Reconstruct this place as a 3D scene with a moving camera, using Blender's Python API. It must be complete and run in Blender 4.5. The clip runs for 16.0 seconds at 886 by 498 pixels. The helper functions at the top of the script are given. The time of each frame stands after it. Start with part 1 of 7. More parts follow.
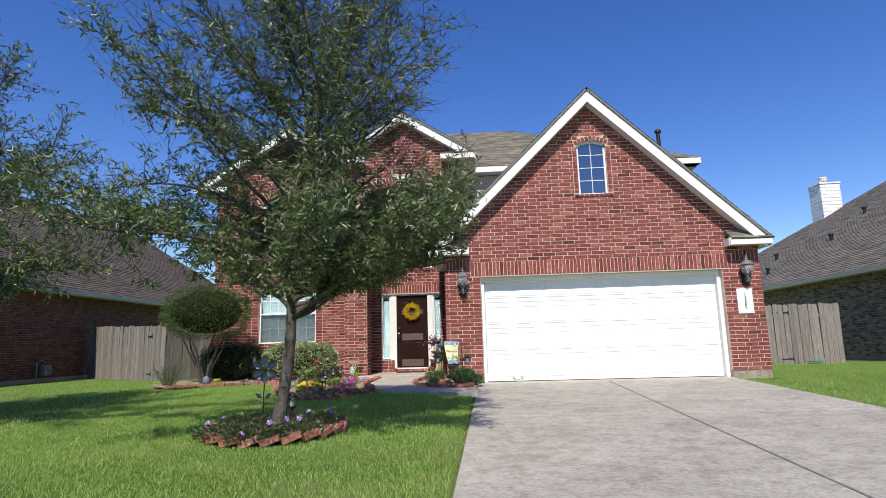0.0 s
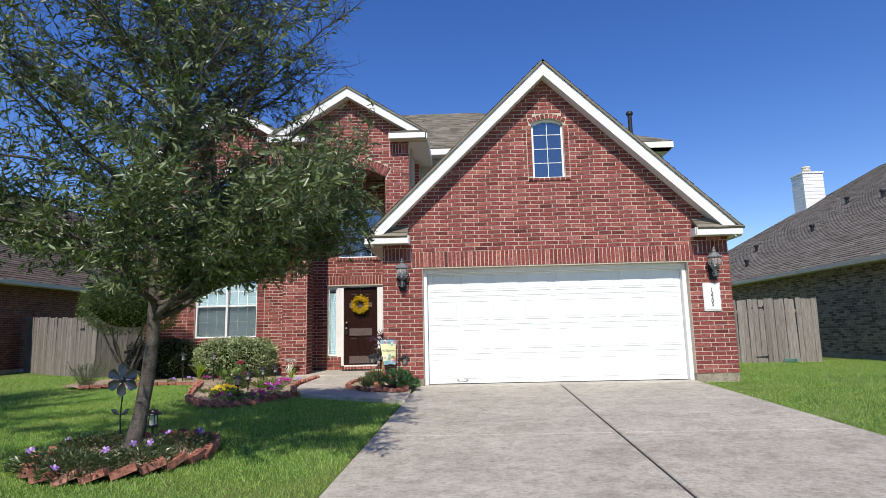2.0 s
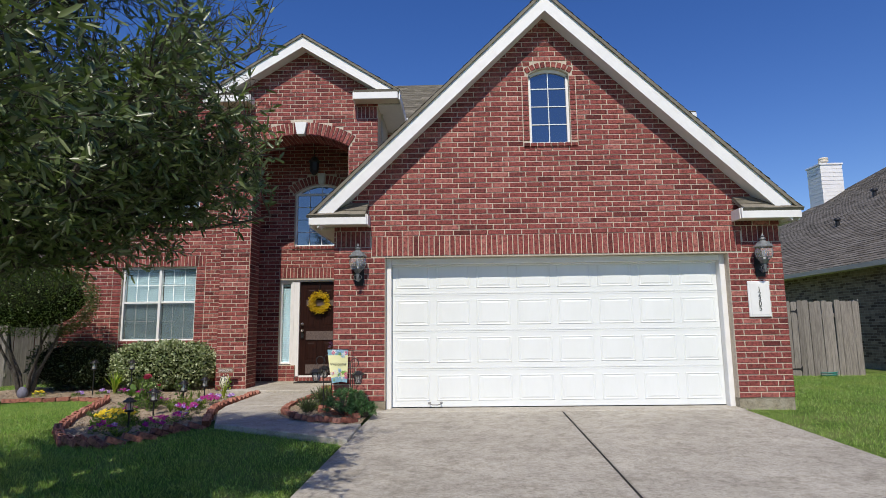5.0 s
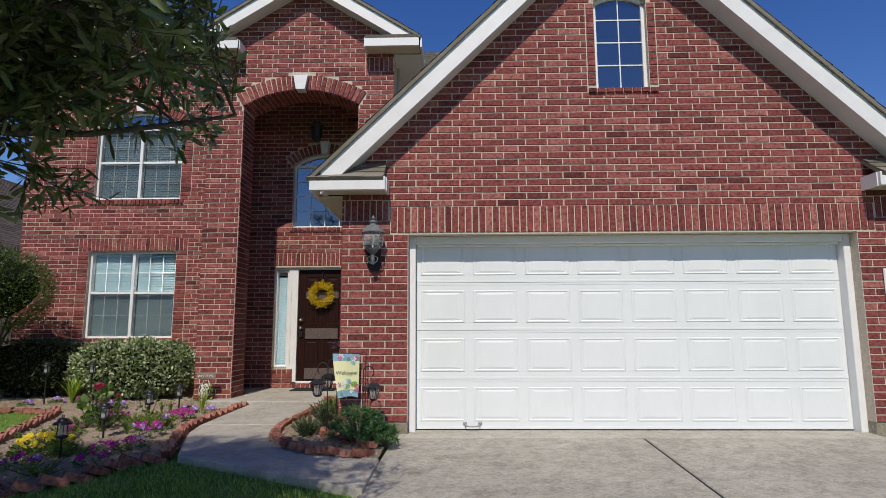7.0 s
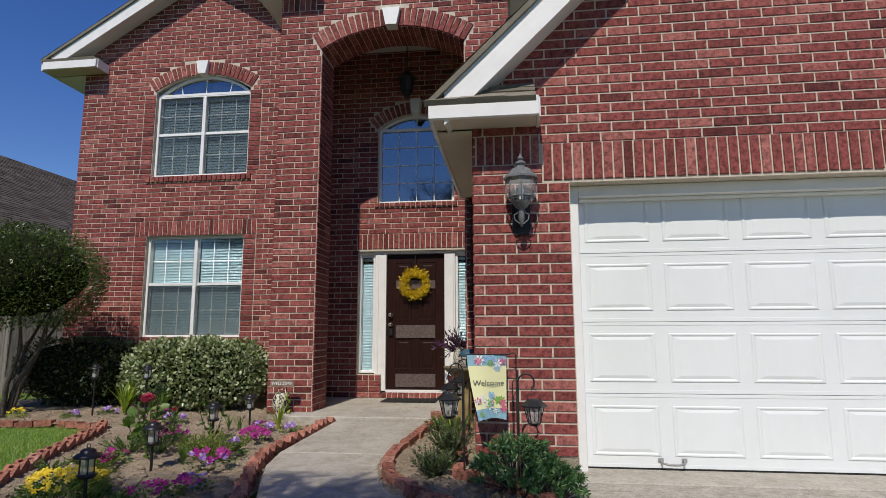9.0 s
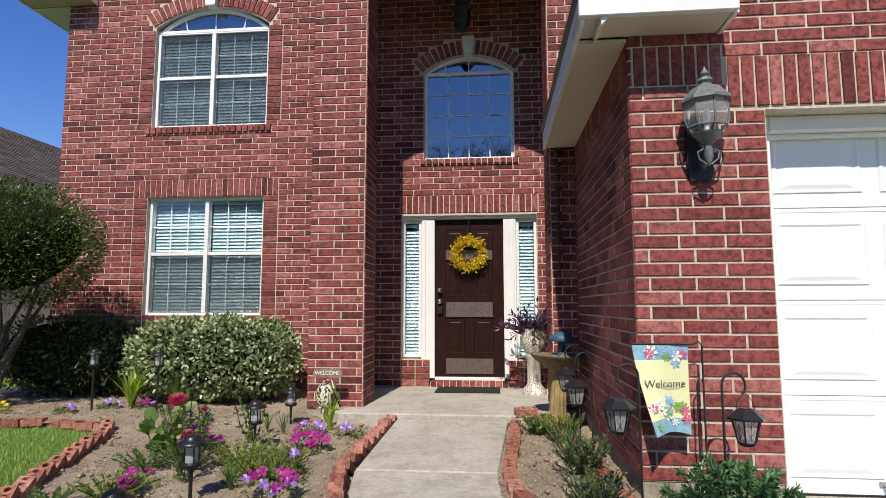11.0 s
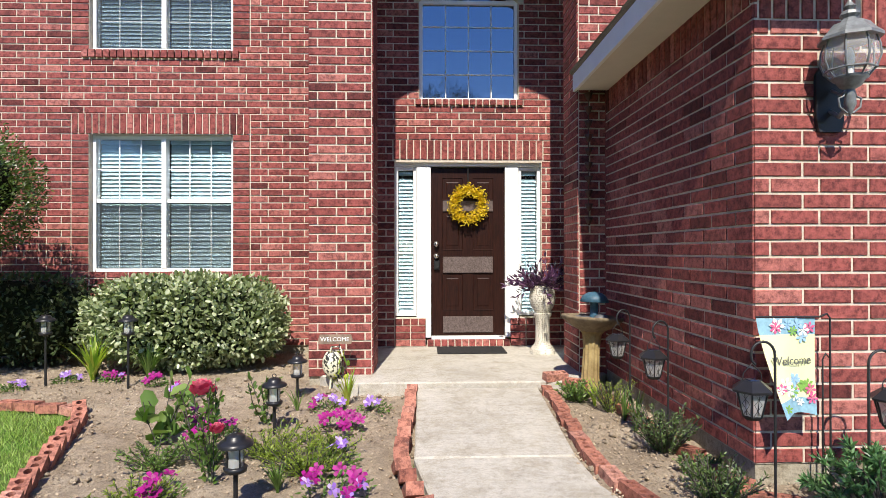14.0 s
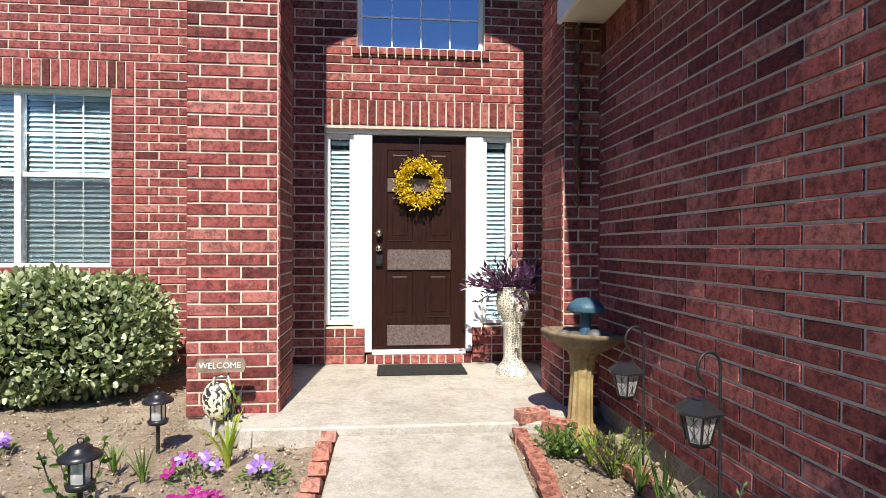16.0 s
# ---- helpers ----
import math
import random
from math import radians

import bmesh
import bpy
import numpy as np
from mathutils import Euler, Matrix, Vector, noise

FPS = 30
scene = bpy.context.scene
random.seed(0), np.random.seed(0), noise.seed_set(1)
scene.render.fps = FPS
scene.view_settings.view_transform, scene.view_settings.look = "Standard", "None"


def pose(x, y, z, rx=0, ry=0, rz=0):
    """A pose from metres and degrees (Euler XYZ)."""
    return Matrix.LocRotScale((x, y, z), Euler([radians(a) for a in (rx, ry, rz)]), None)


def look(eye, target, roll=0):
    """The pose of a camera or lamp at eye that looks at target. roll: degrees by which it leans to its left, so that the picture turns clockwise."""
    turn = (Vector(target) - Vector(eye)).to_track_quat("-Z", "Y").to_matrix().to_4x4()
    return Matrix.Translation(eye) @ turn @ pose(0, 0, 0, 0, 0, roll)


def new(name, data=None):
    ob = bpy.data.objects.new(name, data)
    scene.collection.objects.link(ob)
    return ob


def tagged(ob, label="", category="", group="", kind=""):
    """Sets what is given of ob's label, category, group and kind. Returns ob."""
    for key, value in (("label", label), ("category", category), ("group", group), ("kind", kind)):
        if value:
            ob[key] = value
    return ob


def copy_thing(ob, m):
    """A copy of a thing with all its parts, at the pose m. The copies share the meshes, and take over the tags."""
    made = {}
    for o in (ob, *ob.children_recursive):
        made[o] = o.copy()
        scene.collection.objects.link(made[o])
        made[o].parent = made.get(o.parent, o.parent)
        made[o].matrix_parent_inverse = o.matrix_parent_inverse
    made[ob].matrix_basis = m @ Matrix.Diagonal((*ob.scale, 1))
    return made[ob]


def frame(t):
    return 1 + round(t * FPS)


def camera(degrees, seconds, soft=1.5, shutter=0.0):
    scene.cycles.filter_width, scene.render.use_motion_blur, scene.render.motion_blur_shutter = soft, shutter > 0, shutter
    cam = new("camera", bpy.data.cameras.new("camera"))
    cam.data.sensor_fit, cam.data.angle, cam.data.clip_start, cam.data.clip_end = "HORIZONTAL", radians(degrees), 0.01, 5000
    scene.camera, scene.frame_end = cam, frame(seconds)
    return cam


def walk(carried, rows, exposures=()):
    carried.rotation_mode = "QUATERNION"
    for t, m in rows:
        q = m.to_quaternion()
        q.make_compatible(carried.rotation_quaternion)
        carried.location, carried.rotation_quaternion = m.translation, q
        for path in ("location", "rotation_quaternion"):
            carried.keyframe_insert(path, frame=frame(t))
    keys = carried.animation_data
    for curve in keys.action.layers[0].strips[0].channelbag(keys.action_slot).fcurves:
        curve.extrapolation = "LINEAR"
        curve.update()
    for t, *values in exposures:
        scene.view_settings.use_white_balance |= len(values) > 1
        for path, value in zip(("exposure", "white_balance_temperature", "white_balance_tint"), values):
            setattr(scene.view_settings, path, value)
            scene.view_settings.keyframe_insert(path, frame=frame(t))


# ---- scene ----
cam = camera(76.1, 16.0, 0.7)
PATH = [
    (0, (-0.174, -11.811, 0.797), (-0.273, -9.841, 1.13), -1.6),
    (0.5, (0.064, -11.551, 0.824), (-0.021, -9.579, 1.146), -1.6),
    (1, (0.307, -11.272, 0.882), (0.233, -9.298, 1.195), -1.5),
    (1.5, (0.543, -10.965, 0.917), (0.476, -8.989, 1.219), -1.5),
    (2, (0.741, -10.622, 0.966), (0.677, -8.644, 1.258), -1.3),
    (2.5, (0.881, -10.259, 1.004), (0.82, -8.28, 1.286), -1.1),
    (3, (0.984, -9.869, 1.041), (0.926, -7.89, 1.322), -1.1),
    (3.5, (1.029, -9.485, 1.089), (0.975, -7.505, 1.37), -1.0),
    (4, (1.053, -9.082, 1.102), (1.005, -7.102, 1.382), -0.8),
    (4.2, (1.063, -8.909, 1.111), (1.016, -6.929, 1.392), -0.8),
    (6.3, (0.764, -6.941, 1.144), (0.724, -4.961, 1.422), -0.4),
    (6.5, (0.7, -6.754, 1.154), (0.657, -4.773, 1.429), -0.4),
    (7, (0.541, -6.258, 1.147), (0.493, -4.277, 1.418), -0.2),
    (7.5, (0.328, -5.726, 1.144), (0.264, -3.746, 1.416), 0.0),
    (8, (0.085, -5.237, 1.121), (-0.02, -3.258, 1.393), -0.2),
    (8.5, (-0.144, -4.747, 1.089), (-0.318, -2.774, 1.367), -0.1),
    (9, (-0.451, -4.336, 1.038), (-0.693, -2.372, 1.324), -0.2),
    (9.2, (-0.606, -4.202, 1.037), (-0.855, -2.238, 1.322), -0.1),
    (11.3, (-1.644, -3.171, 1.084), (-1.797, -1.184, 1.256), 0.0),
    (11.5, (-1.736, -3.139, 1.099), (-1.841, -1.148, 1.249), -0.0),
    (12, (-1.944, -3.091, 1.109), (-1.956, -1.094, 1.221), -0.1),
    (12.5, (-2.14, -3.077, 1.115), (-2.082, -1.079, 1.191), -0.1),
    (13, (-2.26, -3.045, 1.127), (-2.183, -1.047, 1.175), -0.1),
    (13.5, (-2.342, -2.95, 1.136), (-2.261, -0.952, 1.166), -0.1),
    (14, (-2.378, -2.734, 1.178), (-2.308, -0.735, 1.188), -0.1),
    (14.5, (-2.391, -2.451, 1.146), (-2.318, -0.453, 1.161), -0.0),
    (15, (-2.351, -2.094, 1.157), (-2.256, -0.096, 1.167), 0.1),
    (15.5, (-2.253, -1.737, 1.136), (-2.083, 0.256, 1.139), 0.3),
    (16, (-2.135, -1.367, 1.145), (-1.945, 0.624, 1.138), 0.2),
]
walk(cam, [(t, look(eye, target, roll)) for t, eye, target, roll in PATH],
     [(0, 0.32, 7000, 10), (4, 0.12, 7000, 10), (7, -0.24, 7000, 10), (9, -0.23, 7000, 10), (11.5, 0.42, 7000, 10), (12.5, 0.58, 7000, 10), (14, 0.82, 7000, 10), (16, 0.95, 7000, 10)])

# ---- light ----
SUN_DIR = Vector((0.09, 1.0, -1.19)).normalized()
sun_data = bpy.data.lights.new("sun", "SUN")
sun_data.energy, sun_data.angle, sun_data.color = 4.2, radians(0.55), (1.0, 0.96, 0.9)
sun = new("sun", sun_data)
sun.matrix_world = look((0, -20, 24), Vector((0, -20, 24)) + SUN_DIR)
world = bpy.data.worlds.new("sky")
scene.world = world
world.use_nodes = True
wn = world.node_tree.nodes
sky = wn.new("ShaderNodeTexSky")
sky.sky_type, sky.sun_disc = "NISHITA", False
sky.sun_elevation = math.asin(-SUN_DIR.z)
sky.sun_rotation = math.atan2(-SUN_DIR.x, -SUN_DIR.y)
sky.air_density, sky.dust_density, sky.ozone_density = 1.0, 0.0, 4.0
deep = wn.new("ShaderNodeHueSaturation")
deep.inputs["Saturation"].default_value, deep.inputs["Value"].default_value = 1.28, 1.35
deep.inputs["Hue"].default_value = 0.518
world.node_tree.links.new(sky.outputs[0], deep.inputs["Color"])
world.node_tree.links.new(deep.outputs[0], wn["Background"].inputs[0])
wn["Background"].inputs[1].default_value = 0.1

# ---- materials ----


class Mat:
    """A small builder of node materials."""

    def __init__(self, name, rough=0.7, metal=0.0, spec=0.5):
        self.m = bpy.data.materials.new(name)
        self.m.use_nodes = True
        self.t = self.m.node_tree
        self.n, self.l = self.t.nodes, self.t.links
        self.b = self.n["Principled BSDF"]
        self.b.inputs["Roughness"].default_value = rough
        self.b.inputs["Metallic"].default_value = metal
        self.b.inputs["Specular IOR Level"].default_value = spec
        self.co = self.n.new("ShaderNodeTexCoord").outputs["Object"]

    def world_coords(self):
        self.co = self.n.new("ShaderNodeNewGeometry").outputs["Position"]
        return self

    def scaled(self, sx, sy, sz):
        mp = self.n.new("ShaderNodeMapping")
        mp.inputs["Scale"].default_value = (sx, sy, sz)
        self.l.new(self.co, mp.inputs[0])
        return mp.outputs[0]

    def noise(self, scale, detail=4.0, rough=0.6, at=None):
        nd = self.n.new("ShaderNodeTexNoise")
        nd.inputs["Scale"].default_value = scale
        nd.inputs["Detail"].default_value = detail
        nd.inputs["Roughness"].default_value = rough
        self.l.new(at or self.co, nd.inputs["Vector"])
        return nd.outputs[0]

    def ramp(self, fac, stops):
        r = self.n.new("ShaderNodeValToRGB")
        els = r.color_ramp.elements
        while len(els) < len(stops):
            els.new(0.5)
        for e, (p, c) in zip(els, stops):
            e.position, e.color = p, (*c, 1.0) if len(c) == 3 else c
        self.l.new(fac, r.inputs[0])
        return r.outputs[0]

    def mix(self, fac, a, b, how="MIX"):
        x = self.n.new("ShaderNodeMix")
        x.data_type, x.blend_type = "RGBA", how
        for s, v in ((x.inputs[0], fac), (x.inputs[6], a), (x.inputs[7], b)):
            if isinstance(v, (int, float)):
                s.default_value = v
            elif isinstance(v, tuple):
                s.default_value = (*v, 1.0)
            else:
                self.l.new(v, s)
        return x.outputs[2]

    def random(self, per_island=False):
        if per_island:
            return self.n.new("ShaderNodeNewGeometry").outputs["Random Per Island"]
        return self.n.new("ShaderNodeObjectInfo").outputs["Random"]

    def color(self, c):
        if isinstance(c, tuple):
            self.b.inputs["Base Color"].default_value = (*c, 1.0)
        else:
            self.l.new(c, self.b.inputs["Base Color"])
        return self

    def rough(self, r):
        self.l.new(r, self.b.inputs["Roughness"])
        return self

    def bump(self, h, strength=0.3, dist=0.01):
        bp = self.n.new("ShaderNodeBump")
        bp.inputs["Strength"].default_value = strength
        bp.inputs["Distance"].default_value = dist
        self.l.new(h, bp.inputs["Height"])
        self.l.new(bp.outputs[0], self.b.inputs["Normal"])
        return self


def g(v):
    return (v, v, v)


def brick_mat(name, per_island, dark=(0.13, 0.032, 0.029), mid=(0.29, 0.077, 0.067), light=(0.45, 0.17, 0.14)):
    m = Mat(name, 0.85, 0, 0.3).world_coords()
    r = m.random(per_island)
    base = m.ramp(r, [(0.0, dark), (0.13, tuple(0.85 * v for v in mid)), (0.4, mid), (0.75, tuple(1.1 * v for v in mid)), (1.0, light)])
    n = m.noise(24, 7, 0.75)
    blot = m.ramp(n, [(0.4, (0.3, 0.26, 0.29)), (0.53, (0.9, 0.88, 0.89)), (0.66, (1.2, 1.2, 1.2))])
    c = m.mix(0.85, base, blot, "MULTIPLY")
    fine = m.ramp(m.noise(140, 3), [(0.3, (0.75, 0.75, 0.75)), (0.7, (1.15, 1.1, 1.1))])
    c = m.mix(0.6, c, fine, "MULTIPLY")
    smear = m.ramp(m.noise(9, 6, 0.75), [(0.62, (0, 0, 0)), (0.75, (1, 1, 1))])
    c = m.mix(smear, c, m.mix(0.35, c, (0.5, 0.33, 0.28)))
    m.color(c).bump(m.noise(42, 7, 0.72), 0.6, 0.009)
    return m.m


BRICK = brick_mat("brick_single", False)
BRICKS = brick_mat("brick_joined", True)

m = Mat("mortar", 0.95, 0, 0.2).world_coords()
MORTAR = m.color(m.ramp(m.noise(30, 5), [(0.3, (0.45, 0.385, 0.31)), (0.7, (0.64, 0.56, 0.46))])).bump(m.noise(220, 3), 0.5, 0.004).m
# Darker copy of the mortar for shaded walls, their shade in its colour.
m = Mat("mortar_shaded", 0.95, 0, 0.2).world_coords()
MORTAR_SHADE = m.color(m.ramp(m.noise(30, 5), [(0.3, (0.2, 0.17, 0.14)), (0.7, (0.3, 0.26, 0.22))])).m


def paint_mat(name, col, rough=0.45, amount=0.08, scale=6):
    m = Mat(name, rough, 0, 0.4).world_coords()
    n = m.noise(scale, 6, 0.65)
    lo = tuple(max(0.0, v * (1 - amount)) for v in col)
    m.color(m.ramp(n, [(0.3, lo), (0.65, col)])).bump(m.noise(90, 4), 0.08, 0.003)
    return m.m


WHITE = paint_mat("white_paint", (0.8, 0.8, 0.79))
m = Mat("garage_door_paint", 0.4, 0, 0.4).world_coords()
dirt = m.ramp(m.noise(3.0, 8, 0.7, m.scaled(1, 1, 0.35)), [(0.3, (0.735, 0.765, 0.755)), (0.6, (0.77, 0.8, 0.795))])
GARAGE = m.color(dirt).bump(m.noise(60, 3, 0.5, m.scaled(0.25, 1, 3)), 0.12, 0.003).m
TAUPE = paint_mat("taupe_trim_paint", (0.5, 0.47, 0.41), 0.6)
SOFFIT = paint_mat("soffit_paint", (0.66, 0.6, 0.5), 0.7)
SIDING = paint_mat("grey_siding_paint", (0.5, 0.48, 0.44), 0.7)
BLACK = paint_mat("black_plastic", (0.018, 0.018, 0.02), 0.35, 0.3)
IRON = paint_mat("black_iron", (0.02, 0.02, 0.022), 0.5, 0.4)
RUBBER = paint_mat("black_rubber", (0.02, 0.02, 0.02), 0.9, 0.3)
DARK = paint_mat("unlit_room_shade", (0.012, 0.013, 0.015), 0.9)


def concrete_mat(name, lo, hi, stain, grain=0.8):
    m = Mat(name, 0.9, 0, 0.25).world_coords()
    c = m.ramp(m.noise(0.9, 8, 0.72), [(0.3, lo), (0.62, hi)])
    spots = m.ramp(m.noise(5.0, 12, 0.85), [(0.4, stain), (0.54, (1, 1, 1))])
    c = m.mix(0.9, c, spots, "MULTIPLY")
    broom = m.ramp(m.noise(30, 9, 0.85, m.scaled(0.75, 1.0, 1.0)), [(0.36, (0.42, 0.41, 0.38)), (0.5, (0.98, 0.98, 0.97)), (0.62, (1.15, 1.14, 1.12))])
    c = m.mix(grain, c, broom, "MULTIPLY")
    pits = m.ramp(m.noise(75, 6, 0.8), [(0.36, (0.45, 0.44, 0.42)), (0.46, (1, 1, 1))])
    c = m.mix(grain * 0.8, c, pits, "MULTIPLY")
    fine = m.ramp(m.noise(230, 4, 0.7), [(0.3, (0.6, 0.6, 0.6)), (0.65, (1.2, 1.2, 1.2))])
    c = m.mix(0.75, c, fine, "MULTIPLY")
    m.color(c).bump(m.noise(130, 7, 0.8), 0.6, 0.008)
    return m.m


CONCRETE = concrete_mat("driveway_concrete", (0.37, 0.345, 0.3), (0.5, 0.47, 0.41), (0.66, 0.645, 0.61), 0.72)
WALKCON = concrete_mat("walk_concrete", (0.4, 0.37, 0.32), (0.54, 0.51, 0.45), (0.75, 0.72, 0.66), 0.45)
FOUND = concrete_mat("foundation_concrete", (0.3, 0.27, 0.21), (0.44, 0.4, 0.32), (0.6, 0.55, 0.46))


def shingle_mat(name, lo, hi):
    m = Mat(name, 0.95, 0, 0.15).world_coords()
    c = m.ramp(m.random(True), [(0.0, lo), (1.0, hi)])
    c = m.mix(0.6, c, m.ramp(m.noise(6, 6, 0.7), [(0.3, (0.6, 0.6, 0.6)), (0.7, (1.2, 1.2, 1.2))]), "MULTIPLY")
    c = m.mix(0.7, c, m.ramp(m.noise(160, 3), [(0.3, (0.6, 0.6, 0.6)), (0.7, (1.3, 1.3, 1.3))]), "MULTIPLY")
    m.color(c).bump(m.noise(120, 4), 0.5, 0.006)
    return m.m


SHINGLE = shingle_mat("shingle_grey", (0.15, 0.135, 0.105), (0.27, 0.245, 0.195))
SHINGLE_L = shingle_mat("shingle_brown", (0.085, 0.068, 0.058), (0.15, 0.12, 0.1))
SHINGLE_R = shingle_mat("shingle_warm_grey", (0.13, 0.115, 0.098), (0.22, 0.2, 0.175))

m = Mat("wet_lawn_soil", 1.0, 0, 0.1).world_coords()
gc = m.ramp(m.noise(1.1, 7, 0.7), [(0.3, (0.08, 0.145, 0.03)), (0.5, (0.16, 0.25, 0.06)), (0.72, (0.29, 0.31, 0.13))])
gc = m.mix(0.8, gc, m.ramp(m.noise(90, 4, 0.8), [(0.35, (0.35, 0.35, 0.35)), (0.65, (1.3, 1.3, 1.2))]), "MULTIPLY")
LAWN = m.color(gc).bump(m.noise(70, 5, 0.8), 1.0, 0.03).m


def leaf_mat(name, a, b, c, rough=0.45, trans=0.25, patch=None, tint=(1.5, 1.9, 0.6)):
    m = Mat(name, rough, 0, 0.5).world_coords()
    col = m.ramp(m.random(True), [(0.0, a), (0.55, b), (1.0, c)])
    if patch:
        col = m.mix(m.ramp(m.noise(patch[0], 5, 0.7), [(0.48, g(0)), (0.72, g(1))]), col, m.mix(0.6, col, patch[1]))
    m.color(col)
    t = m.n.new("ShaderNodeBsdfTranslucent")
    m.l.new(m.mix(1.0, col, tint, "MULTIPLY"), t.inputs[0])
    x = m.n.new("ShaderNodeMixShader")
    x.inputs[0].default_value = trans
    m.l.new(m.b.outputs[0], x.inputs[1])
    m.l.new(t.outputs[0], x.inputs[2])
    m.l.new(x.outputs[0], m.n["Material Output"].inputs[0])
    return m.m


GRASS = leaf_mat("grass_blades", (0.085, 0.19, 0.032), (0.245, 0.42, 0.085), (0.52, 0.6, 0.24), 0.5, 0.35, (0.9, (0.4, 0.42, 0.13)))
OAK = leaf_mat("oak_leaves", (0.05, 0.08, 0.03), (0.11, 0.15, 0.06), (0.22, 0.26, 0.13), 0.36, 0.2)
m = Mat("tree_bark", 0.95, 0, 0.2)
BARK = m.color(m.mix(0.8, m.ramp(m.noise(9, 8, 0.75), [(0.3, (0.045, 0.038, 0.032)), (0.7, (0.18, 0.16, 0.14))]),
                     m.ramp(m.noise(50, 5), [(0.3, g(0.5)), (0.7, g(1.2))]), "MULTIPLY")).bump(m.noise(35, 6, 0.7, m.scaled(1, 1, 0.35)), 0.9, 0.02).m
m = Mat("window_glass", 0.02, 0, 0.5)
m.b.inputs["Transmission Weight"].default_value = 1.0
m.b.inputs["IOR"].default_value = 1.5
GLASS = m.color((0.9, 0.95, 0.97)).m
m = Mat("dark_reflective_glass", 0.03, 0, 1.0)
m.b.inputs["Coat Weight"].default_value = 1.0
m.b.inputs["Coat Roughness"].default_value = 0.02
m.b.inputs["IOR"].default_value = 1.9
BLUEGLASS = m.color((0.012, 0.02, 0.045)).m

# ---- mesh helpers ----


class M:
    """Gathers vertices and faces for one mesh."""

    def __init__(self):
        self.v, self.f, self.s = [], [], []

    def add(self, vs, fs, m=None, smooth=False):
        o = len(self.v)
        self.v += [tuple(m @ Vector(p)) if m else tuple(p) for p in vs]
        self.f += [tuple(i + o for i in f) for f in fs]
        self.s += [smooth] * len(fs)
        return self

    def box(self, x0, x1, y0, y1, z0, z1, m=None):
        return self.add([(x0, y0, z0), (x1, y0, z0), (x1, y1, z0), (x0, y1, z0), (x0, y0, z1), (x1, y0, z1), (x1, y1, z1), (x0, y1, z1)],
                        [(3, 2, 1, 0), (4, 5, 6, 7), (0, 1, 5, 4), (1, 2, 6, 5), (2, 3, 7, 6), (3, 0, 4, 7)], m)

    def cbox(self, x0, x1, y0, y1, z0, z1, c=0.005, m=None):
        """A box with chamfered edges."""
        x, y, z = ((x0 + x1) / 2, (y0 + y1) / 2, (z0 + z1) / 2)
        a, b, d = (x1 - x0) / 2, (y1 - y0) / 2, (z1 - z0) / 2
        vs, fs, ix = [], [], {}
        for sx in (-1, 1):
            for sy in (-1, 1):
                for sz in (-1, 1):
                    for k, p in enumerate(((a, b - c, d - c), (a - c, b, d - c), (a - c, b - c, d))):
                        ix[sx, sy, sz, k] = len(vs)
                        vs.append((x + sx * p[0], y + sy * p[1], z + sz * p[2]))
        q = ((-1, -1), (1, -1), (1, 1), (-1, 1))
        for s in (-1, 1):
            for k in range(3):
                f = [ix[(s, i, j, 0) if k == 0 else (j, s, i, 1) if k == 1 else (i, j, s, 2)] for i, j in q]
                fs.append(tuple(f if s > 0 else f[::-1]))
        for i in (-1, 1):
            for j in (-1, 1):
                f = (ix[i, j, -1, 0], ix[i, j, -1, 1], ix[i, j, 1, 1], ix[i, j, 1, 0])
                fs.append(f if i * j > 0 else f[::-1])
                f = (ix[-1, i, j, 1], ix[-1, i, j, 2], ix[1, i, j, 2], ix[1, i, j, 1])
                fs.append(f if i * j > 0 else f[::-1])
                f = (ix[j, -1, i, 2], ix[j, -1, i, 0], ix[j, 1, i, 0], ix[j, 1, i, 2])
                fs.append(f if i * j > 0 else f[::-1])
        for i in (-1, 1):
            for j in (-1, 1):
                for k in (-1, 1):
                    f = (ix[i, j, k, 0], ix[i, j, k, 1], ix[i, j, k, 2])
                    fs.append(f if i * j * k > 0 else f[::-1])
        return self.add(vs, fs, m)

    def prism(self, pts, a, b, axis="y", m=None):
        """A polygon drawn in the plane across the axis, pulled from a to b."""
        n = len(pts)
        put = {"y": lambda u, w, t: (u, t, w), "x": lambda u, w, t: (t, u, w), "z": lambda u, w, t: (u, w, t)}[axis]
        vs = [put(u, w, a) for u, w in pts] + [put(u, w, b) for u, w in pts]
        fs = [tuple(range(n)), tuple(range(2 * n - 1, n - 1, -1))] + [(i, i + n, (i + 1) % n + n, (i + 1) % n) for i in range(n)]
        return self.add(vs, fs, m)

    def tube(self, pts, radii, n=8, caps=True, smooth=True, m=None):
        """A round bar along points, with a radius at each."""
        pts = [Vector(p) for p in pts]
        if isinstance(radii, (int, float)):
            radii = [radii] * len(pts)
        vs, fs = [], []
        side = None
        for i, p in enumerate(pts):
            d = (pts[min(i + 1, len(pts) - 1)] - pts[max(i - 1, 0)]).normalized()
            if side is None:
                side = d.orthogonal().normalized()
            side = (side - d * side.dot(d)).normalized()
            up = d.cross(side)
            for k in range(n):
                w = 2 * math.pi * k / n
                vs.append(p + (side * math.cos(w) + up * math.sin(w)) * radii[i])
        for i in range(len(pts) - 1):
            for k in range(n):
                fs.append((i * n + k, i * n + (k + 1) % n, (i + 1) * n + (k + 1) % n, (i + 1) * n + k))
        self.add(vs, fs, m, smooth)
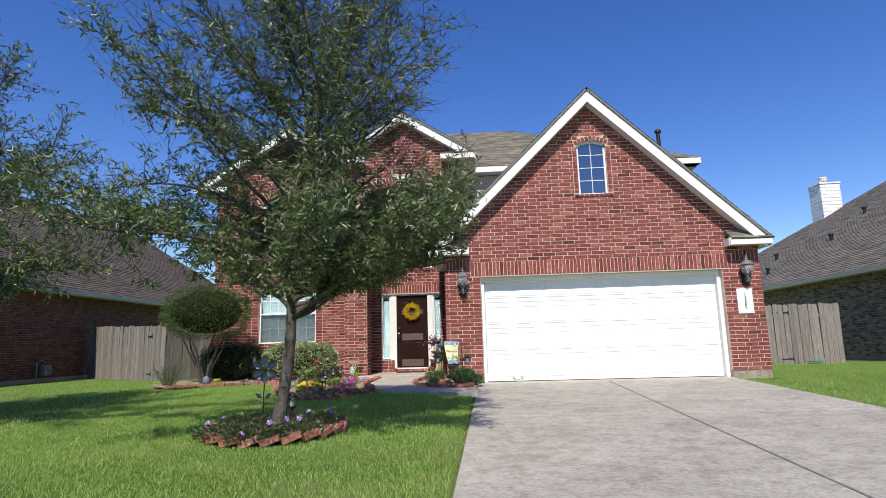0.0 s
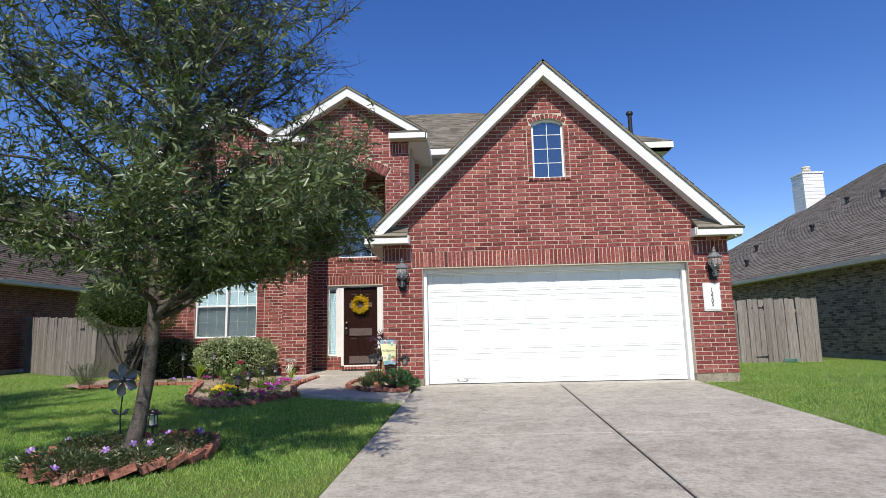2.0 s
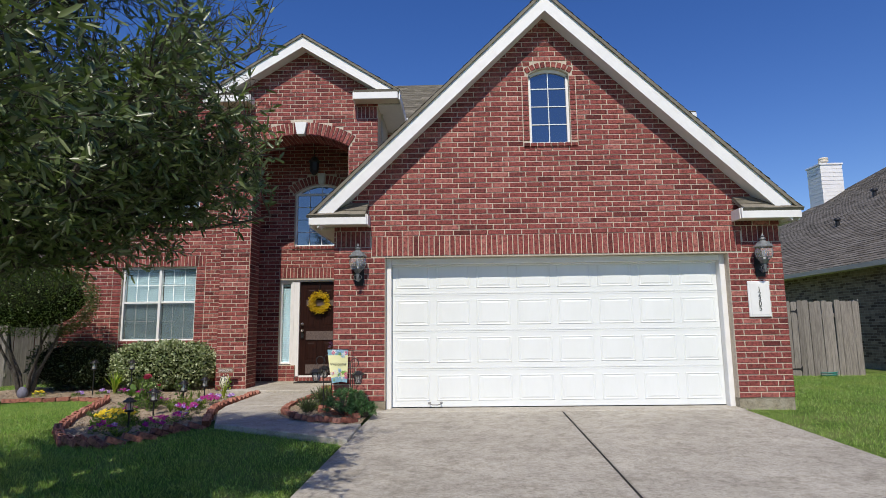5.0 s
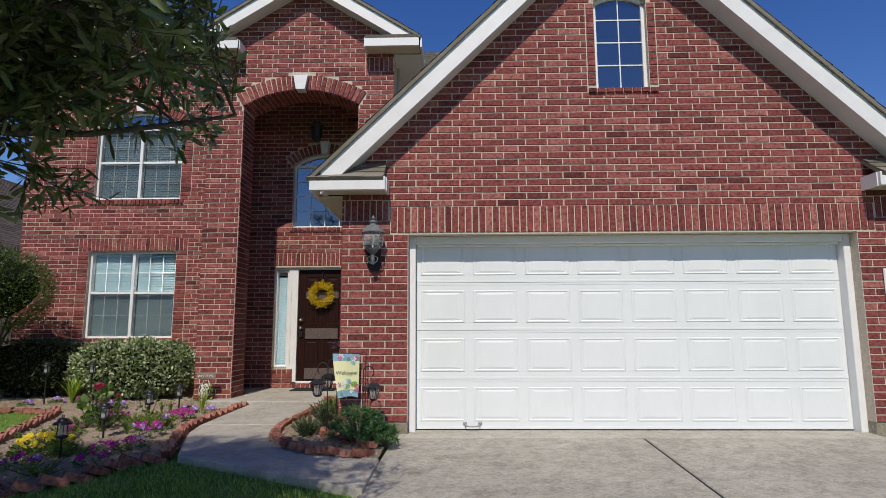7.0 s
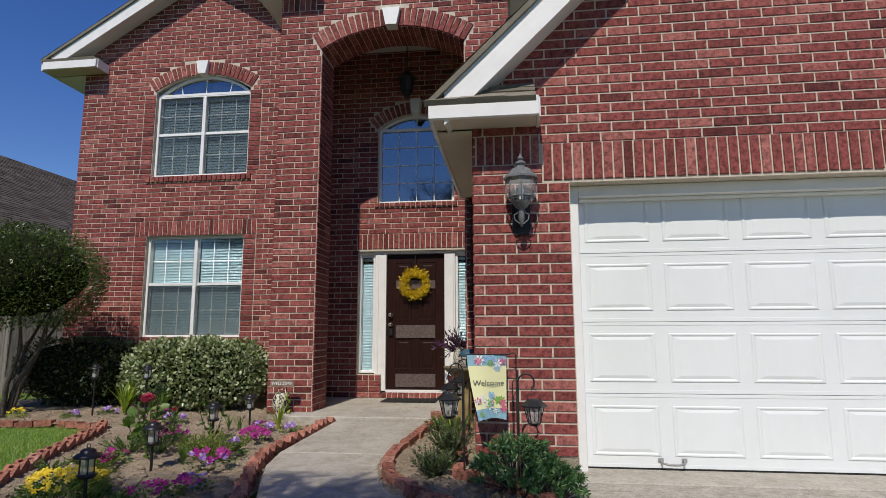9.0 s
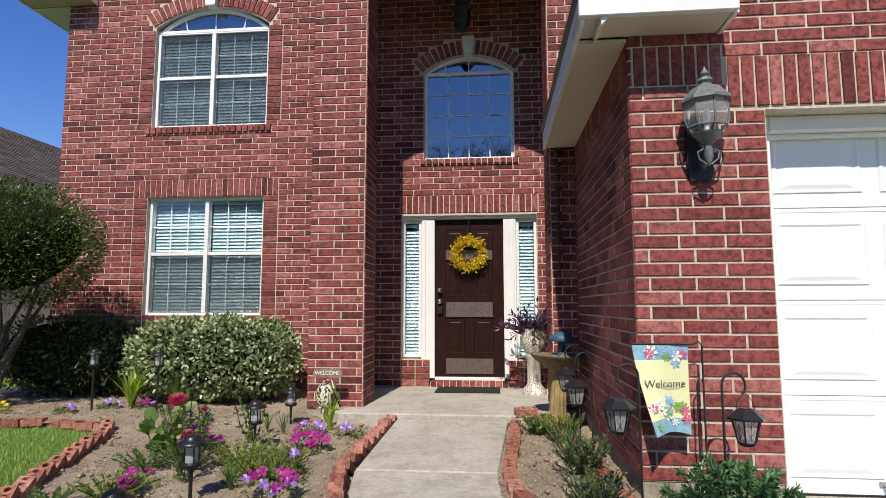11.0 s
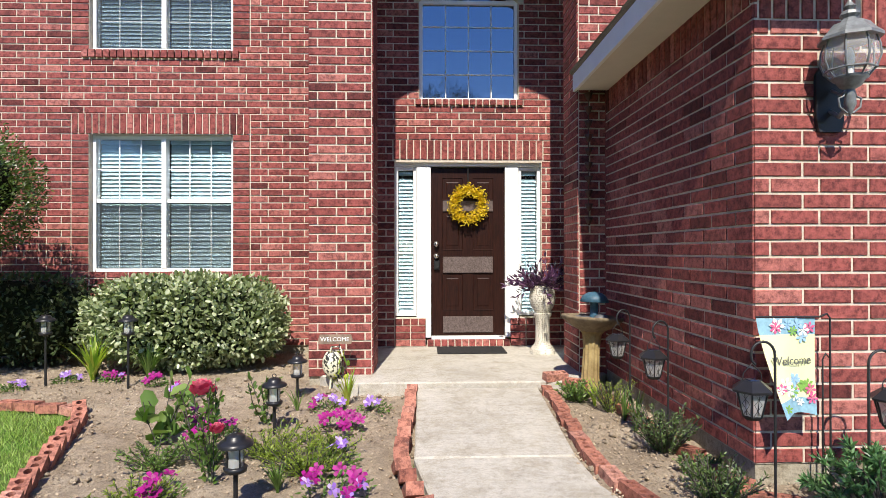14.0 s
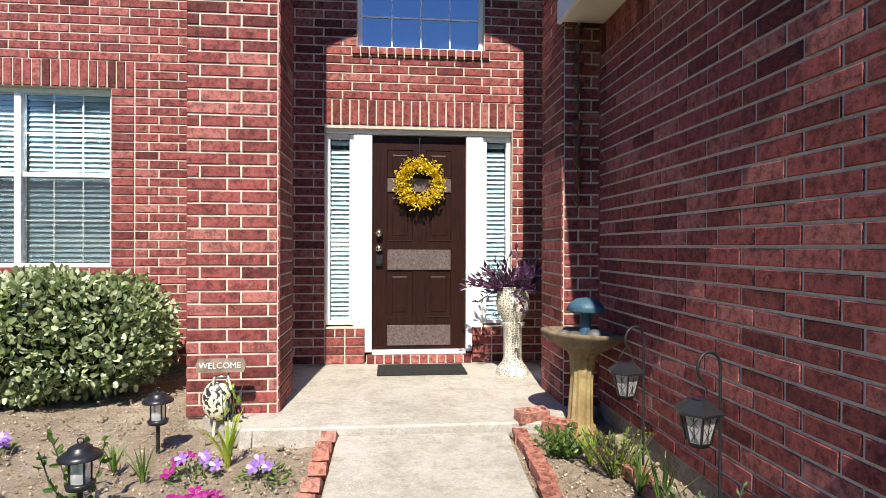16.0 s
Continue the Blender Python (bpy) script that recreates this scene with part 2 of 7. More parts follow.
        if caps:
            e = (len(pts) - 1) * n
            self.add(vs[:n], [tuple(range(n - 1, -1, -1))], m)
            self.add(vs[e:], [tuple(range(n))], m)
        return self

    def lathe(self, prof, n=16, at=(0, 0, 0), m=None, smooth=True, flute=0.0):
        """A profile of (radius, height) turned about the upright axis."""
        vs, fs = [], []
        for r, z in prof:
            for k in range(n):
                w = 2 * math.pi * k / n
                q = r * (1 - flute * (k % 2))
                vs.append((at[0] + q * math.cos(w), at[1] + q * math.sin(w), at[2] + z))
        for i in range(len(prof) - 1):
            for k in range(n):
                fs.append((i * n + k, i * n + (k + 1) % n, (i + 1) * n + (k + 1) % n, (i + 1) * n + k))
        self.add(vs, fs, m, smooth)
        if prof[0][0] > 1e-4:
            self.add(vs[:n], [tuple(range(n - 1, -1, -1))], m)
        if prof[-1][0] > 1e-4:
            self.add(vs[-n:], [tuple(range(n))], m)
        return self

    def ball(self, at, r, n=10, rings=6, m=None, squash=(1, 1, 1), rough=0.0, seed=0):
        rnd = random.Random(seed)
        vs, fs = [], []
        for i in range(rings + 1):
            a = math.pi * i / rings
            for k in range(n):
                w = 2 * math.pi * k / n
                q = r * (1 + rough * (rnd.random() - 0.5))
                vs.append((at[0] + q * squash[0] * math.sin(a) * math.cos(w), at[1] + q * squash[1] * math.sin(a) * math.sin(w), at[2] - q * squash[2] * math.cos(a)))
        for i in range(rings):
            for k in range(n):
                fs.append((i * n + k, i * n + (k + 1) % n, (i + 1) * n + (k + 1) % n, (i + 1) * n + k))
        return self.add(vs, fs, m, True)

    def mesh(self, name):
        me = bpy.data.meshes.new(name)
        me.from_pydata(self.v, [], self.f)
        me.polygons.foreach_set("use_smooth", self.s)
        me.update()
        return me


def part(name, geo, material, parent=None, label="", at=None):
    """Links the geometry as one mesh object, under a thing or a part if one is given."""
    me = geo.mesh(name) if isinstance(geo, M) else geo
    if not me.materials:
        me.materials.append(material)
    ob = new(name, me)
    if parent:
        ob.parent = parent
    if at is not None:
        ob.matrix_basis = at
    if label:
        ob["label"] = label
    return ob


def thing(name, label, category, group="", at=None, kind=""):
    """An empty that holds the parts of one thing."""
    ob = new(name)
    ob.empty_display_size = 0.1
    if at is not None:
        ob.matrix_basis = at
    return tagged(ob, label, category, group, kind)


def structure(name, geo, material, label, category):
    return tagged(part(name, geo, material), label, category, kind="structure")


# ---- ground ----
DROP = 0.025


def drive_z(y):
    return DROP * max(min(y, 0.0), -16.0)


def lawn_z(x, y):
    z = drive_z(y) - 0.035
    if x < -4.2 or x > 6.5:
        z -= 0.03 * min(1.0, (min(abs(x + 4.2), abs(x - 6.5))) / 3)
    return z


def arch_z(u, u0, u1, spring, rise):
    """Height of a segmental arch at u."""
    if rise <= 0:
        return spring
    w = (u1 - u0) / 2
    rad = (w * w + rise * rise) / (2 * rise)
    d = u - (u0 + u1) / 2
    return spring + rise - rad + math.sqrt(max(rad * rad - d * d, 0.0))


COURSE, PITCH, JOINT = 0.0785, 0.25, 0.0135
PROUD = 0.006
brick_cache = {}


def brick_mesh(lu, lw, depth=PROUD + 0.02):
    """One brick face, long along x, its face towards -y at y = 0."""
    key = (round(lu, 3), round(lw, 3), depth)
    if key not in brick_cache:
        a, b, c = lu / 2, lw / 2, 0.003
        vs = [(x, y, z) for y, x_, z_ in ((depth, a, b), (c, a, b), (0, a - c, b - c)) for x, z in ((-x_, -z_), (x_, -z_), (x_, z_), (-x_, z_))]
        fs = [(8, 9, 10, 11)]
        for r in (0, 4):
            fs += [(r + i, r + (i + 1) % 4, r + 4 + (i + 1) % 4, r + 4 + i) for i in range(4)]
        me = bpy.data.meshes.new("brick")
        me.from_pydata(vs, [], fs)
        me.materials.append(BRICK)
        brick_cache[key] = me
    return brick_cache[key]


WALLS = []


class Wall:
    """A brick wall: a mortar body with openings through it, faced with bricks. to(u, z) gives the pose of a brick whose face is on the wall's face."""

    def __init__(self, name, label, origin, turn, u0, u1, z0, top, thick, openings, keep, mortar=None, breaks=()):
        self.base = pose(*origin, 0, 0, turn)
        self.u0, self.u1, self.z0, self.top, self.openings, self.keep, self.name = u0, u1, z0, top, openings, keep, name
        us = {u0, u1, *breaks}
        for o in openings:
            us |= {o[0], o[1]}
            if o[4] > 0:
                us |= {o[0] + (o[1] - o[0]) * i / 12 for i in range(13)}
        us = sorted({min(max(u, u0 + 0.011), u1 - 0.011) for u in us})
        geo = M()
        for a, b in zip(us, us[1:]):
            mid = (a + b) / 2
            cuts = [o for o in openings if o[0] < mid < o[1]]
            lo = [(z0, z0)]
            hi = []
            for o in sorted(cuts, key=lambda q: q[2]):
                hi.append((o[2], o[2]))
                lo.append((arch_z(a, o[0], o[1], o[3], o[4]), arch_z(b, o[0], o[1], o[3], o[4])))
            hi.append((top(a), top(b)))
            for (la, lb), (ha, hb) in zip(lo, hi):
                if max(ha - la, hb - lb) > 0.002:
                    geo.prism([(a, la), (b, lb), (b, hb), (a, ha)], PROUD, thick, "y", self.base)
        self.ob = structure(name, geo, mortar or MORTAR, label, "brick wall")
        self.pieces = []
        self.rings = []
        WALLS.append(self)

    def add(self, uc, zc, lu, lw, roll=0.0, proud=0.0):
        self.pieces.append((uc, zc, lu, lw, roll, proud))

    def soldiers(self, a, b, z0, z1, proud=0.004):
        n = max(1, round((b - a) / 0.0765))
        w = (b - a) / n
        for i in range(n):
            self.add(a + w * (i + 0.5), (z0 + z1) / 2, w - JOINT, z1 - z0 - JOINT * 0.5, 0, proud)
        self.keep.append((a, b, z0 - 0.004, z1 + 0.004))

    def jamb(self, a, b, z0, z1):
        """A straight-jointed band of short bricks beside an opening, in step with the wall's courses."""
        k0, k1 = math.ceil((z0 - self.z0) / COURSE - 0.3), math.floor((z1 - self.z0) / COURSE + 0.3)
        for k in range(k0, k1):
            self.add((a + b) / 2, self.z0 + (k + 0.5) * COURSE, b - a - JOINT, COURSE - JOINT, 0, 0.003)
        self.keep.append((a, b, self.z0 + k0 * COURSE, self.z0 + k1 * COURSE))

    def arch_ring(self, u0, u1, spring, rise, height, proud=0.006, key=0.0):
        w = (u1 - u0) / 2
        rad = (w * w + rise * rise) / (2 * rise)
        cz, cu = spring + rise - rad, (u0 + u1) / 2
        half = math.asin(min(1.0, w / rad))
        self.rings.append((cu, cz, rad, rad + height, half))
        n = round(2 * half * (rad + height / 2) / 0.08)
        for i in range(n):
            an = -half + 2 * half * (i + 0.5) / n
            if abs(an) * rad < key:
                continue
            r = rad + height / 2
            self.add(cu + r * math.sin(an), cz + r * math.cos(an), 2 * half * rad / n - JOINT * 0.8, height - JOINT, math.degrees(an), proud)

    def rows(self, shift=0.0):
        """Fills what is free with running bond."""
        k, z = 0, self.z0
        zmax = max(self.top(self.u0), self.top(self.u1), self.top((self.u0 + self.u1) / 2), *[self.top(self.u0 + (self.u1 - self.u0) * i / 20) for i in range(21)])
        while z + COURSE < zmax + 0.02:
            zc = z + COURSE / 2
            free = [(self.u0, self.u1)]
            us = [u for u in [self.u0 + (self.u1 - self.u0) * i / 400 for i in range(401)] if self.top(u) > zc + 0.02]
            if not us:
                break
            free = [(us[0], us[-1])]
            blocks = [(a, b) for a, b, za, zb in self.keep if za < zc < zb]
            for o in self.openings:
                if o[2] < zc < o[3] + o[4]:
                    if zc <= o[3]:
                        blocks.append((o[0], o[1]))
                    else:
                        ins = [u for u in [o[0] + (o[1] - o[0]) * i / 200 for i in range(201)] if arch_z(u, o[0], o[1], o[3], o[4]) > zc]
                        if ins:
                            blocks.append((ins[0], ins[-1]))
            for a, b in blocks:
                free = [q for f0, f1 in free for q in (((f0, min(f1, a)) if f0 < a else None), ((max(f0, b), f1) if f1 > b else None)) if q]
            for cu, cz, r0, r1, half in self.rings:
                ins = []
                for i in range(301):
                    u = cu - r1 + 2 * r1 * i / 300
                    for h in (zc - COURSE * 0.32, zc + COURSE * 0.32):
                        if r0 - 0.02 < math.hypot(u - cu, h - cz) < r1 and abs(math.atan2(u - cu, h - cz)) < half + 0.01:
                            ins.append(u)
                us2 = sorted(ins)
                runs = []
                for u in us2:
                    if runs and u - runs[-1][1] < 0.03:
                        runs[-1][1] = u
                    else:
                        runs.append([u, u])
                for p, q in runs:
                    free = [w for f0, f1 in free for w in (((f0, min(f1, p)) if f0 < p else None), ((max(f0, q), f1) if f1 > q else None)) if w]
            for f0, f1 in free:
                if f1 - f0 < 0.02:
                    continue
                first = self.u0 + (0.085 if k % 2 else 0.0) + shift
                u = first + math.floor((f0 - first) / PITCH) * PITCH
                edges = [f0]
                while u < f1:
                    if f0 + 0.001 < u:
                        edges.append(u)
                    u += PITCH
                edges.append(f1)
                if len(edges) > 2 and edges[1] - edges[0] < 0.05:
                    edges.pop(1)
                if len(edges) > 2 and edges[-1] - edges[-2] < 0.05:
                    edges.pop(-2)
                for a, b in zip(edges, edges[1:]):
                    if b - a > 0.018:
                        self.add((a + b) / 2, zc, b - a - JOINT, COURSE - JOINT)
            z += COURSE
            k += 1

    def lay(self, near, count=300):
        """Lays the bricks: those nearest to a place on the wall as single parts, the rest joined."""
        rnd = random.Random(len(self.pieces))
        order = sorted(self.pieces, key=lambda p: (p[0] - near[0]) ** 2 + (p[1] - near[1]) ** 2)
        for uc, zc, lu, lw, roll, proud in order[:count]:
            ob = new("brick", brick_mesh(lu, lw))
            ob.parent = self.ob
            ob.matrix_basis = self.base @ pose(uc, -proud - rnd.uniform(0, 0.0025), zc, rnd.uniform(-0.4, 0.4), -roll * -1 + rnd.uniform(-0.35, 0.35), rnd.uniform(-0.3, 0.3))
        rest = M()
        for uc, zc, lu, lw, roll, proud in order[count:]:
            me = brick_mesh(lu, lw)
            rest.add([v.co for v in me.vertices], [tuple(p.vertices) for p in me.polygons],
                     self.base @ pose(uc, -proud - rnd.uniform(0, 0.0025), zc, 0, roll + rnd.uniform(-0.35, 0.35), 0))
        if rest.v:
            tagged(part("bricks", rest, BRICKS, self.ob), kind="stuff")

# ---- ground, driveway, walk ----


def inside(x, y, poly):
    hit = False
    for (x0, y0), (x1, y1) in zip(poly, poly[1:] + poly[:1]):
        if (y0 > y) != (y1 > y) and x < (x1 - x0) * (y - y0) / (y1 - y0) + x0:
            hit = not hit
    return hit


geo = M()
xs = sorted({*np.linspace(-16, 14, 61).tolist(), -400, -120, -50, -28, 28, 50, 120, 400})
ys = sorted({*np.linspace(-17, 12, 59).tolist(), -400, -120, -50, -25, 25, 50, 120, 400})
for y in ys:
    for x in xs:
        geo.v.append((x, y, lawn_z(x, y) + 0.012 * noise.noise((x * 0.7, y * 0.7, 0))))
nx = len(xs)
for j in range(len(ys) - 1):
    for i in range(nx - 1):
        geo.f.append((j * nx + i, j * nx + i + 1, (j + 1) * nx + i + 1, (j + 1) * nx + i))
geo.s = [True] * len(geo.f)
ground = structure("ground", geo, LAWN, "green mown lawn sloping gently down from the house", "lawn")


def slab(poly, z_at, thick, name, mat, parent, edge=0.012):
    """A concrete slab with a rounded upper edge on sloping ground."""
    cx, cy = sum(p[0] for p in poly) / len(poly), sum(p[1] for p in poly) / len(poly)
    n = len(poly)
    ins = []
    for i, p in enumerate(poly):
        a, b = Vector(poly[i - 1]), Vector(poly[(i + 1) % n])
        q = Vector(p)
        d = ((a - q).normalized() + (b - q).normalized())
        ins.append((q + (d.normalized() if d.length > 0.05 else (Vector((cx, cy)) - q).normalized()) * edge))
        if not inside(ins[-1].x, ins[-1].y, poly):
            ins[-1] = q * 2 - ins[-1]
    vs = [(x, y, z_at(x, y) - thick) for x, y in poly] + [(x, y, z_at(x, y) - edge * 0.7) for x, y in poly] + [(p.x, p.y, z_at(p.x, p.y)) for p in ins]
    fs = [tuple(range(2 * n, 3 * n))]
    for r in (0, n):
        fs += [(r + i, r + (i + 1) % n, r + n + (i + 1) % n, r + n + i) for i in range(n)]
    return part(name, M().add(vs, fs), mat, parent)


driveway = tagged(new("driveway"), "weathered grey concrete driveway in jointed slabs", "driveway", kind="structure")
dz = lambda x, y: drive_z(y)
DJ = [-0.16, -4.42, -8.7, -16.0]
SK = 0.03
JX = 2.47
for a, b in zip(DJ, DJ[1:]):
    for x0, x1 in ((-0.12, JX - 0.012), (JX + 0.012, 4.95)):
        slab([(x0 + SK * b, b + 0.022), (x1 + SK * b, b + 0.022), (x1 + SK * a, a), (x0 + SK * a, a)], dz, 0.14, "slab", CONCRETE, driveway)
slab([(-0.12, -0.15), (4.95, -0.15), (4.95, 0.4), (-0.12, 0.4)], lambda x, y: 0.004, 0.14, "apron", WALKCON, driveway)
part("expansion_joint", M().add([(JX - 0.011, -0.16, -0.014), (JX + 0.011, -0.16, -0.014), (JX + 0.011 - SK * 15.9, -15.9, drive_z(-15.9) - 0.014), (JX - 0.011 - SK * 15.9, -15.9, drive_z(-15.9) - 0.014)], [(3, 2, 1, 0)]), RUBBER, driveway)

walk_z = lambda x, y: 0.0 + 0.055 * min(1.0, max(0.0, (y + 1.6) / 3.4)) + (0.02 * min(y + 1.2, 0))
WALK_L = [(-2.43, 1.93), (-2.43, 0.42), (-2.36, 0.0), (-2.2, -0.45), (-1.98, -1.02)]
WALK_R = [(-1.43, 1.93), (-1.52, 0.42), (-1.5, 0.05), (-1.38, -0.35), (-1.1, -0.75), (-0.7, -1.0), (-0.15, -1.12)]
footpath = tagged(new("footpath"), "pale concrete footpath in slabs curving to the porch", "footpath", kind="structure")
slab([(-2.43, 0.43), (-1.52, 0.43), (-1.43, 1.93), (-2.43, 1.93)], walk_z, 0.12, "slab", WALKCON, footpath)
slab([(-1.98, -1.02), (-0.15, -2.0), (-0.15, -1.12), *WALK_R[5:0:-1], *WALK_L[1:4]][:3] + [(-0.7, -1.0), (-1.1, -0.75), (-1.38, -0.35), (-1.5, 0.05), (-1.52, 0.415), (-2.43, 0.415), (-2.36, 0.0), (-2.2, -0.45)], walk_z, 0.12, "slab", WALKCON, footpath)
porch = tagged(new("porch_floor"), "smooth pale concrete porch floor slab", "porch", kind="structure")
slab([(-2.98, 1.95), (-1.02, 1.95), (-0.76, 2.25), (-0.6, 4.2), (-3.3, 4.2), (-3.3, 2.3)], lambda x, y: 0.1, 0.2, "slab", WALKCON, porch, 0.015)

# ---- brick walls ----
APX, ASL, ATOP = 2.41, 0.97, 5.93


def gable_garage(u):
    return ATOP - ASL * abs(u - APX)


GW = (2.17, 2.78, 3.86, 4.95, 0.1)
garage_front = Wall("wall_garage_front", "red brick garage gable wall with pale mortar joints", (0, 0, 0), 0, -0.75, 5.72, 0.13, gable_garage, 0.2,
                    [(0.0, 4.95, 0.0, 2.17, 0), GW], [], breaks=(APX,))
garage_front.soldiers(-0.2, 5.15, 2.19, 2.485)
garage_front.soldiers(-0.72, -0.22, 2.328, 2.5635, 0.0)
garage_front.soldiers(5.17, 5.7, 2.328, 2.5635, 0.0)
garage_front.arch_ring(GW[0] - 0.02, GW[1] + 0.02, GW[3], GW[4], 0.1)
n = 8
for i in range(n):
    w = (GW[1] - GW[0] + 0.2) / n
    garage_front.add(GW[0] - 0.1 + w * (i + 0.5), GW[2] - 0.027, w - JOINT, 0.05, 0, 0.025)
garage_front.keep.append((GW[0] - 0.1, GW[1] + 0.1, 3.8195, GW[2]))
garage_front.jamb(GW[0] - 0.1, GW[0], GW[2], GW[3])
garage_front.jamb(GW[1], GW[1] + 0.1, GW[2], GW[3])
garage_front.rows()

garage_side = Wall("wall_garage_side", "red brick side wall of the garage in shade", (-0.75, 2.5, 0), -90, 0.0, 2.5, 0.13, lambda u: 2.7, 0.2, [], [])
garage_side.soldiers(0.03, 2.47, 2.4065, 2.642, 0.0)
garage_side.rows()
Wall("wall_garage_right", "red brick side wall of the house", (5.72, 0.2, 0), 90, 0.0, 9.0, 0.13, lambda u: 2.7, 0.2, [], [])

PCX = -1.86
AR = (-2.83, -0.99, 0.0, 4.62, 0.26)


def gable_porch(u):
    return 6.62 - 0.62 * abs(u - PCX)


porch_front = Wall("wall_porch_front", "red brick porch front with a tall arched opening", (0, 2.27, 0), 0, -3.39, -0.43, 0.08, gable_porch, 0.5,
                   [AR], [], breaks=(PCX,))
porch_front.arch_ring(AR[0], AR[1], AR[3], AR[4], 0.25, 0.012, 0.07)
porch_front.soldiers(-0.9, -0.45, 5.1825, 5.418, 0)
porch_front.soldiers(-3.37, -2.92, 5.1825, 5.418, 0)
porch_front.rows()
reveal_l = Wall("wall_arch_reveal_west", "red brick reveal of the porch arch", (AR[0] + 0.012, 2.27, 0), 90, 0.0, 0.5, 0.1, lambda u: AR[3], 0.12, [], [])
reveal_l.rows()
reveal_r = Wall("wall_arch_reveal_east", "red brick reveal of the porch arch", (AR[1] - 0.012, 2.77, 0), -90, 0.0, 0.5, 0.1, lambda u: AR[3], 0.12, [], [])
reveal_r.rows()

EW = (-2.42, -1.28, 2.92, 4.06, 0.22)
DOOR = (-2.7, -1.02, 0.0, 2.2, 0)
entry = Wall("wall_entry", "red brick entry wall behind the porch arch", (0, 3.72, 0), 0, -3.3, -0.3, 0.1, lambda u: 5.4, 0.2, [EW, DOOR], [])
entry.soldiers(DOOR[0] - 0.02, DOOR[1] + 0.02, 2.23, 2.455)
entry.arch_ring(EW[0] - 0.02, EW[1] + 0.02, EW[3], EW[4], 0.2, 0.006, 0.06)
for i in range(16):
    w = (EW[1] - EW[0] + 0.1) / 16
    entry.add(EW[0] - 0.05 + w * (i + 0.5), EW[2] - 0.035, w - JOINT, 0.062, 0, 0.03)
entry.keep.append((EW[0] - 0.05, EW[1] + 0.05, EW[2] - 0.072, EW[2]))
entry.rows()

WCX = -5.32


def gable_wing(u):
    return 6.98 - 0.61 * abs(u - WCX)


LW = (-6.19, -4.57, 0.95, 2.53, 0)
UW = (-6.19, -4.57, 3.5, 4.93, 0.26)
wing = Wall("wall_wing", "red brick two-storey front wall with paired windows", (0, 3.86, 0), 0, -7.5, -3.2, 0.1, gable_wing, 0.2, [LW, UW], [], breaks=(WCX,))
wing.soldiers(LW[0] - 0.2, LW[1] + 0.2, 2.535, 2.769)
wing.arch_ring(UW[0] - 0.02, UW[1] + 0.02, UW[3] + 0.0, UW[4], 0.22, 0.008, 0.06)
for i in range(22):
    w = (UW[1] - UW[0] + 0.16) / 22
    wing.add(UW[0] - 0.08 + w * (i + 0.5), UW[2] - 0.05, w - JOINT, 0.088, 0, 0.03)
wing.keep.append((UW[0] - 0.08, UW[1] + 0.08, 3.397, UW[2]))
for a, b, z0, z1 in ((LW[0] - 0.2, LW[0], 0.2, 2.53), (LW[1], LW[1] + 0.2, 0.2, 2.53), (UW[0] - 0.2, UW[0], 3.5, 4.93), (UW[1], UW[1] + 0.2, 3.5, 4.93)):
    wing.jamb(a, b, z0, z1)
wing.rows()
Wall("wall_wing_side", "red brick side wall of the house", (-7.5, 12.0, 0), -90, 0.0, 8.13, 0.1, lambda u: 5.4, 0.2, [], [])

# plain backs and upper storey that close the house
structure("wall_back", M().box(-7.5, 5.72, 11.9, 12.1, -0.1, 5.6), MORTAR_SHADE, "plain back wall of the house", "wall")
structure("wall_upper_storey", M().box(-0.43, 5.5, 4.3, 4.5, 2.5, 5.65).box(5.4, 5.6, 4.5, 12, 2.5, 5.65), SIDING, "grey board siding of the upper storey", "wall")
geo = M()
for i in range(9):
    z = 3.7 + i * 0.2
    geo.prism([(2.75, z), (2.75, z + 0.19), (4.3, z + 0.19), (4.3, z)], -0.43, -0.415, "x")
geo.box(-0.45, -0.4, 2.76, 2.82, 3.3, 5.6)
structure("siding", geo, SIDING, "grey lap siding on the porch flank", "siding")
structure("foundation", M().box(-0.74, 0.0, 0.012, 0.3, -0.3, 0.128).box(4.95, 5.71, 0.012, 0.3, -0.3, 0.128).box(-0.738, -0.5, 0.3, 2.4, -0.3, 0.128)
          .box(-3.38, -2.8, 2.29, 4.0, -0.3, 0.078).box(-7.49, -3.38, 3.885, 4.05, -0.3, 0.098).box(-1.0, -0.45, 2.29, 2.7, -0.3, 0.078), FOUND, "rough exposed concrete foundation edge", "foundation")
structure("ceiling", M().box(-3.3, -0.5, 2.77, 3.72, 5.3, 5.35), WHITE, "white porch ceiling", "ceiling")
structure("wall_porch_inner", M().box(-3.42, -3.3, 2.77, 3.9, 0.1, 5.4).box(-0.5, -0.45, 2.77, 3.9, 0.1, 5.4), MORTAR_SHADE, "porch side wall with its shade in the darker colour", "wall")

# ---- roofs and white trim ----


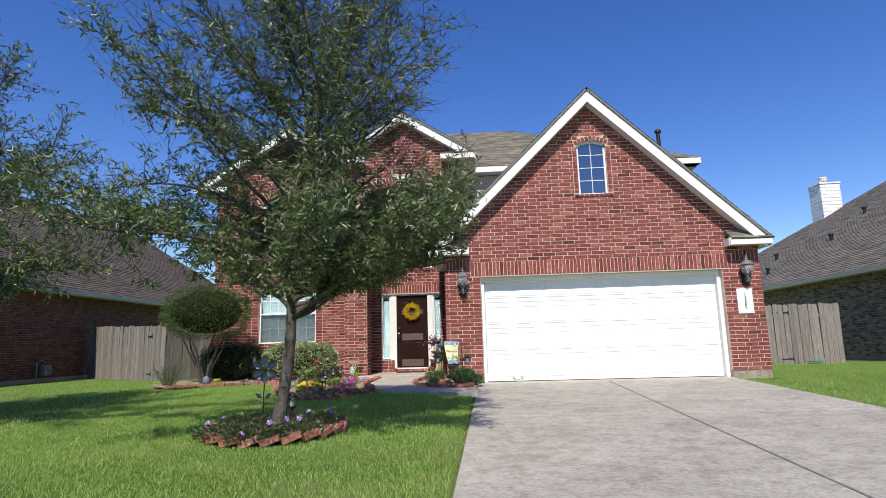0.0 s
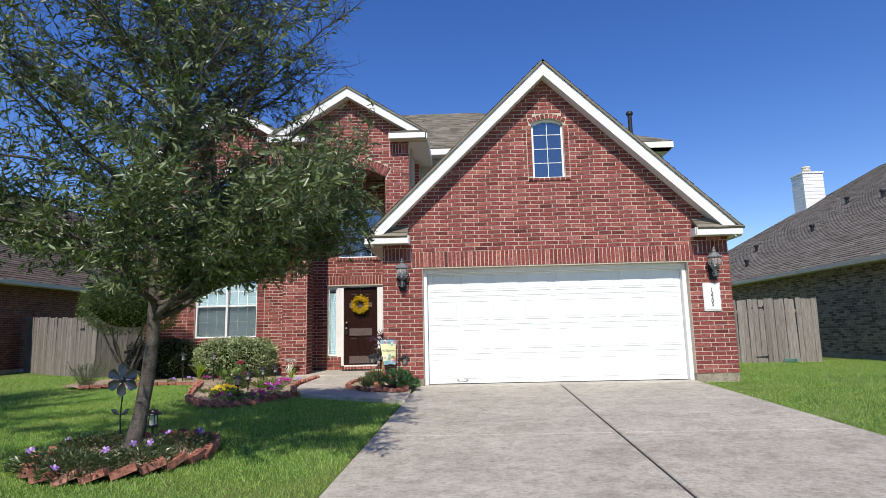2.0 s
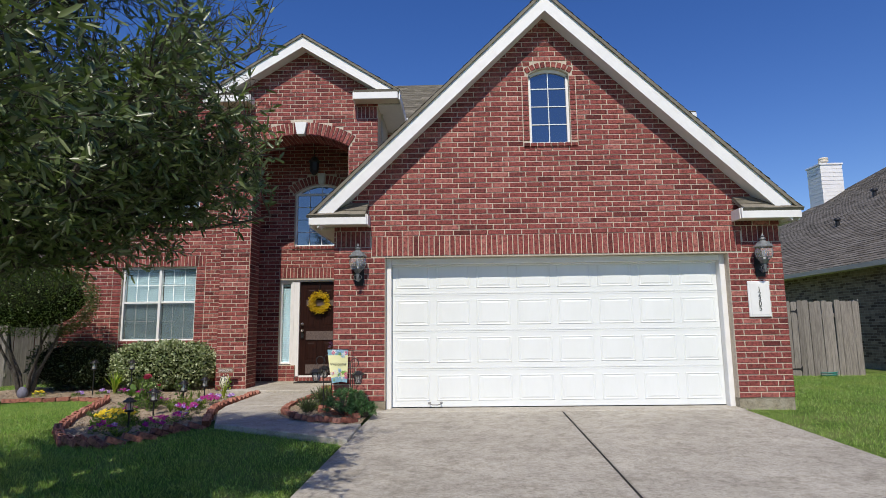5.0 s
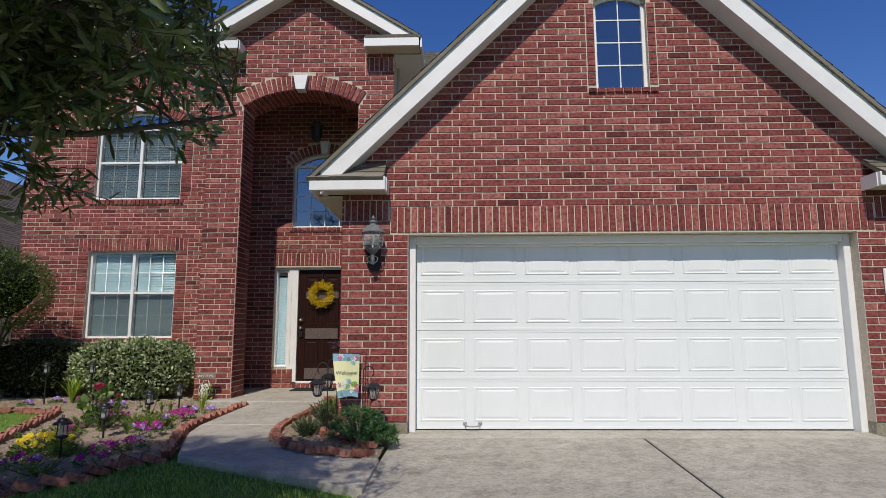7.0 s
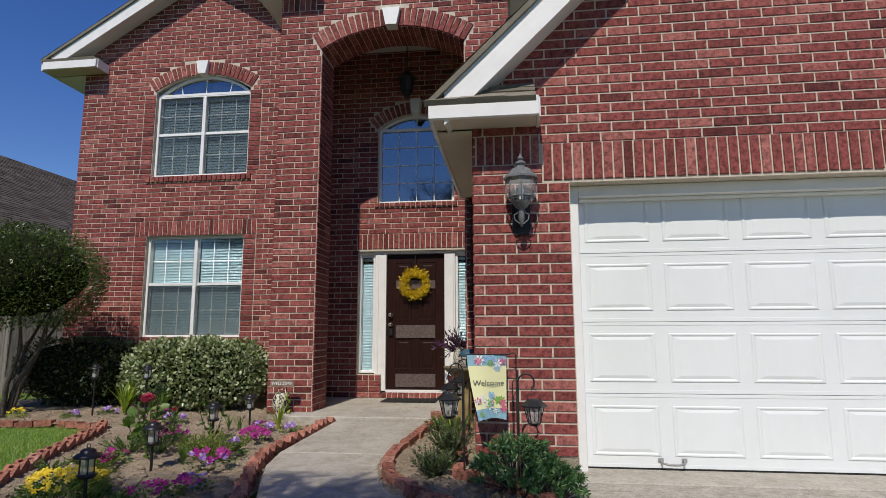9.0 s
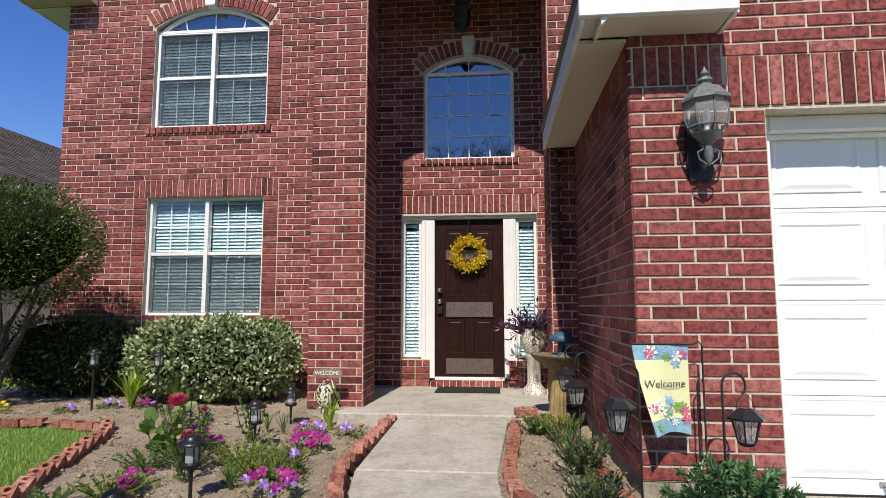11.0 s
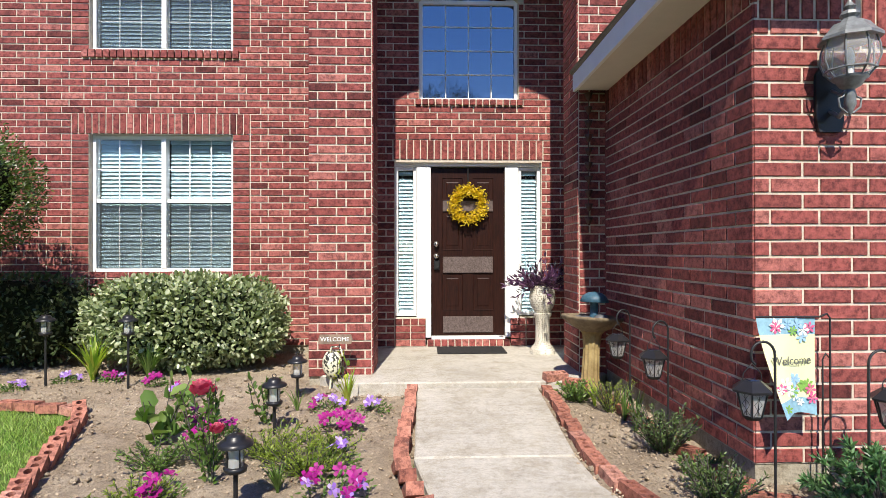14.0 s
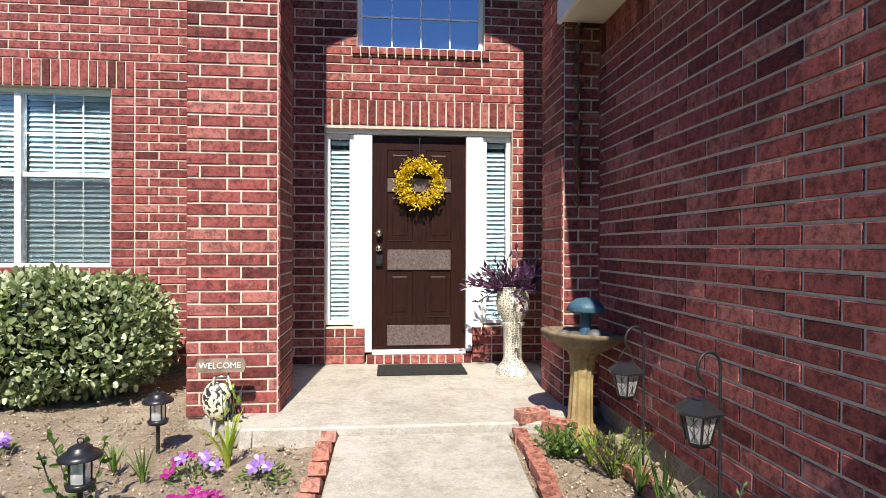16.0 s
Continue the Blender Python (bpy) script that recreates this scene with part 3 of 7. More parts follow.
def shingles(name, p0, p1, p2, p3, mat, label, course=0.14, width=0.3, seed=1, thick=0.012):
    """A roof slope from the eave p0-p1 up to the ridge p3-p2 (p3 above p0), laid in overlapping courses of shingle tabs."""
    p0, p1, p2, p3 = map(Vector, (p0, p1, p2, p3))
    rnd = random.Random(seed)
    geo = M()
    up = ((p3 + p2) - (p0 + p1)) / 2
    nrm = (p1 - p0).cross(p3 - p0).normalized()
    if nrm.z < 0:
        nrm = -nrm
    geo.add([p0 - nrm * 0.04, p1 - nrm * 0.04, p2 - nrm * 0.04, p3 - nrm * 0.04, p0, p1, p2, p3],
            [(0, 1, 2, 3), (4, 5, 6, 7), (0, 1, 5, 4), (1, 2, 6, 5), (2, 3, 7, 6), (3, 0, 4, 7)])
    k = max(2, int(up.length / course))
    for i in range(k):
        f0, f1 = i / k, min(1.0, (i + 1.25) / k)
        a0, a1 = p0.lerp(p3, f0), p1.lerp(p2, f0)
        b0, b1 = p0.lerp(p3, f1), p1.lerp(p2, f1)
        n = max(1, int((a1 - a0).length / width))
        cuts = [0.0] + [min(0.999, max(0.001, (j + (0.5 if i % 2 else 0.0) + rnd.uniform(-0.18, 0.18)) / n)) for j in range(1, n)] + [1.0]
        for c0, c1 in zip(cuts, cuts[1:]):
            if c1 <= c0:
                continue
            t = thick * rnd.uniform(0.8, 1.7)
            q = [a0.lerp(a1, c0), a0.lerp(a1, c1), b0.lerp(b1, c1), b0.lerp(b1, c0)]
            vs = [q[0] + nrm * t, q[1] + nrm * t, q[2] + nrm * 0.003, q[3] + nrm * 0.003, q[0], q[1]]
            geo.add(vs, [(0, 1, 2, 3), (4, 5, 1, 0)])
    return structure(name, geo, mat, label, "roof")


def gable_trim(cx, half, z_tip, slope, y, wall_y, tall, ret, nm, drop=0.0):
    """White rake boards, soffits and the two boxed eave returns of a gable end."""
    apex = z_tip + slope * half - drop
    trim = tagged(new("trim_" + nm), "white painted rake boards and boxed eave returns", "trim", kind="structure")
    for s in (-1, 1):
        tip = cx + s * (half - 0.12)
        zt = apex - slope * (half - 0.12)
        part("rake_board", M().prism([(cx, apex), (tip, zt), (tip, zt - tall), (cx, apex - tall)], y, y + 0.03, "y"), WHITE, trim)
        part("rake_soffit", M().prism([(cx, apex - tall + 0.05), (tip, zt - tall + 0.05), (tip, zt - tall + 0.02), (cx, apex - tall + 0.02)], y + 0.03, wall_y - 0.002, "y"), WHITE, trim)
        x0, x1 = sorted((cx + s * half, cx + s * (half - ret)))
        part("return_fascia", M().cbox(x0, x1, y - 0.02, y + 0.02, z_tip - 0.16, z_tip - 0.01, 0.004), WHITE, trim)
        e = x0 if s > 0 else x1
        part("return_end", M().box(e - 0.012, e + 0.012, y + 0.02, wall_y - 0.003, z_tip - 0.16, z_tip - 0.01), WHITE, trim)
        part("return_soffit", M().box(x0, x1, y + 0.02, wall_y - 0.003, z_tip - 0.15, z_tip - 0.13), SOFFIT, trim)
    return apex


RY = -0.27
apex_g = gable_trim(APX, 3.47, 2.78, 0.97, RY, 0.0, 0.27, 0.83, "garage", 0.05)
g0 = 2.79
for s, nm in ((-1, "west"), (1, "east")):
    x_e = APX + s * 3.5
    xk, ztop = APX + s * 2.86, apex_g + 0.04
    zk = g0 - 0.03 + (ztop - g0 + 0.03) * (3.48 - 2.86) / 3.48
    shingles("roof_garage_eave_" + nm, (x_e - s * 0.02, RY - 0.03, g0 - 0.03), (x_e - s * 0.02, 2.25 if s < 0 else 5.5, g0 - 0.03), (xk, 2.25 if s < 0 else 5.5, zk), (xk, RY - 0.03, zk), SHINGLE,
             "grey asphalt shingles along the garage eave", seed=3 + s)
    shingles("roof_garage_" + nm, (xk, RY - 0.03, zk), (xk, 5.5, zk), (APX, 5.5, ztop), (APX, RY - 0.03, ztop), SHINGLE,
             "grey asphalt shingle roof slope over the garage", seed=33 + s)
    x0, x1 = (x_e, APX + s * 2.66)
    shingles("roof_return_" + nm, (x0, RY - 0.04, g0 - 0.04), (x1, RY - 0.04, g0 - 0.04), (x1, 0.0, g0 + 0.2), (x0 - s * 0.22, 0.0, g0 + 0.2), SHINGLE, "small shingled roof on the eave return", course=0.11, width=0.22, seed=9 + s)
    xw = -0.75 if s < 0 else 5.72
    structure("eave_" + nm, M().cbox(x_e - s * 0.05 - 0.015, x_e - s * 0.05 + 0.015, RY + 0.02, 2.22 if s < 0 else 5.0, 2.59, 2.74, 0.004)
              , WHITE, "white eave fascia board along the garage", "trim")
    structure("eave_soffit_" + nm, M().box(min(x_e - s * 0.05, xw), max(x_e - s * 0.05, xw), 0.002, 2.2 if s < 0 else 5.0, 2.6, 2.62), SOFFIT, "beige painted eave soffit", "trim")

RY2 = 2.0
apex_p = gable_trim(PCX, 1.84, 5.62, 0.62, RY2, 2.27, 0.22, 0.85, "porch")
for s, nm in ((-1, "west"), (1, "east")):
    x_e = PCX + s * 1.87
    shingles("roof_porch_" + nm, (x_e, RY2 - 0.03, 5.62), (x_e, 7.0, 5.62), (PCX, 7.0, apex_p + 0.04), (PCX, RY2 - 0.03, apex_p + 0.04), SHINGLE, "grey asphalt shingle porch roof slope", seed=13 + s)
    shingles("roof_porch_return_" + nm, (x_e, RY2 - 0.03, 5.62), (PCX + s * 1.0, RY2 - 0.03, 5.62), (PCX + s * 1.0, 2.27, 5.72), (x_e - s * 0.15, 2.27, 5.72), SHINGLE, "small shingled roof on the porch eave return", course=0.11, width=0.22, seed=19 + s)
    structure("eave_porch_" + nm, M().cbox(x_e - 0.015, x_e + 0.015, RY2, 4.2, 5.44, 5.6, 0.004).box(min(x_e, PCX + s * 1.4), max(x_e, PCX + s * 1.4), 2.275, 4.3, 5.45, 5.468), WHITE, "white porch eave fascia and soffit", "trim")
RY3 = 3.58
apex_w = gable_trim(WCX, 2.72, 5.46, 0.61, RY3, 3.86, 0.22, 0.95, "wing")
for s, nm in ((-1, "west"), (1, "east")):
    x_e = WCX + s * 2.75
    shingles("roof_wing_" + nm, (x_e, RY3 - 0.03, 5.47), (x_e, 10, 5.47), (WCX, 10, apex_w + 0.04), (WCX, RY3 - 0.03, apex_w + 0.04), SHINGLE, "grey asphalt shingle wing roof slope", seed=23 + s)
    shingles("roof_wing_return_" + nm, (x_e, RY3 - 0.03, 5.46), (WCX + s * 1.78, RY3 - 0.03, 5.46), (WCX + s * 1.78, 3.86, 5.56), (x_e - s * 0.15, 3.86, 5.56), SHINGLE, "small shingled roof on the wing eave return", course=0.11, width=0.22, seed=29 + s)
structure("eave_wing", M().cbox(WCX - 2.76, WCX - 2.73, RY3, 12, 5.29, 5.45, 0.004).box(WCX - 2.73, -7.5, 3.865, 12, 5.3, 5.308), WHITE, "white wing eave fascia and soffit", "trim")
# hipped main roof
E0, E1, HY0, HY1, HZ, HR = -8.0, 6.4, 3.95, 12.6, 5.84, 8.5
shingles("roof_main_front", (E0, HY0, HZ), (E1, HY0, HZ), (1.4, 8.2, HR), (-4.0, 8.2, HR), SHINGLE, "grey asphalt shingle main roof, front slope", seed=41)
shingles("roof_main_east", (E1, HY0, HZ), (E1, HY1, HZ), (1.4, 8.25, HR), (1.4, 8.2, HR), SHINGLE, "grey asphalt shingle main roof, hip slope", seed=42)
shingles("roof_main_back", (E1, HY1, HZ), (E0, HY1, HZ), (-4.0, 8.2, HR), (1.4, 8.2, HR), SHINGLE, "grey asphalt shingle main roof, back slope", seed=43, course=0.4, width=2)
structure("eave_main", M().cbox(-0.4, E1, HY0 - 0.015, HY0 + 0.015, HZ - 0.18, HZ - 0.02, 0.004).cbox(E1 - 0.015, E1 + 0.015, HY0, HY1, HZ - 0.18, HZ - 0.02, 0.004)
          .box(-0.4, E1, HY0, 4.32, HZ - 0.17, HZ - 0.15).box(5.5, E1, HY0, HY1, HZ - 0.17, HZ - 0.15), WHITE, "white main roof fascia and soffit", "trim")

# ---- garage door ----
GY = 0.25
garage_door = thing("door_garage", "white sectional garage door with raised panels, closed", "garage door", kind="structure")
part("frame", M().cbox(0.0, 0.075, 0.13, 0.29, 0.0, 2.17, 0.006).cbox(4.875, 4.95, 0.13, 0.29, 0.0, 2.17, 0.006).cbox(0.076, 4.874, 0.13, 0.235, 2.08, 2.169, 0.006)
     .cbox(0.09, 4.86, 0.19, 0.242, 2.055, 2.078, 0.004), WHITE, garage_door, "white painted door frame")
SH, X0, X1 = 0.543, 0.078, 4.872


def door_section(k):
    z0 = 0.015 + k * SH
    z1 = z0 + SH - 0.0012
    sec = part("section", M().cbox(X0, X1, GY, GY + 0.045, z0, z1, 0.004)
               .cbox(X0, X1, GY - 0.0025, GY, z1 - 0.026, z1 - 0.002, 0.001).cbox(X0, X1, GY - 0.0025, GY, z0 + 0.002, z0 + 0.028, 0.001), GARAGE, garage_door)
    w = (X1 - X0) / 8
    for i in range(8):
        c = X0 + w * (i + 0.5)
        a, b = w * 0.42, SH * 0.34
        zc = (z0 + z1) / 2
        f = M()
        rings = [(a, b, 0.0), (a - 0.01, b - 0.006, -0.006), (a - 0.02, b - 0.015, -0.006), (a - 0.035, b - 0.026, 0.0), (a - 0.085, b - 0.05, -0.006)]
        vs = [(c + sx * p, GY + d - 0.001, zc + sz * q) for p, q, d in rings for sx, sz in ((-1, -1), (1, -1), (1, 1), (-1, 1))]
        fs = [(16, 17, 18, 19)]
        for r in range(0, 16, 4):
            fs += [(r + j, r + (j + 1) % 4, r + 4 + (j + 1) % 4, r + 4 + j) for j in range(4)]
        part("panel", f.add(vs, fs), GARAGE, sec)


for k in range(4):
    door_section(k)
part("lift_handle", M().tube([(0.62, GY - 0.005, 0.075), (0.63, GY - 0.05, 0.06), (0.67, GY - 0.06, 0.052), (0.74, GY - 0.06, 0.052), (0.78, GY - 0.05, 0.06), (0.79, GY - 0.005, 0.075)], 0.008, 6)
     .cbox(0.6, 0.64, GY - 0.008, GY - 0.001, 0.06, 0.09, 0.002).cbox(0.77, 0.81, GY - 0.008, GY - 0.001, 0.06, 0.09, 0.002), paint_mat("zinc", (0.3, 0.3, 0.3), 0.4), garage_door, "small zinc lift handle")
part("bottom_seal", M().cbox(X0, X1, GY - 0.004, GY + 0.05, 0.002, 0.016, 0.003), RUBBER, garage_door, "black rubber bottom seal")
# Unseen dark sheet added in place of the unlit garage.
structure("garage_interior", M().box(-0.3, 5.3, 0.6, 0.65, -0.1, 2.6), DARK, "unseen dark sheet in place of the unlit garage behind the door", "wall")

# ---- windows ----


def bars(geo, x0, x1, z0, z1, y0, y1, nxb, nzb, w=0.014):
    for i in range(1, nxb):
        x = x0 + (x1 - x0) * i / nxb
        geo.box(x - w / 2, x + w / 2, y0, y1, z0, z1)
    for j in range(1, nzb):
        z = z0 + (z1 - z0) * j / nzb
        geo.box(x0, x1, y0 + 0.001, y1 + 0.001, z - w / 2, z + w / 2)
    return geo


# White slats tinted blue-grey: the sky reflected in the glass is in their colour.
BLIND = paint_mat("sky_tinted_slats", (0.25, 0.37, 0.42), 0.5)
m = Mat("insect_screen", 0.9, 0, 0.1)
m.color((0.06, 0.075, 0.09))
m.b.inputs["Alpha"].default_value = 0.3
SCREEN = m.m


def blind(parent, x0, x1, z0, z1, y, pitch=0.045, tilt=0.011):
    for i in range(int((z1 - z0) / pitch)):
        z = z0 + i * pitch
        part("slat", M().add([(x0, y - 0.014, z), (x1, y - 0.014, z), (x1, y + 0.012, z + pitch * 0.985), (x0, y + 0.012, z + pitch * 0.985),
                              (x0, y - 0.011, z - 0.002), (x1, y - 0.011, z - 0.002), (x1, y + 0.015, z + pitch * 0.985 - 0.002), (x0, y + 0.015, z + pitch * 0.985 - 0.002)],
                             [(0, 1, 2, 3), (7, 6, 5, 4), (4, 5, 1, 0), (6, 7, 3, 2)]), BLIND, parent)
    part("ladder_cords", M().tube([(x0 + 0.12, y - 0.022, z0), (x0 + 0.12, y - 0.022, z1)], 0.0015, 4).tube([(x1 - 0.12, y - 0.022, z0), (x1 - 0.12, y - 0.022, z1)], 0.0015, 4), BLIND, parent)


# Dark sheet behind the glass; the unlit room's shade is its colour.
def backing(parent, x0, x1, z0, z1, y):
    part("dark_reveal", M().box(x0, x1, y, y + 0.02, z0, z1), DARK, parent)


def double_window(name, label, o, y, arched):
    x0, x1, z0, zs, rise = o
    win = thing(name, label, "window", kind="structure")
    c = (x0 + x1) / 2
    zt = zs - (0.05 if arched else 0.0)
    f = M().cbox(x0, x0 + 0.04, y, y + 0.09, z0, zt, 0.004).cbox(x1 - 0.04, x1, y, y + 0.09, z0, zt, 0.004).cbox(x0 + 0.041, x1 - 0.041, y, y + 0.09, z0, z0 + 0.04, 0.004).cbox(x0 + 0.041, x1 - 0.041, y, y + 0.09, zt - 0.04, zt, 0.004)
    f.cbox(c - 0.028, c + 0.028, y - 0.004, y + 0.09, z0 + 0.041, zt - 0.041, 0.004)
    part("window_frame", f, WHITE, win)
    mid = z0 + (zt - z0) * 0.52
    for a, b in ((x0 + 0.04, c - 0.035), (c + 0.035, x1 - 0.04)):
        part("meeting_rail", M().cbox(a, b, y + 0.01, y + 0.06, mid - 0.022, mid + 0.022, 0.004), WHITE, win)
        for p, q in ((z0 + 0.04, mid - 0.022), (mid + 0.022, zt - 0.04)):
            pane = part("pane", M().box(a, b, y + 0.035, y + 0.039, p, q), GLASS, win)
            pane.visible_shadow = False
            part("muntins", bars(M(), a, b, p, q, y + 0.042, y + 0.05, 3, 2, 0.01), WHITE, pane)
        part("insect_screen", M().box(a, b, y + 0.022, y + 0.024, z0 + 0.03, (zt - 0.03) if arched else mid - 0.02), SCREEN, win, "dark insect screen")
        bl = part("blind", M().cbox(a + 0.005, b - 0.005, y + 0.08, y + 0.13, zt - 0.085, zt - 0.045, 0.004), BLIND, win, "white horizontal slat blind with the glass's sky reflection in its colour")
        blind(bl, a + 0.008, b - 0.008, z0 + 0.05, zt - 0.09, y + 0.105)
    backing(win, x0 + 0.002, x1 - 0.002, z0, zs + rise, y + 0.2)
    if arched:
        arch_light(win, x0, x1, zs - 0.05, rise + 0.05, y)
    return win


def arch_light(win, x0, x1, spring, rise, y, n=16):
    """An arched transom: frame, glass and a sunburst of bars."""
    us = [x0 + (x1 - x0) * i / n for i in range(n + 1)]
    out = [(u, arch_z(u, x0, x1, spring, rise)) for u in us]
    f = M()
    for (a, za), (b, zb) in zip(out, out[1:]):
        f.prism([(a, max(spring, za - 0.045)), (b, max(spring, zb - 0.045)), (b, zb), (a, za)], y, y + 0.08, "y")
    f.cbox(x0, x1, y - 0.003, y + 0.08, spring - 0.02, spring + 0.025, 0.004)
    c = (x0 + x1) / 2
    for u in (c, c - (x1 - x0) * 0.25, c + (x1 - x0) * 0.25):
        q = c + (u - c) * 1.1
        f.prism([(u - 0.007, spring), (u + 0.007, spring), (q + 0.007, arch_z(q, x0, x1, spring, rise) - 0.02), (q - 0.007, arch_z(q, x0, x1, spring, rise) - 0.02)], y + 0.03, y + 0.05, "y")
    part("arch_frame", f, WHITE, win)
    part("arch_pane", M().prism([(u, z - 0.01) for u, z in out] , y + 0.04, y + 0.046, "y"), BLUEGLASS, win)


double_window("window_1", "white paired sash window with half-open slat blinds", LW, 3.93, False)
double_window("window_2", "white paired sash window with blinds under an arched transom", UW, 3.93, True)


def fixed_arch(name, label, o, y, nxb, nzb, split):
    x0, x1, z0, zs, rise = o
    win = thing(name, label, "window", kind="structure")
    f = M().cbox(x0, x0 + 0.04, y, y + 0.08, z0, zs, 0.004).cbox(x1 - 0.04, x1, y, y + 0.08, z0, zs, 0.004).cbox(x0 + 0.041, x1 - 0.041, y, y + 0.08, z0, z0 + 0.035, 0.004)
    part("window_frame", f, WHITE, win)
    pts = [(x0 + 0.02, z0 + 0.02), (x1 - 0.02, z0 + 0.02)]
    if split:
        arch_light(win, x0, x1, zs, rise, y)
        part("pane", M().box(x0 + 0.03, x1 - 0.03, y + 0.03, y + 0.036, z0 + 0.03, zs), BLUEGLASS, win)
        top = zs
    else:
        arch = [(x1 - 0.02 - (x1 - x0 - 0.04) * i / 14, arch_z(x1 - 0.02 - (x1 - x0 - 0.04) * i / 14, x0, x1, zs, rise) - 0.02) for i in range(15)]
        part("pane", M().prism(pts + arch, y + 0.03, y + 0.036, "y"), BLUEGLASS, win)
        n = 14
        us = [x0 + (x1 - x0) * i / n for i in range(n + 1)]
        f = M()
        for a, b in zip(us, us[1:]):
            za, zb = arch_z(a, x0, x1, zs, rise), arch_z(b, x0, x1, zs, rise)
            f.prism([(a, za - 0.045), (b, zb - 0.045), (b, zb), (a, za)], y, y + 0.08, "y")
        part("arch_frame", f, WHITE, win)
        top = zs + rise * 0.8
    part("muntins", bars(M(), x0 + 0.04, x1 - 0.04, z0 + 0.035, top, y + 0.018, y + 0.028, nxb, nzb, 0.013), WHITE, win)
    backing(win, x0, x1, z0, zs + rise, y + 0.12)
    return win


fixed_arch("window_3", "tall arched entry window with white glazing bars reflecting sky", EW, 3.79, 4, 4, True)
fixed_arch("window_4", "small arched gable window with white glazing bars", GW, 0.07, 2, 4, False)
for (cx, z0, z1, y, w) in ((-1.91, 4.87, 5.1, 2.24, 0.1), (-1.85, 4.27, 4.5, 3.7, 0.07), (-5.38, 5.18, 5.4, 3.83, 0.09)):
    structure("keystone", M().prism([(cx - w * 0.7, z0), (cx + w * 0.7, z0), (cx + w * 1.15, z1), (cx - w * 1.15, z1)], y - 0.05, y + 0.1, "y"), WHITE, "white cast keystone in the brick arch", "keystone")

geo = M()
w_, r_ = (AR[1] - AR[0]) / 2, AR[4]
rad_ = (w_ * w_ + r_ * r_) / (2 * r_)
half_ = math.asin(w_ / rad_)
cz_ = AR[3] + AR[4] - rad_
for i in range(25):
    an = -half_ + 2 * half_ * (i + 0.5) / 25
    for y0 in (2.275, 2.525):
        geo.cbox(-0.034, 0.034, y0, y0 + 0.24, -0.008, 0.03, 0.003, pose((AR[0] + AR[1]) / 2 + rad_ * math.sin(an), 0, cz_ + rad_ * math.cos(an), 0, math.degrees(an), 0))
tagged(part("bricks", geo, BRICKS, porch_front.ob), kind="stuff")

# ---- plants: builders ----


def fast_mesh(name, v, f, mat, smooth=False):
    """A mesh from arrays of points and of faces with equal corners."""
    me = bpy.data.meshes.new(name)
    v, f = np.asarray(v, dtype=np.float32), np.asarray(f, dtype=np.int32)
    k = f.shape[1]
    me.vertices.add(len(v))
    me.vertices.foreach_set("co", v.ravel())
    me.loops.add(f.size)
    me.loops.foreach_set("vertex_index", f.ravel())
    me.polygons.add(len(f))
    me.polygons.foreach_set("loop_start", np.arange(0, f.size, k, dtype=np.int32))
    me.update(calc_edges=True)
    me.validate()
    me.materials.append(mat)
    return me


def leaf_mesh(name, at, along, length, width, mat, rng, fold=0.25, full=False):
    """Leaves with a fold along the middle, each at a point and along a direction."""
    at, along = np.asarray(at, float), np.asarray(along, float)
    n = len(at)
    along = along / np.maximum(1e-6, np.linalg.norm(along, axis=1))[:, None]
    side = np.cross(along, rng.normal(size=(n, 3)))
    side /= np.maximum(1e-6, np.linalg.norm(side, axis=1))[:, None]
    nrm = np.cross(side, along)
    L = (length * rng.uniform(0.6, 1.25, n))[:, None]
    W = (width * rng.uniform(0.7, 1.2, n))[:, None]
    base = at
    mid = at + along * L * 0.5
    a = mid + side * W * 0.5 + nrm * W * fold
    b = mid - side * W * 0.5 + nrm * W * fold
    tip = at + along * L
    if not full and (width < 0.4 * length or n > 30000):
        v = np.stack([base, a, tip, b], 1).reshape(-1, 3)
        f = np.arange(4 * n).reshape(-1, 4)
        return fast_mesh(name, v, f, mat)
    lo, hi = at + along * L * 0.26 + nrm * W * fold * 0.8, at + along * L * 0.8 + nrm * W * fold * 0.6
    v = np.stack([base, lo + side * W * 0.45, hi + side * W * 0.36, tip, hi - side * W * 0.36, lo - side * W * 0.45], 1).reshape(-1, 3)
    k = 6 * np.arange(n)[:, None]
    f = np.concatenate([k + np.array([0, 1, 2, 3]), k + np.array([0, 3, 4, 5])])
    return fast_mesh(name, v, f, mat)


def limb_points(p, d, length, n, rnd, up=0.15, wander=0.18):
    pts = [Vector(p)]
    d = Vector(d).normalized()
    for _ in range(n):
        d = (d + Vector((rnd.uniform(-1, 1), rnd.uniform(-1, 1), rnd.uniform(-1, 1))) * wander + Vector((0, 0, up))).normalized()
        pts.append(pts[-1] + d * length / n)
    return pts


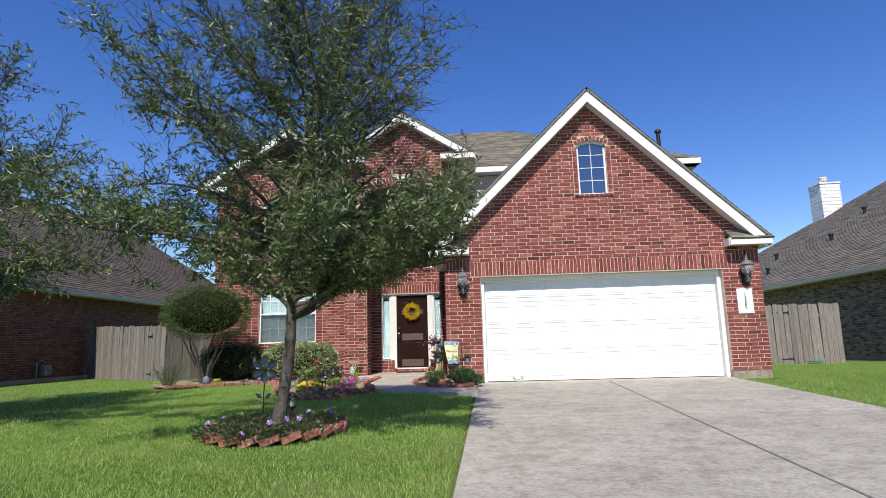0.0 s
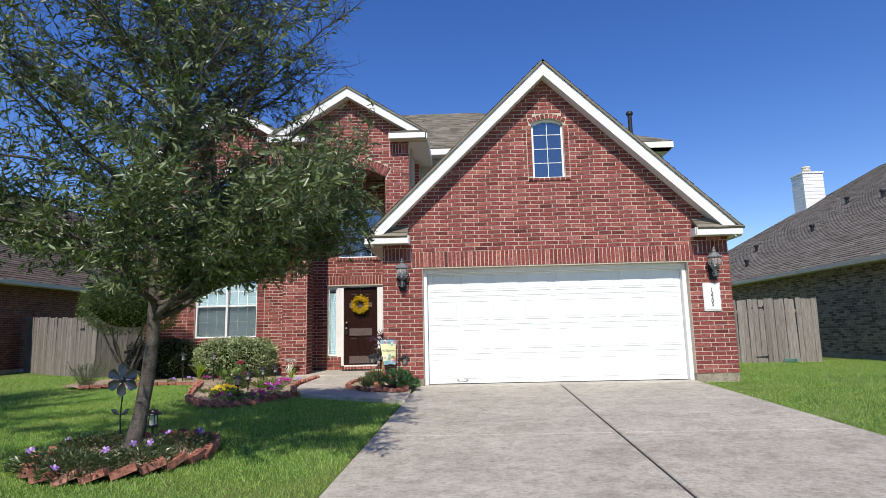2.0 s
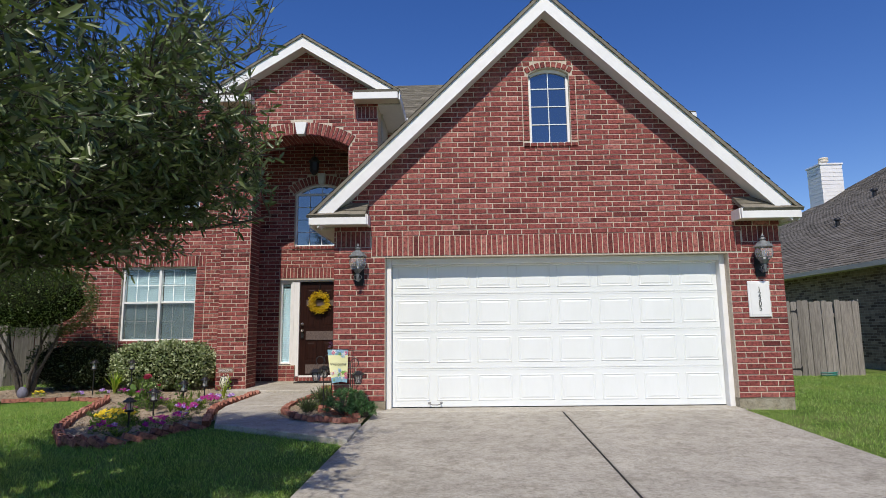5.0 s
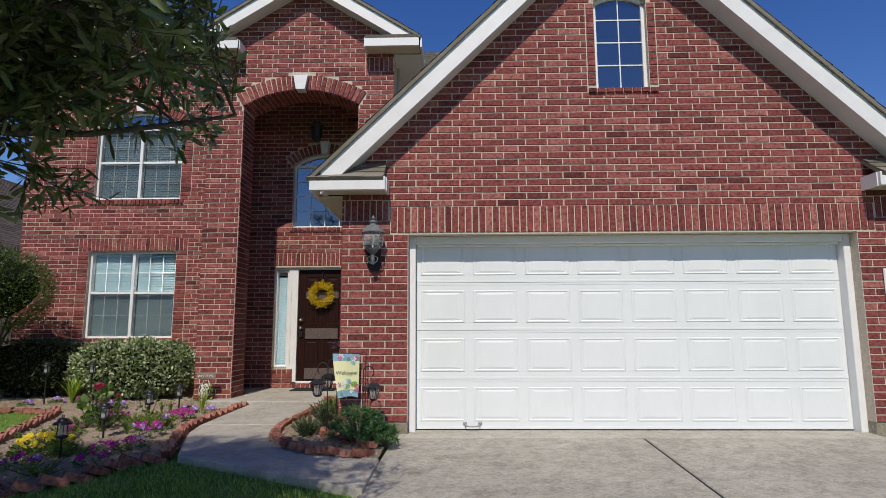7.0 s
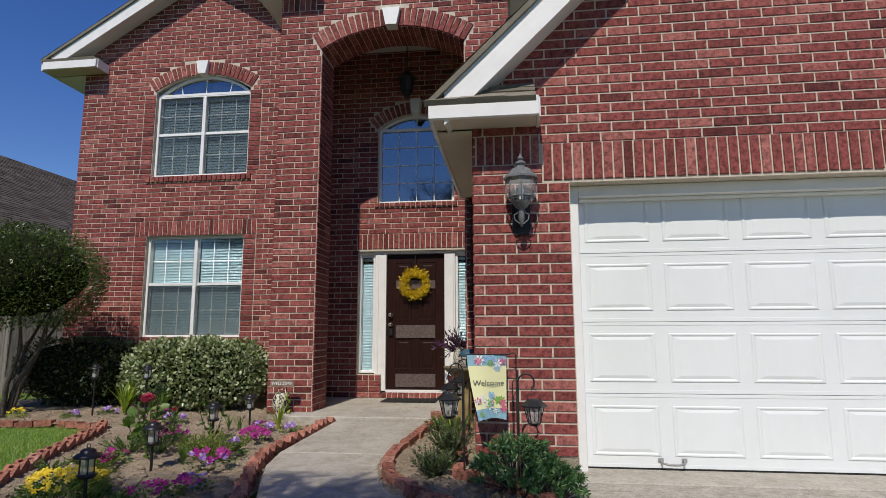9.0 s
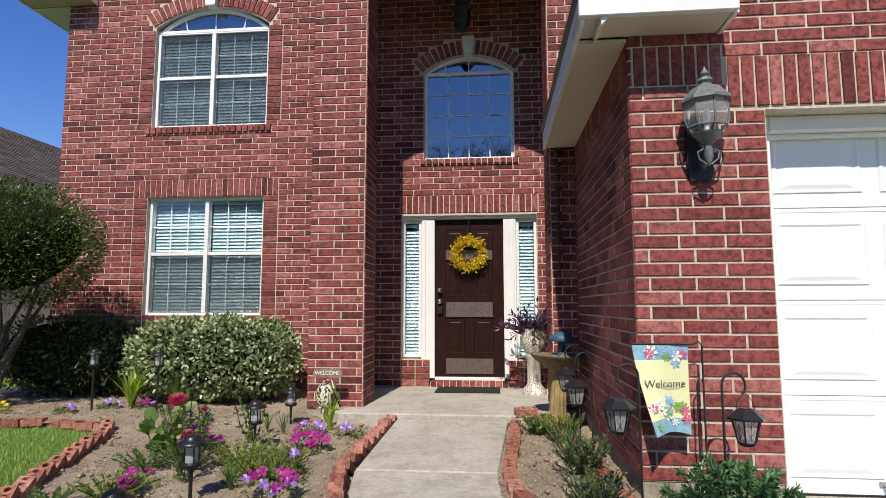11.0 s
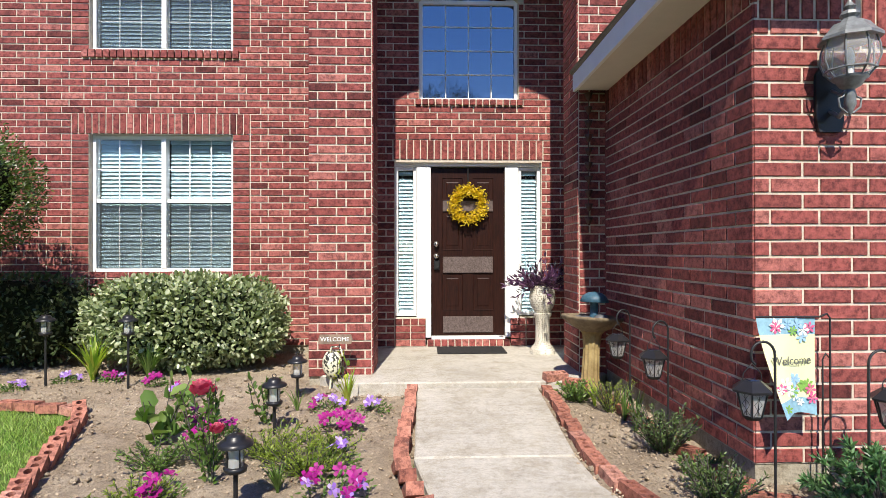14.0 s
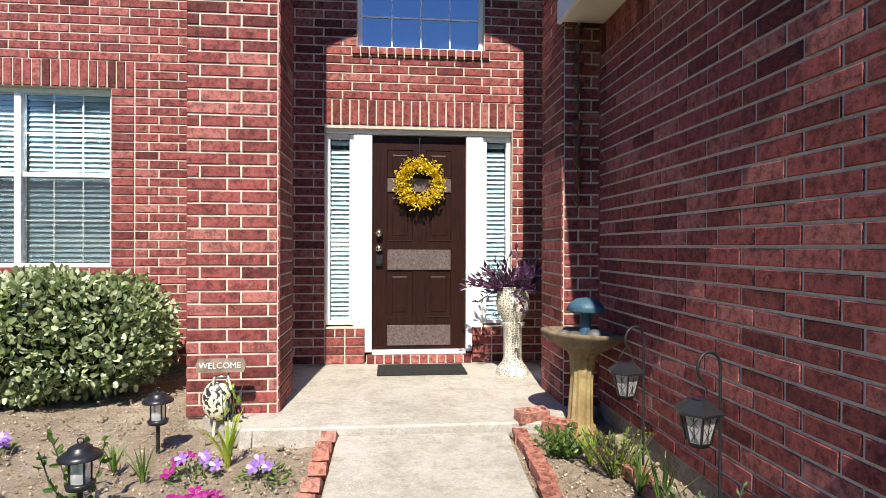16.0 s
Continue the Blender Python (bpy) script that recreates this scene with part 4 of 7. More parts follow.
def oak_tree(at, height, spread, seed, keep, thin):
    """A young oak: leaning trunk, rising limbs, fine twigs and many narrow leaves. keep(p) tells where the crown may grow, thin(p) how full it is there."""
    rnd, rng = random.Random(seed), np.random.default_rng(seed)
    tree = thing("oak_tree", "young oak with slender grey trunk and narrow dark green leaves", "tree", "front lawn oaks", at=pose(*at))
    wood = M()
    trunk = [Vector((0, 0, -0.05))]
    for i in range(1, 13):
        h = height * 0.86 * i / 12
        trunk.append(Vector((0.09 * h + 0.05 * math.sin(h * 1.7), 0.03 * math.sin(h * 2.1), h)))
    radii = [0.1, 0.07] + [0.06 * (1 - i / 13) ** 0.8 + 0.012 for i in range(1, 12)]
    wood.tube(trunk, radii, 12)
    part("trunk", wood, BARK, tree)
    twigs, pos, dirs = M(), [], []
    for i in range(62):
        f = 0.29 + 0.71 * (i / 49) ** 0.9 if i < 50 else 0.29 + 0.017 * (i - 50)
        k = f * 12
        a = trunk[min(11, int(k))].lerp(trunk[min(12, int(k) + 1)], k - int(k))
        w = i * 2.399 + rnd.uniform(-0.3, 0.3) if i < 50 else -0.7 + 0.2 * (i - 50)
        rise = 0.08 + 1.1 * f ** 2 + rnd.uniform(-0.1, 0.2)
        d = Vector((math.cos(w), math.sin(w), rise))
        reach = spread * (0.55 + 0.55 * math.sin(math.pi * min(1.0, 0.22 + 0.8 * (1 - f)))) * rnd.uniform(0.7, 1.15)
        if f > 0.8:
            reach *= 0.95
        limb = limb_points(a, d, reach, 9, rnd, 0.03, 0.16)
        while reach > 0.6 and not keep(at, limb[-1]):
            reach *= 0.82
            limb = limb_points(a, d, reach, 9, rnd, 0.03, 0.16)
        r0 = 0.012 + 0.03 * (1 - f)
        twigs.tube(limb, [r0 * (1 - j / 10) + 0.004 for j in range(10)], 5)
        for j in range(2, 10):
            for _ in range(4):
                q = limb[j].lerp(limb[min(9, j + 1)], rnd.random())
                ld = (limb[j] - limb[j - 1]).normalized()
                bd = ld * 0.7 + Vector((rnd.uniform(-1, 1), rnd.uniform(-1, 1), rnd.uniform(-0.6, 0.9)))
                br = limb_points(q, bd, rnd.uniform(0.3, 0.75), 4, rnd, 0.02, 0.25)
                if not keep(at, br[-1]):
                    continue
                twigs.tube(br, [0.006, 0.005, 0.004, 0.003, 0.002], 3, caps=False)
                for s in range(1, 5):
                    for _ in range(3):
                        sd = (br[s] - br[s - 1]).normalized() * 0.8 + Vector((rnd.uniform(-1, 1), rnd.uniform(-1, 1), rnd.uniform(-0.9, 0.8)))
                        sp = limb_points(br[s].lerp(br[s - 1], rnd.random()), sd, rnd.uniform(0.12, 0.26), 2, rnd, 0, 0.2)
                        if not keep(at, sp[-1]):
                            continue
                        twigs.tube(sp, 0.0018, 3, caps=False)
                        if thin(at, sp[-1]) < rnd.random():
                            continue
                        for m_ in range(7 if sp[-1].z < 2.6 else 5):
                            t = rnd.random() * 2
                            e = sp[int(t)].lerp(sp[int(t) + 1], t - int(t))
                            pos.append(e)
                            dirs.append((sp[-1] - sp[0]).normalized() * 0.7 + Vector((rnd.uniform(-1, 1), rnd.uniform(-1, 1), rnd.uniform(-1, 0.7))))
    tagged(part("branches", twigs, BARK, tree), kind="stuff")
    part("crown", leaf_mesh("crown", pos, dirs, 0.08, 0.021, OAK, rng, 0.2, True), OAK, tree, "narrow dark green leaves")
    return tree


def crown_keep(at, p):
    """The crown is lifted over the footpath side."""
    x, y, z = at[0] + p.x, at[1] + p.y, at[2] + p.z
    if z < 1.2 or z < 1.3 + 0.33 * max(0.0, y + 4.6):
        return False
    if y + z / 1.19 > -0.1:
        return False
    if x > -1.7 and y > -2.9 or x > min(0.2, -0.44 - 0.42 * (y + 3.8)) or z < 1.3 + 0.35 * (x + 2.0):
        return False
    return True


def crown_thin(at, p):
    """The crown thins out towards its top and its north rim."""
    x, y, z = at[0] + p.x, at[1] + p.y, at[2] + p.z
    rim = min(1.0, max(0.1, (-0.6 - y - z / 1.19) / 0.9))
    return rim * min(1.0, max(0.6, 1.0 - 0.4 * (z - 2.3))) * (0.75 if x > -1.7 and z > 2.5 else 1.0)


main_oak = oak_tree((-2.57, -4.92, -0.16), 5.3, 2.35, 5, crown_keep, crown_thin)
copy_thing(main_oak, pose(-8.1, -4.9, -0.2, 0, 0, 140))


def bush_points(center, radii, n, rng, power=2.6, lo=-0.95):
    """Points and outward directions on a lumpy rounded block."""
    d = rng.normal(size=(n * 2, 3))
    d /= np.linalg.norm(d, axis=1)[:, None]
    d = d[d[:, 2] > lo][:n]
    r = 1.0 / (np.abs(d) ** power).sum(1) ** (1 / power)
    lump = np.array([noise.noise((x * 3.1 + center[0], y * 3.1, z * 3.1)) for x, y, z in d])
    r = r * (1 + 0.09 * lump) * rng.uniform(0.84, 1.04, len(d)) ** 1.0
    p = d * r[:, None] * np.asarray(radii) + np.asarray(center)
    return p, d


def bush_core(center, radii, seed, power=2.6, scale=0.84):
    rnd = random.Random(seed)
    g_ = M()
    n, rings = 20, 12
    vs, fs = [], []
    for i in range(rings + 1):
        a = math.pi * i / rings
        for k in range(n):
            w = 2 * math.pi * k / n
            d = (math.sin(a) * math.cos(w), math.sin(a) * math.sin(w), -math.cos(a))
            r = scale / sum(abs(c) ** power for c in d) ** (1 / power) * (1 + 0.12 * (rnd.random() - 0.5))
            vs.append(tuple(center[j] + d[j] * r * radii[j] for j in range(3)))
    for i in range(rings):
        for k in range(n):
            fs.append((i * n + k, i * n + (k + 1) % n, (i + 1) * n + (k + 1) % n, (i + 1) * n + k))
    return g_.add(vs, fs, None, True)


def bush(name, label, at, radii, n, leaf, mat, core, seed, power=2.6, stems=6, category="shrub", group="", lo=-0.95):
    rng, rnd = np.random.default_rng(seed), random.Random(seed)
    ob = thing(name, label, category, group, at=pose(*at))
    c = (0, 0, radii[2] + 0.06)
    p, d = bush_points(c, radii, n, rng, power, lo)
    dirs = d * 0.7 + rng.normal(size=d.shape) * 0.75 + np.array([0, 0, 0.25])
    part("leaves", leaf_mesh("leaves", p, dirs, leaf[0], leaf[1], mat, rng, 0.2), mat, ob)
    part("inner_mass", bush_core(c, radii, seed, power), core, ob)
    st = M()
    for i in range(stems):
        a = Vector((rnd.uniform(-0.4, 0.4) * radii[0], rnd.uniform(-0.4, 0.4) * radii[1], -0.03))
        st.tube([a, (a.x * 1.2, a.y * 1.2, 0.2), (a.x * 1.7, a.y * 1.7, radii[2])], [0.014, 0.012, 0.006], 5)
    tagged(part("stems", st, BARK, ob), kind="stuff")
    return ob


HEDGE = leaf_mat("silverberry_leaves", (0.09, 0.12, 0.05), (0.24, 0.29, 0.135), (0.52, 0.55, 0.37), 0.38, 0.15)
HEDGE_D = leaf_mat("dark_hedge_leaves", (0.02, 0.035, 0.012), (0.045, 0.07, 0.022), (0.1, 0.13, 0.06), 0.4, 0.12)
BOX = leaf_mat("topiary_leaves", (0.03, 0.058, 0.012), (0.06, 0.105, 0.02), (0.12, 0.17, 0.04), 0.35, 0.17)
# Near-black filler core; its colour holds the shade deep inside the foliage.
m = Mat("foliage_inner_shade", 1.0, 0, 0.1)
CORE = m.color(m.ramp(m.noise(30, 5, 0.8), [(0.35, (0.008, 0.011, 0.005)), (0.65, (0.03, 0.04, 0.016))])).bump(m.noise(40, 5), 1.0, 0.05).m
bush("silverberry_shrub", "clipped silvery green shrub under the front window", (-4.75, 3.1, 0.0), (0.94, 0.56, 0.435), 9500, (0.056, 0.038), HEDGE, CORE, 3, 2.8)
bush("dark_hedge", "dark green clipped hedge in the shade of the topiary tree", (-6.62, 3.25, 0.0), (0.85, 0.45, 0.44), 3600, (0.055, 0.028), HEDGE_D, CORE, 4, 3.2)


def topiary():
    rng, rnd = np.random.default_rng(8), random.Random(8)
    ob = thing("topiary_tree", "multi-stemmed small tree clipped into a round green head", "tree", at=pose(-6.95, 2.35, -0.02))
    c, radii = (0, 0, 1.76), (1.08, 0.95, 0.7)
    p, d = bush_points(c, radii, 14000, rng, 2.1, -0.9)
    part("crown", leaf_mesh("crown", p, d * 0.8 + rng.normal(size=d.shape) * 0.6 + np.array([0, 0, 0.3]), 0.05, 0.017, BOX, rng), BOX, ob, "dense glossy green clipped leaves")
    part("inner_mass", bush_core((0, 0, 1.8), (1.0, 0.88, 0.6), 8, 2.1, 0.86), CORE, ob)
    for i in range(7):
        w = i * 0.9 + rnd.uniform(-0.2, 0.2)
        r = 0.12
        pts = [(r * math.cos(w) * 0.6, r * math.sin(w) * 0.6, -0.05), (r * 1.6 * math.cos(w), r * 1.6 * math.sin(w), 0.4),
               (r * 3.4 * math.cos(w + 0.2), r * 3.4 * math.sin(w + 0.2), 0.85), (r * 5.4 * math.cos(w), r * 5.4 * math.sin(w), 1.35)]
        part("stem", M().tube(pts, [0.036, 0.03, 0.022, 0.014], 8), BARK, ob)
    return ob


topiary()

# ---- soil beds ----
m = Mat("bed_soil", 1.0, 0, 0.1).world_coords()
c = m.ramp(m.noise(2.2, 7, 0.7), [(0.3, (0.26, 0.2, 0.142)), (0.7, (0.49, 0.405, 0.3))])
c = m.mix(0.75, c, m.ramp(m.noise(70, 5, 0.8), [(0.35, g(0.55)), (0.6, g(1.15))]), "MULTIPLY")
SOIL = m.color(c).bump(m.noise(38, 8, 0.82), 0.8, 0.03).m
m = Mat("wood_chips", 1.0, 0, 0.1)
CHIP = m.color(m.ramp(m.random(True), [(0, (0.2, 0.145, 0.095)), (0.6, (0.4, 0.31, 0.22)), (1, (0.55, 0.46, 0.34))])).m
BED_L = [(-2.41, 1.97), (-2.41, 0.4), (-2.34, -0.05), (-2.19, -0.5), (-2.12, -1.0), (-2.34, -1.15), (-2.45, -1.6), (-2.8, -1.98), (-3.3, -1.85), (-3.8, -1.2), (-4.1, -0.5), (-4.35, 0.2),
         (-4.7, 1.2), (-4.9, 1.55), (-5.6, 1.75), (-6.4, 1.7), (-7.3, 1.25), (-8.0, 1.6), (-8.2, 2.6), (-7.8, 3.9), (-3.4, 3.9), (-3.4, 2.3), (-2.95, 2.3), (-2.95, 1.97)]
BED_R = [(-1.46, 1.97), (-1.55, 0.42), (-1.53, 0.05), (-1.41, -0.37), (-1.13, -0.78), (-0.7, -1.04), (-0.17, -1.16), (-0.17, 0.02), (-0.72, 0.02), (-0.74, 2.3), (-1.0, 2.3), (-1.02, 1.97)]
RING = [(-2.5 + 0.78 * math.cos(w) * (1 if math.cos(w) > 0 else 0.95), -5.1 + 0.85 * math.sin(w)) for w in [2 * math.pi * i / 20 for i in range(20)]]


def bed(name, label, poly, z_at, step, chips, seed):
    rnd = random.Random(seed)
    x0, x1 = min(p[0] for p in poly), max(p[0] for p in poly)
    y0, y1 = min(p[1] for p in poly), max(p[1] for p in poly)
    nx_, ny_ = int((x1 - x0) / step) + 2, int((y1 - y0) / step) + 2
    geo = M()
    for j in range(ny_):
        for i in range(nx_):
            x, y = x0 + i * step, y0 + j * step
            geo.v.append((x, y, z_at(x, y) + 0.022 * noise.noise((x * 4, y * 4, 1)) + 0.016 * noise.noise((x * 13, y * 13, 2)) + 0.011 * noise.noise((x * 45, y * 45, 2))))
    for j in range(ny_ - 1):
        for i in range(nx_ - 1):
            if inside(x0 + (i + 0.5) * step, y0 + (j + 0.5) * step, poly):
                geo.f.append((j * nx_ + i, j * nx_ + i + 1, (j + 1) * nx_ + i + 1, (j + 1) * nx_ + i))
    geo.s = [True] * len(geo.f)
    ob = structure(name, geo, SOIL, label, "flower bed")
    ch = M()
    while len(ch.v) < chips * 8:
        x, y = rnd.uniform(x0, x1), rnd.uniform(y0, y1)
        if inside(x, y, poly):
            s = rnd.uniform(0.002, 0.007)
            ch.box(-s * rnd.uniform(0.6, 1.6), s, -s * 0.7, s * 0.7, -s * 0.4, s * 0.4, pose(x, y, z_at(x, y) + 0.012, rnd.uniform(-40, 40), rnd.uniform(-40, 40), rnd.uniform(0, 360)))
    tagged(part("crumbs", ch, CHIP, ob), kind="stuff")
    cl = M()
    for k in range(chips // 6):
        x, y = rnd.uniform(x0, x1), rnd.uniform(y0, y1)
        if inside(x, y, poly):
            r = rnd.uniform(0.008, 0.03) * rnd.uniform(0.5, 1.0)
            cl.ball((x, y, z_at(x, y) + 0.01), r, 6, 4, None, (rnd.uniform(0.7, 1.5), rnd.uniform(0.7, 1.5), 0.7), 0.7, k)
    tagged(part("clods", cl, SOIL, ob), kind="stuff")
    return ob


bed_lz = lambda x, y: 0.0 + 0.02 * min(y, 0) - 0.02 + 0.03 * min(1.0, max(0.0, y / 3))
bed_rz = lambda x, y: 0.02 + 0.02 * min(y, 0)
ring_z = lambda x, y: lawn_z(x, y) + 0.05
bed("bed_front", "bare dry soil flower bed in front of the house", BED_L, bed_lz, 0.026, 7000, 1)
bed("bed_island", "bare dry soil bed between footpath and garage", BED_R, bed_rz, 0.022, 1800, 2)
bed("bed_tree_ring", "dark soil ring planted round the oak trunk", RING, ring_z, 0.04, 250, 3)


def grass(name, label, x0, x1, y0, y1, density, h, seed, avoid):
    rng = np.random.default_rng(seed)
    n = int((x1 - x0) * (y1 - y0) * density)
    p = rng.uniform((x0, y0), (x1, y1), (n, 2))
    p = np.array([q for q in p if not any(inside(q[0], q[1], a) for a in avoid)])
    n = len(p)
    z = np.array([lawn_z(x, y) for x, y in p])
    w = rng.uniform(0, 2 * math.pi, n)
    H = h * rng.uniform(0.5, 1.25, n)
    lean = rng.normal(0, 0.6, (n, 2)) * H[:, None]
    half = 0.0026 * rng.uniform(0.7, 1.5, n) * (1.4 if density < 1500 else 1.0)
    dx, dy = np.cos(w) * half, np.sin(w) * half
    a = np.stack([p[:, 0] - dx, p[:, 1] - dy, z - 0.01], 1)
    b = np.stack([p[:, 0] + dx, p[:, 1] + dy, z - 0.01], 1)
    t = np.stack([p[:, 0] + lean[:, 0], p[:, 1] + lean[:, 1], z + H], 1)
    me = fast_mesh(name, np.stack([a, b, t], 1).reshape(-1, 3), np.arange(3 * n).reshape(-1, 3), GRASS)
    tagged(part(name, me, GRASS), label, "grass", kind="stuff")


DRIVE_P = [(-0.15, 0.4), (4.97, 0.4), (4.5, -16), (-0.62, -16)]
WALK_P = [(-1.98, -1.02), (-0.15, -2.0), (0.5, -1.12), (-0.7, -1.0), (-1.52, 0.42), (-1.43, 1.93), (-2.43, 1.93), (-2.43, 0.42), (-2.2, -0.45)]
HOUSE_P = [(-7.5, 3.9), (-3.4, 3.9), (-3.4, 1.95), (-0.75, 1.95), (-0.75, 0.0), (5.75, 0.0), (5.75, 12), (-7.5, 12)]
AV = [DRIVE_P, WALK_P, HOUSE_P, BED_L, BED_R, RING]
grass("grass", "sunlit mown grass blades on the front lawn", -6.5, -0.1, -9.6, -1.0, 4400, 0.036, 1, AV)
grass("grass", "mown grass blades in the notch beside the flower bed", -6.6, -3.6, -1.0, 2.0, 5500, 0.036, 2, AV)
grass("grass", "mown grass blades on the side lawn", -13.5, -6.5, -7.5, 6.0, 900, 0.042, 3, AV)
grass("grass", "bright mown grass strip beside the driveway", 4.6, 12.0, -6.0, 6.0, 1500, 0.042, 4, AV)

# ---- front door ----
DY = 3.8
m = Mat("stained_door_wood", 0.45, 0, 0.15).world_coords()
wood = m.ramp(m.noise(14, 6, 0.65, m.scaled(6, 1, 0.5)), [(0.3, (0.011, 0.004, 0.003)), (0.7, (0.032, 0.01, 0.0065))])
DOORWOOD = m.color(wood).bump(m.noise(30, 5, 0.6, m.scaled(8, 1, 0.4)), 0.15, 0.003).m
m = Mat("weathered_door_rail", 0.7, 0, 0.3).world_coords()
RAIL = m.color(m.ramp(m.noise(60, 6, 0.8), [(0.35, (0.05, 0.035, 0.03)), (0.65, (0.17, 0.13, 0.12))])).bump(m.noise(120, 4), 0.4, 0.004).m
NICKEL = Mat("satin_nickel", 0.25, 1.0).color((0.65, 0.62, 0.58)).m
door = thing("door_1", "dark brown stained six-panel front door, closed", "front door", kind="structure")
L0, L1, D0, D1 = -2.285, -1.435, 0.21, 2.15
part("leaf", M().cbox(L0, L1, DY + 0.02, DY + 0.065, D0, D1, 0.003), DOORWOOD, door)
stile, cmid = 0.13, (L0 + L1) / 2
for za, zb in ((1.78, 2.03), (1.2, 1.64), (0.5, 0.92)):
    for a, b in ((L0 + stile, cmid - 0.06), (cmid + 0.06, L1 - stile)):
        rings = [(0, 0.0), (0.012, 0.012), (0.03, 0.012), (0.055, 0.002)]
        vs = [(x, DY + 0.018 + d - 0.004, z) for i, d in rings for x, z in ((a + i, za + i), (b - i, za + i), (b - i, zb - i), (a + i, zb - i))]
        fs = [(12, 13, 14, 15)] + [(r + j, r + (j + 1) % 4, r + 4 + (j + 1) % 4, r + 4 + j) for r in (0, 4, 8) for j in range(4)]
        part("panel", M().add(vs, fs), DOORWOOD, door)
for za, zb in ((1.645, 1.77), (0.935, 1.12), (0.245, 0.43)):
    part("rail", M().cbox(L0 + 0.135, L1 - 0.135, DY + 0.006, DY + 0.022, za, zb, 0.003), RAIL, door, "worn greyish door rail")
for z, r in ((1.27, 0.028), (1.13, 0.03)):
    part("knob", M().lathe([(0.034, 0), (0.034, 0.008), (0.014, 0.012), (0.014, 0.03), (r, 0.042), (r * 0.9, 0.06), (0.0, 0.066)], 14, m=pose(L0 + 0.06, DY + 0.02, z, 90)), NICKEL, door, "satin nickel knob")
part("keypad_lock", M().cbox(L0 + 0.03, L0 + 0.095, DY - 0.012, DY + 0.02, 0.97, 1.08, 0.006).cbox(L0 + 0.04, L0 + 0.085, DY - 0.02, DY - 0.012, 0.985, 1.01, 0.003), BLACK, door, "black keypad lock")
part("door_frame", M().cbox(-2.455, L0 - 0.003, DY - 0.03, DY + 0.09, 0.19, 2.16, 0.006).cbox(L1 + 0.003, -1.275, DY - 0.03, DY + 0.09, 0.19, 2.16, 0.006)
              .cbox(-2.7, -1.02, DY - 0.035, DY + 0.09, 2.162, 2.228, 0.006).cbox(L0, L1, DY - 0.045, DY + 0.09, 0.17, 0.207, 0.005)
              .cbox(-2.42, -2.4, DY - 0.04, DY - 0.03, 0.2, 2.15, 0.003).cbox(-1.32, -1.3, DY - 0.04, DY - 0.03, 0.2, 2.15, 0.003), WHITE, door, "white painted door casing")
for nm, a, b in (("window_5", -2.7, -2.457), ("window_6", -1.273, -1.02)):
    sl = thing(nm, "narrow white sidelight window with slat blind", "sidelight", kind="structure")
    part("window_frame", M().cbox(a, a + 0.035, DY, DY + 0.08, 0.44, 2.16, 0.004).cbox(b - 0.035, b, DY, DY + 0.08, 0.44, 2.16, 0.004).cbox(a + 0.036, b - 0.036, DY, DY + 0.08, 0.44, 0.475, 0.004)
         .cbox(a + 0.036, b - 0.036, DY, DY + 0.08, 2.12, 2.16, 0.004), WHITE, sl)
    pn = part("pane", M().box(a + 0.03, b - 0.03, DY + 0.03, DY + 0.034, 0.47, 2.13), GLASS, sl)
    pn.visible_shadow = False
    blb = part("blind", M().cbox(a + 0.04, b - 0.04, DY + 0.06, DY + 0.1, 2.07, 2.11, 0.004), BLIND, sl, "white slat blind with sky reflection put into its colour")
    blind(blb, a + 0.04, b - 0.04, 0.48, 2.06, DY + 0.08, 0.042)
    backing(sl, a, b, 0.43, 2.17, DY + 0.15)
    pl = thing("sidelight_plinth", "low red brick plinth under the sidelight", "brick plinth", kind="structure")
    part("mortar_body", M().box(a + 0.005, b + (0.11 if a < -2 else 0) - (0 if a < -2 else 0.0) - 0.005, DY - 0.075, DY + 0.1, 0.1, 0.425), MORTAR, pl)
    x0_, x1_ = (a, b + 0.11) if a < -2 else (a - 0.11, b)
    for k in range(4):
        z = 0.105 + k * 0.08
        nb = 2 if k < 3 else 4
        for i in range(nb):
            w = (x1_ - x0_) / nb
            part("brick", brick_mesh(w - 0.012, 0.068, 0.04), BRICK, pl, at=pose(x0_ + w * (i + 0.5), DY - 0.085, z + 0.036))
step_ = thing("door_step", "red brick rowlock door step", "door step", kind="structure")
part("mortar_body", M().box(L0 - 0.05, L1 + 0.05, DY - 0.09, DY + 0.1, 0.1, 0.165), MORTAR, step_)
for i in range(12):
    w = (L1 - L0 + 0.1) / 12
    part("brick", M().cbox(-w / 2 + 0.006, w / 2 - 0.006, -0.05, 0.1, -0.035, 0.035, 0.004), BRICK, step_, at=pose(L0 - 0.05 + w * (i + 0.5), DY - 0.055, 0.139))

# wreath
YELLOW = leaf_mat("yellow_petals", (0.55, 0.36, 0.01), (0.75, 0.52, 0.015), (0.8, 0.62, 0.05), 0.5, 0.2)
wreath = thing("wreath", "yellow forsythia flower wreath hung on the front door", "wreath", at=pose(-1.86, DY - 0.03, 1.72))
rng = np.random.default_rng(11)
part("twig_ring", M().tube([(0.165 * math.cos(w), 0.0, 0.165 * math.sin(w)) for w in [2 * math.pi * i / 28 for i in range(29)]], 0.022, 8), BARK, wreath, "brown twig ring")
n = 1500
an = rng.uniform(0, 2 * math.pi, n)
rr = 0.17 + 0.055 * rng.normal(0, 0.62, n).clip(-1.3, 1.3)
pp = np.stack([rr * np.cos(an), -0.02 - np.abs(rng.normal(0, 0.022, n)), rr * np.sin(an)], 1)
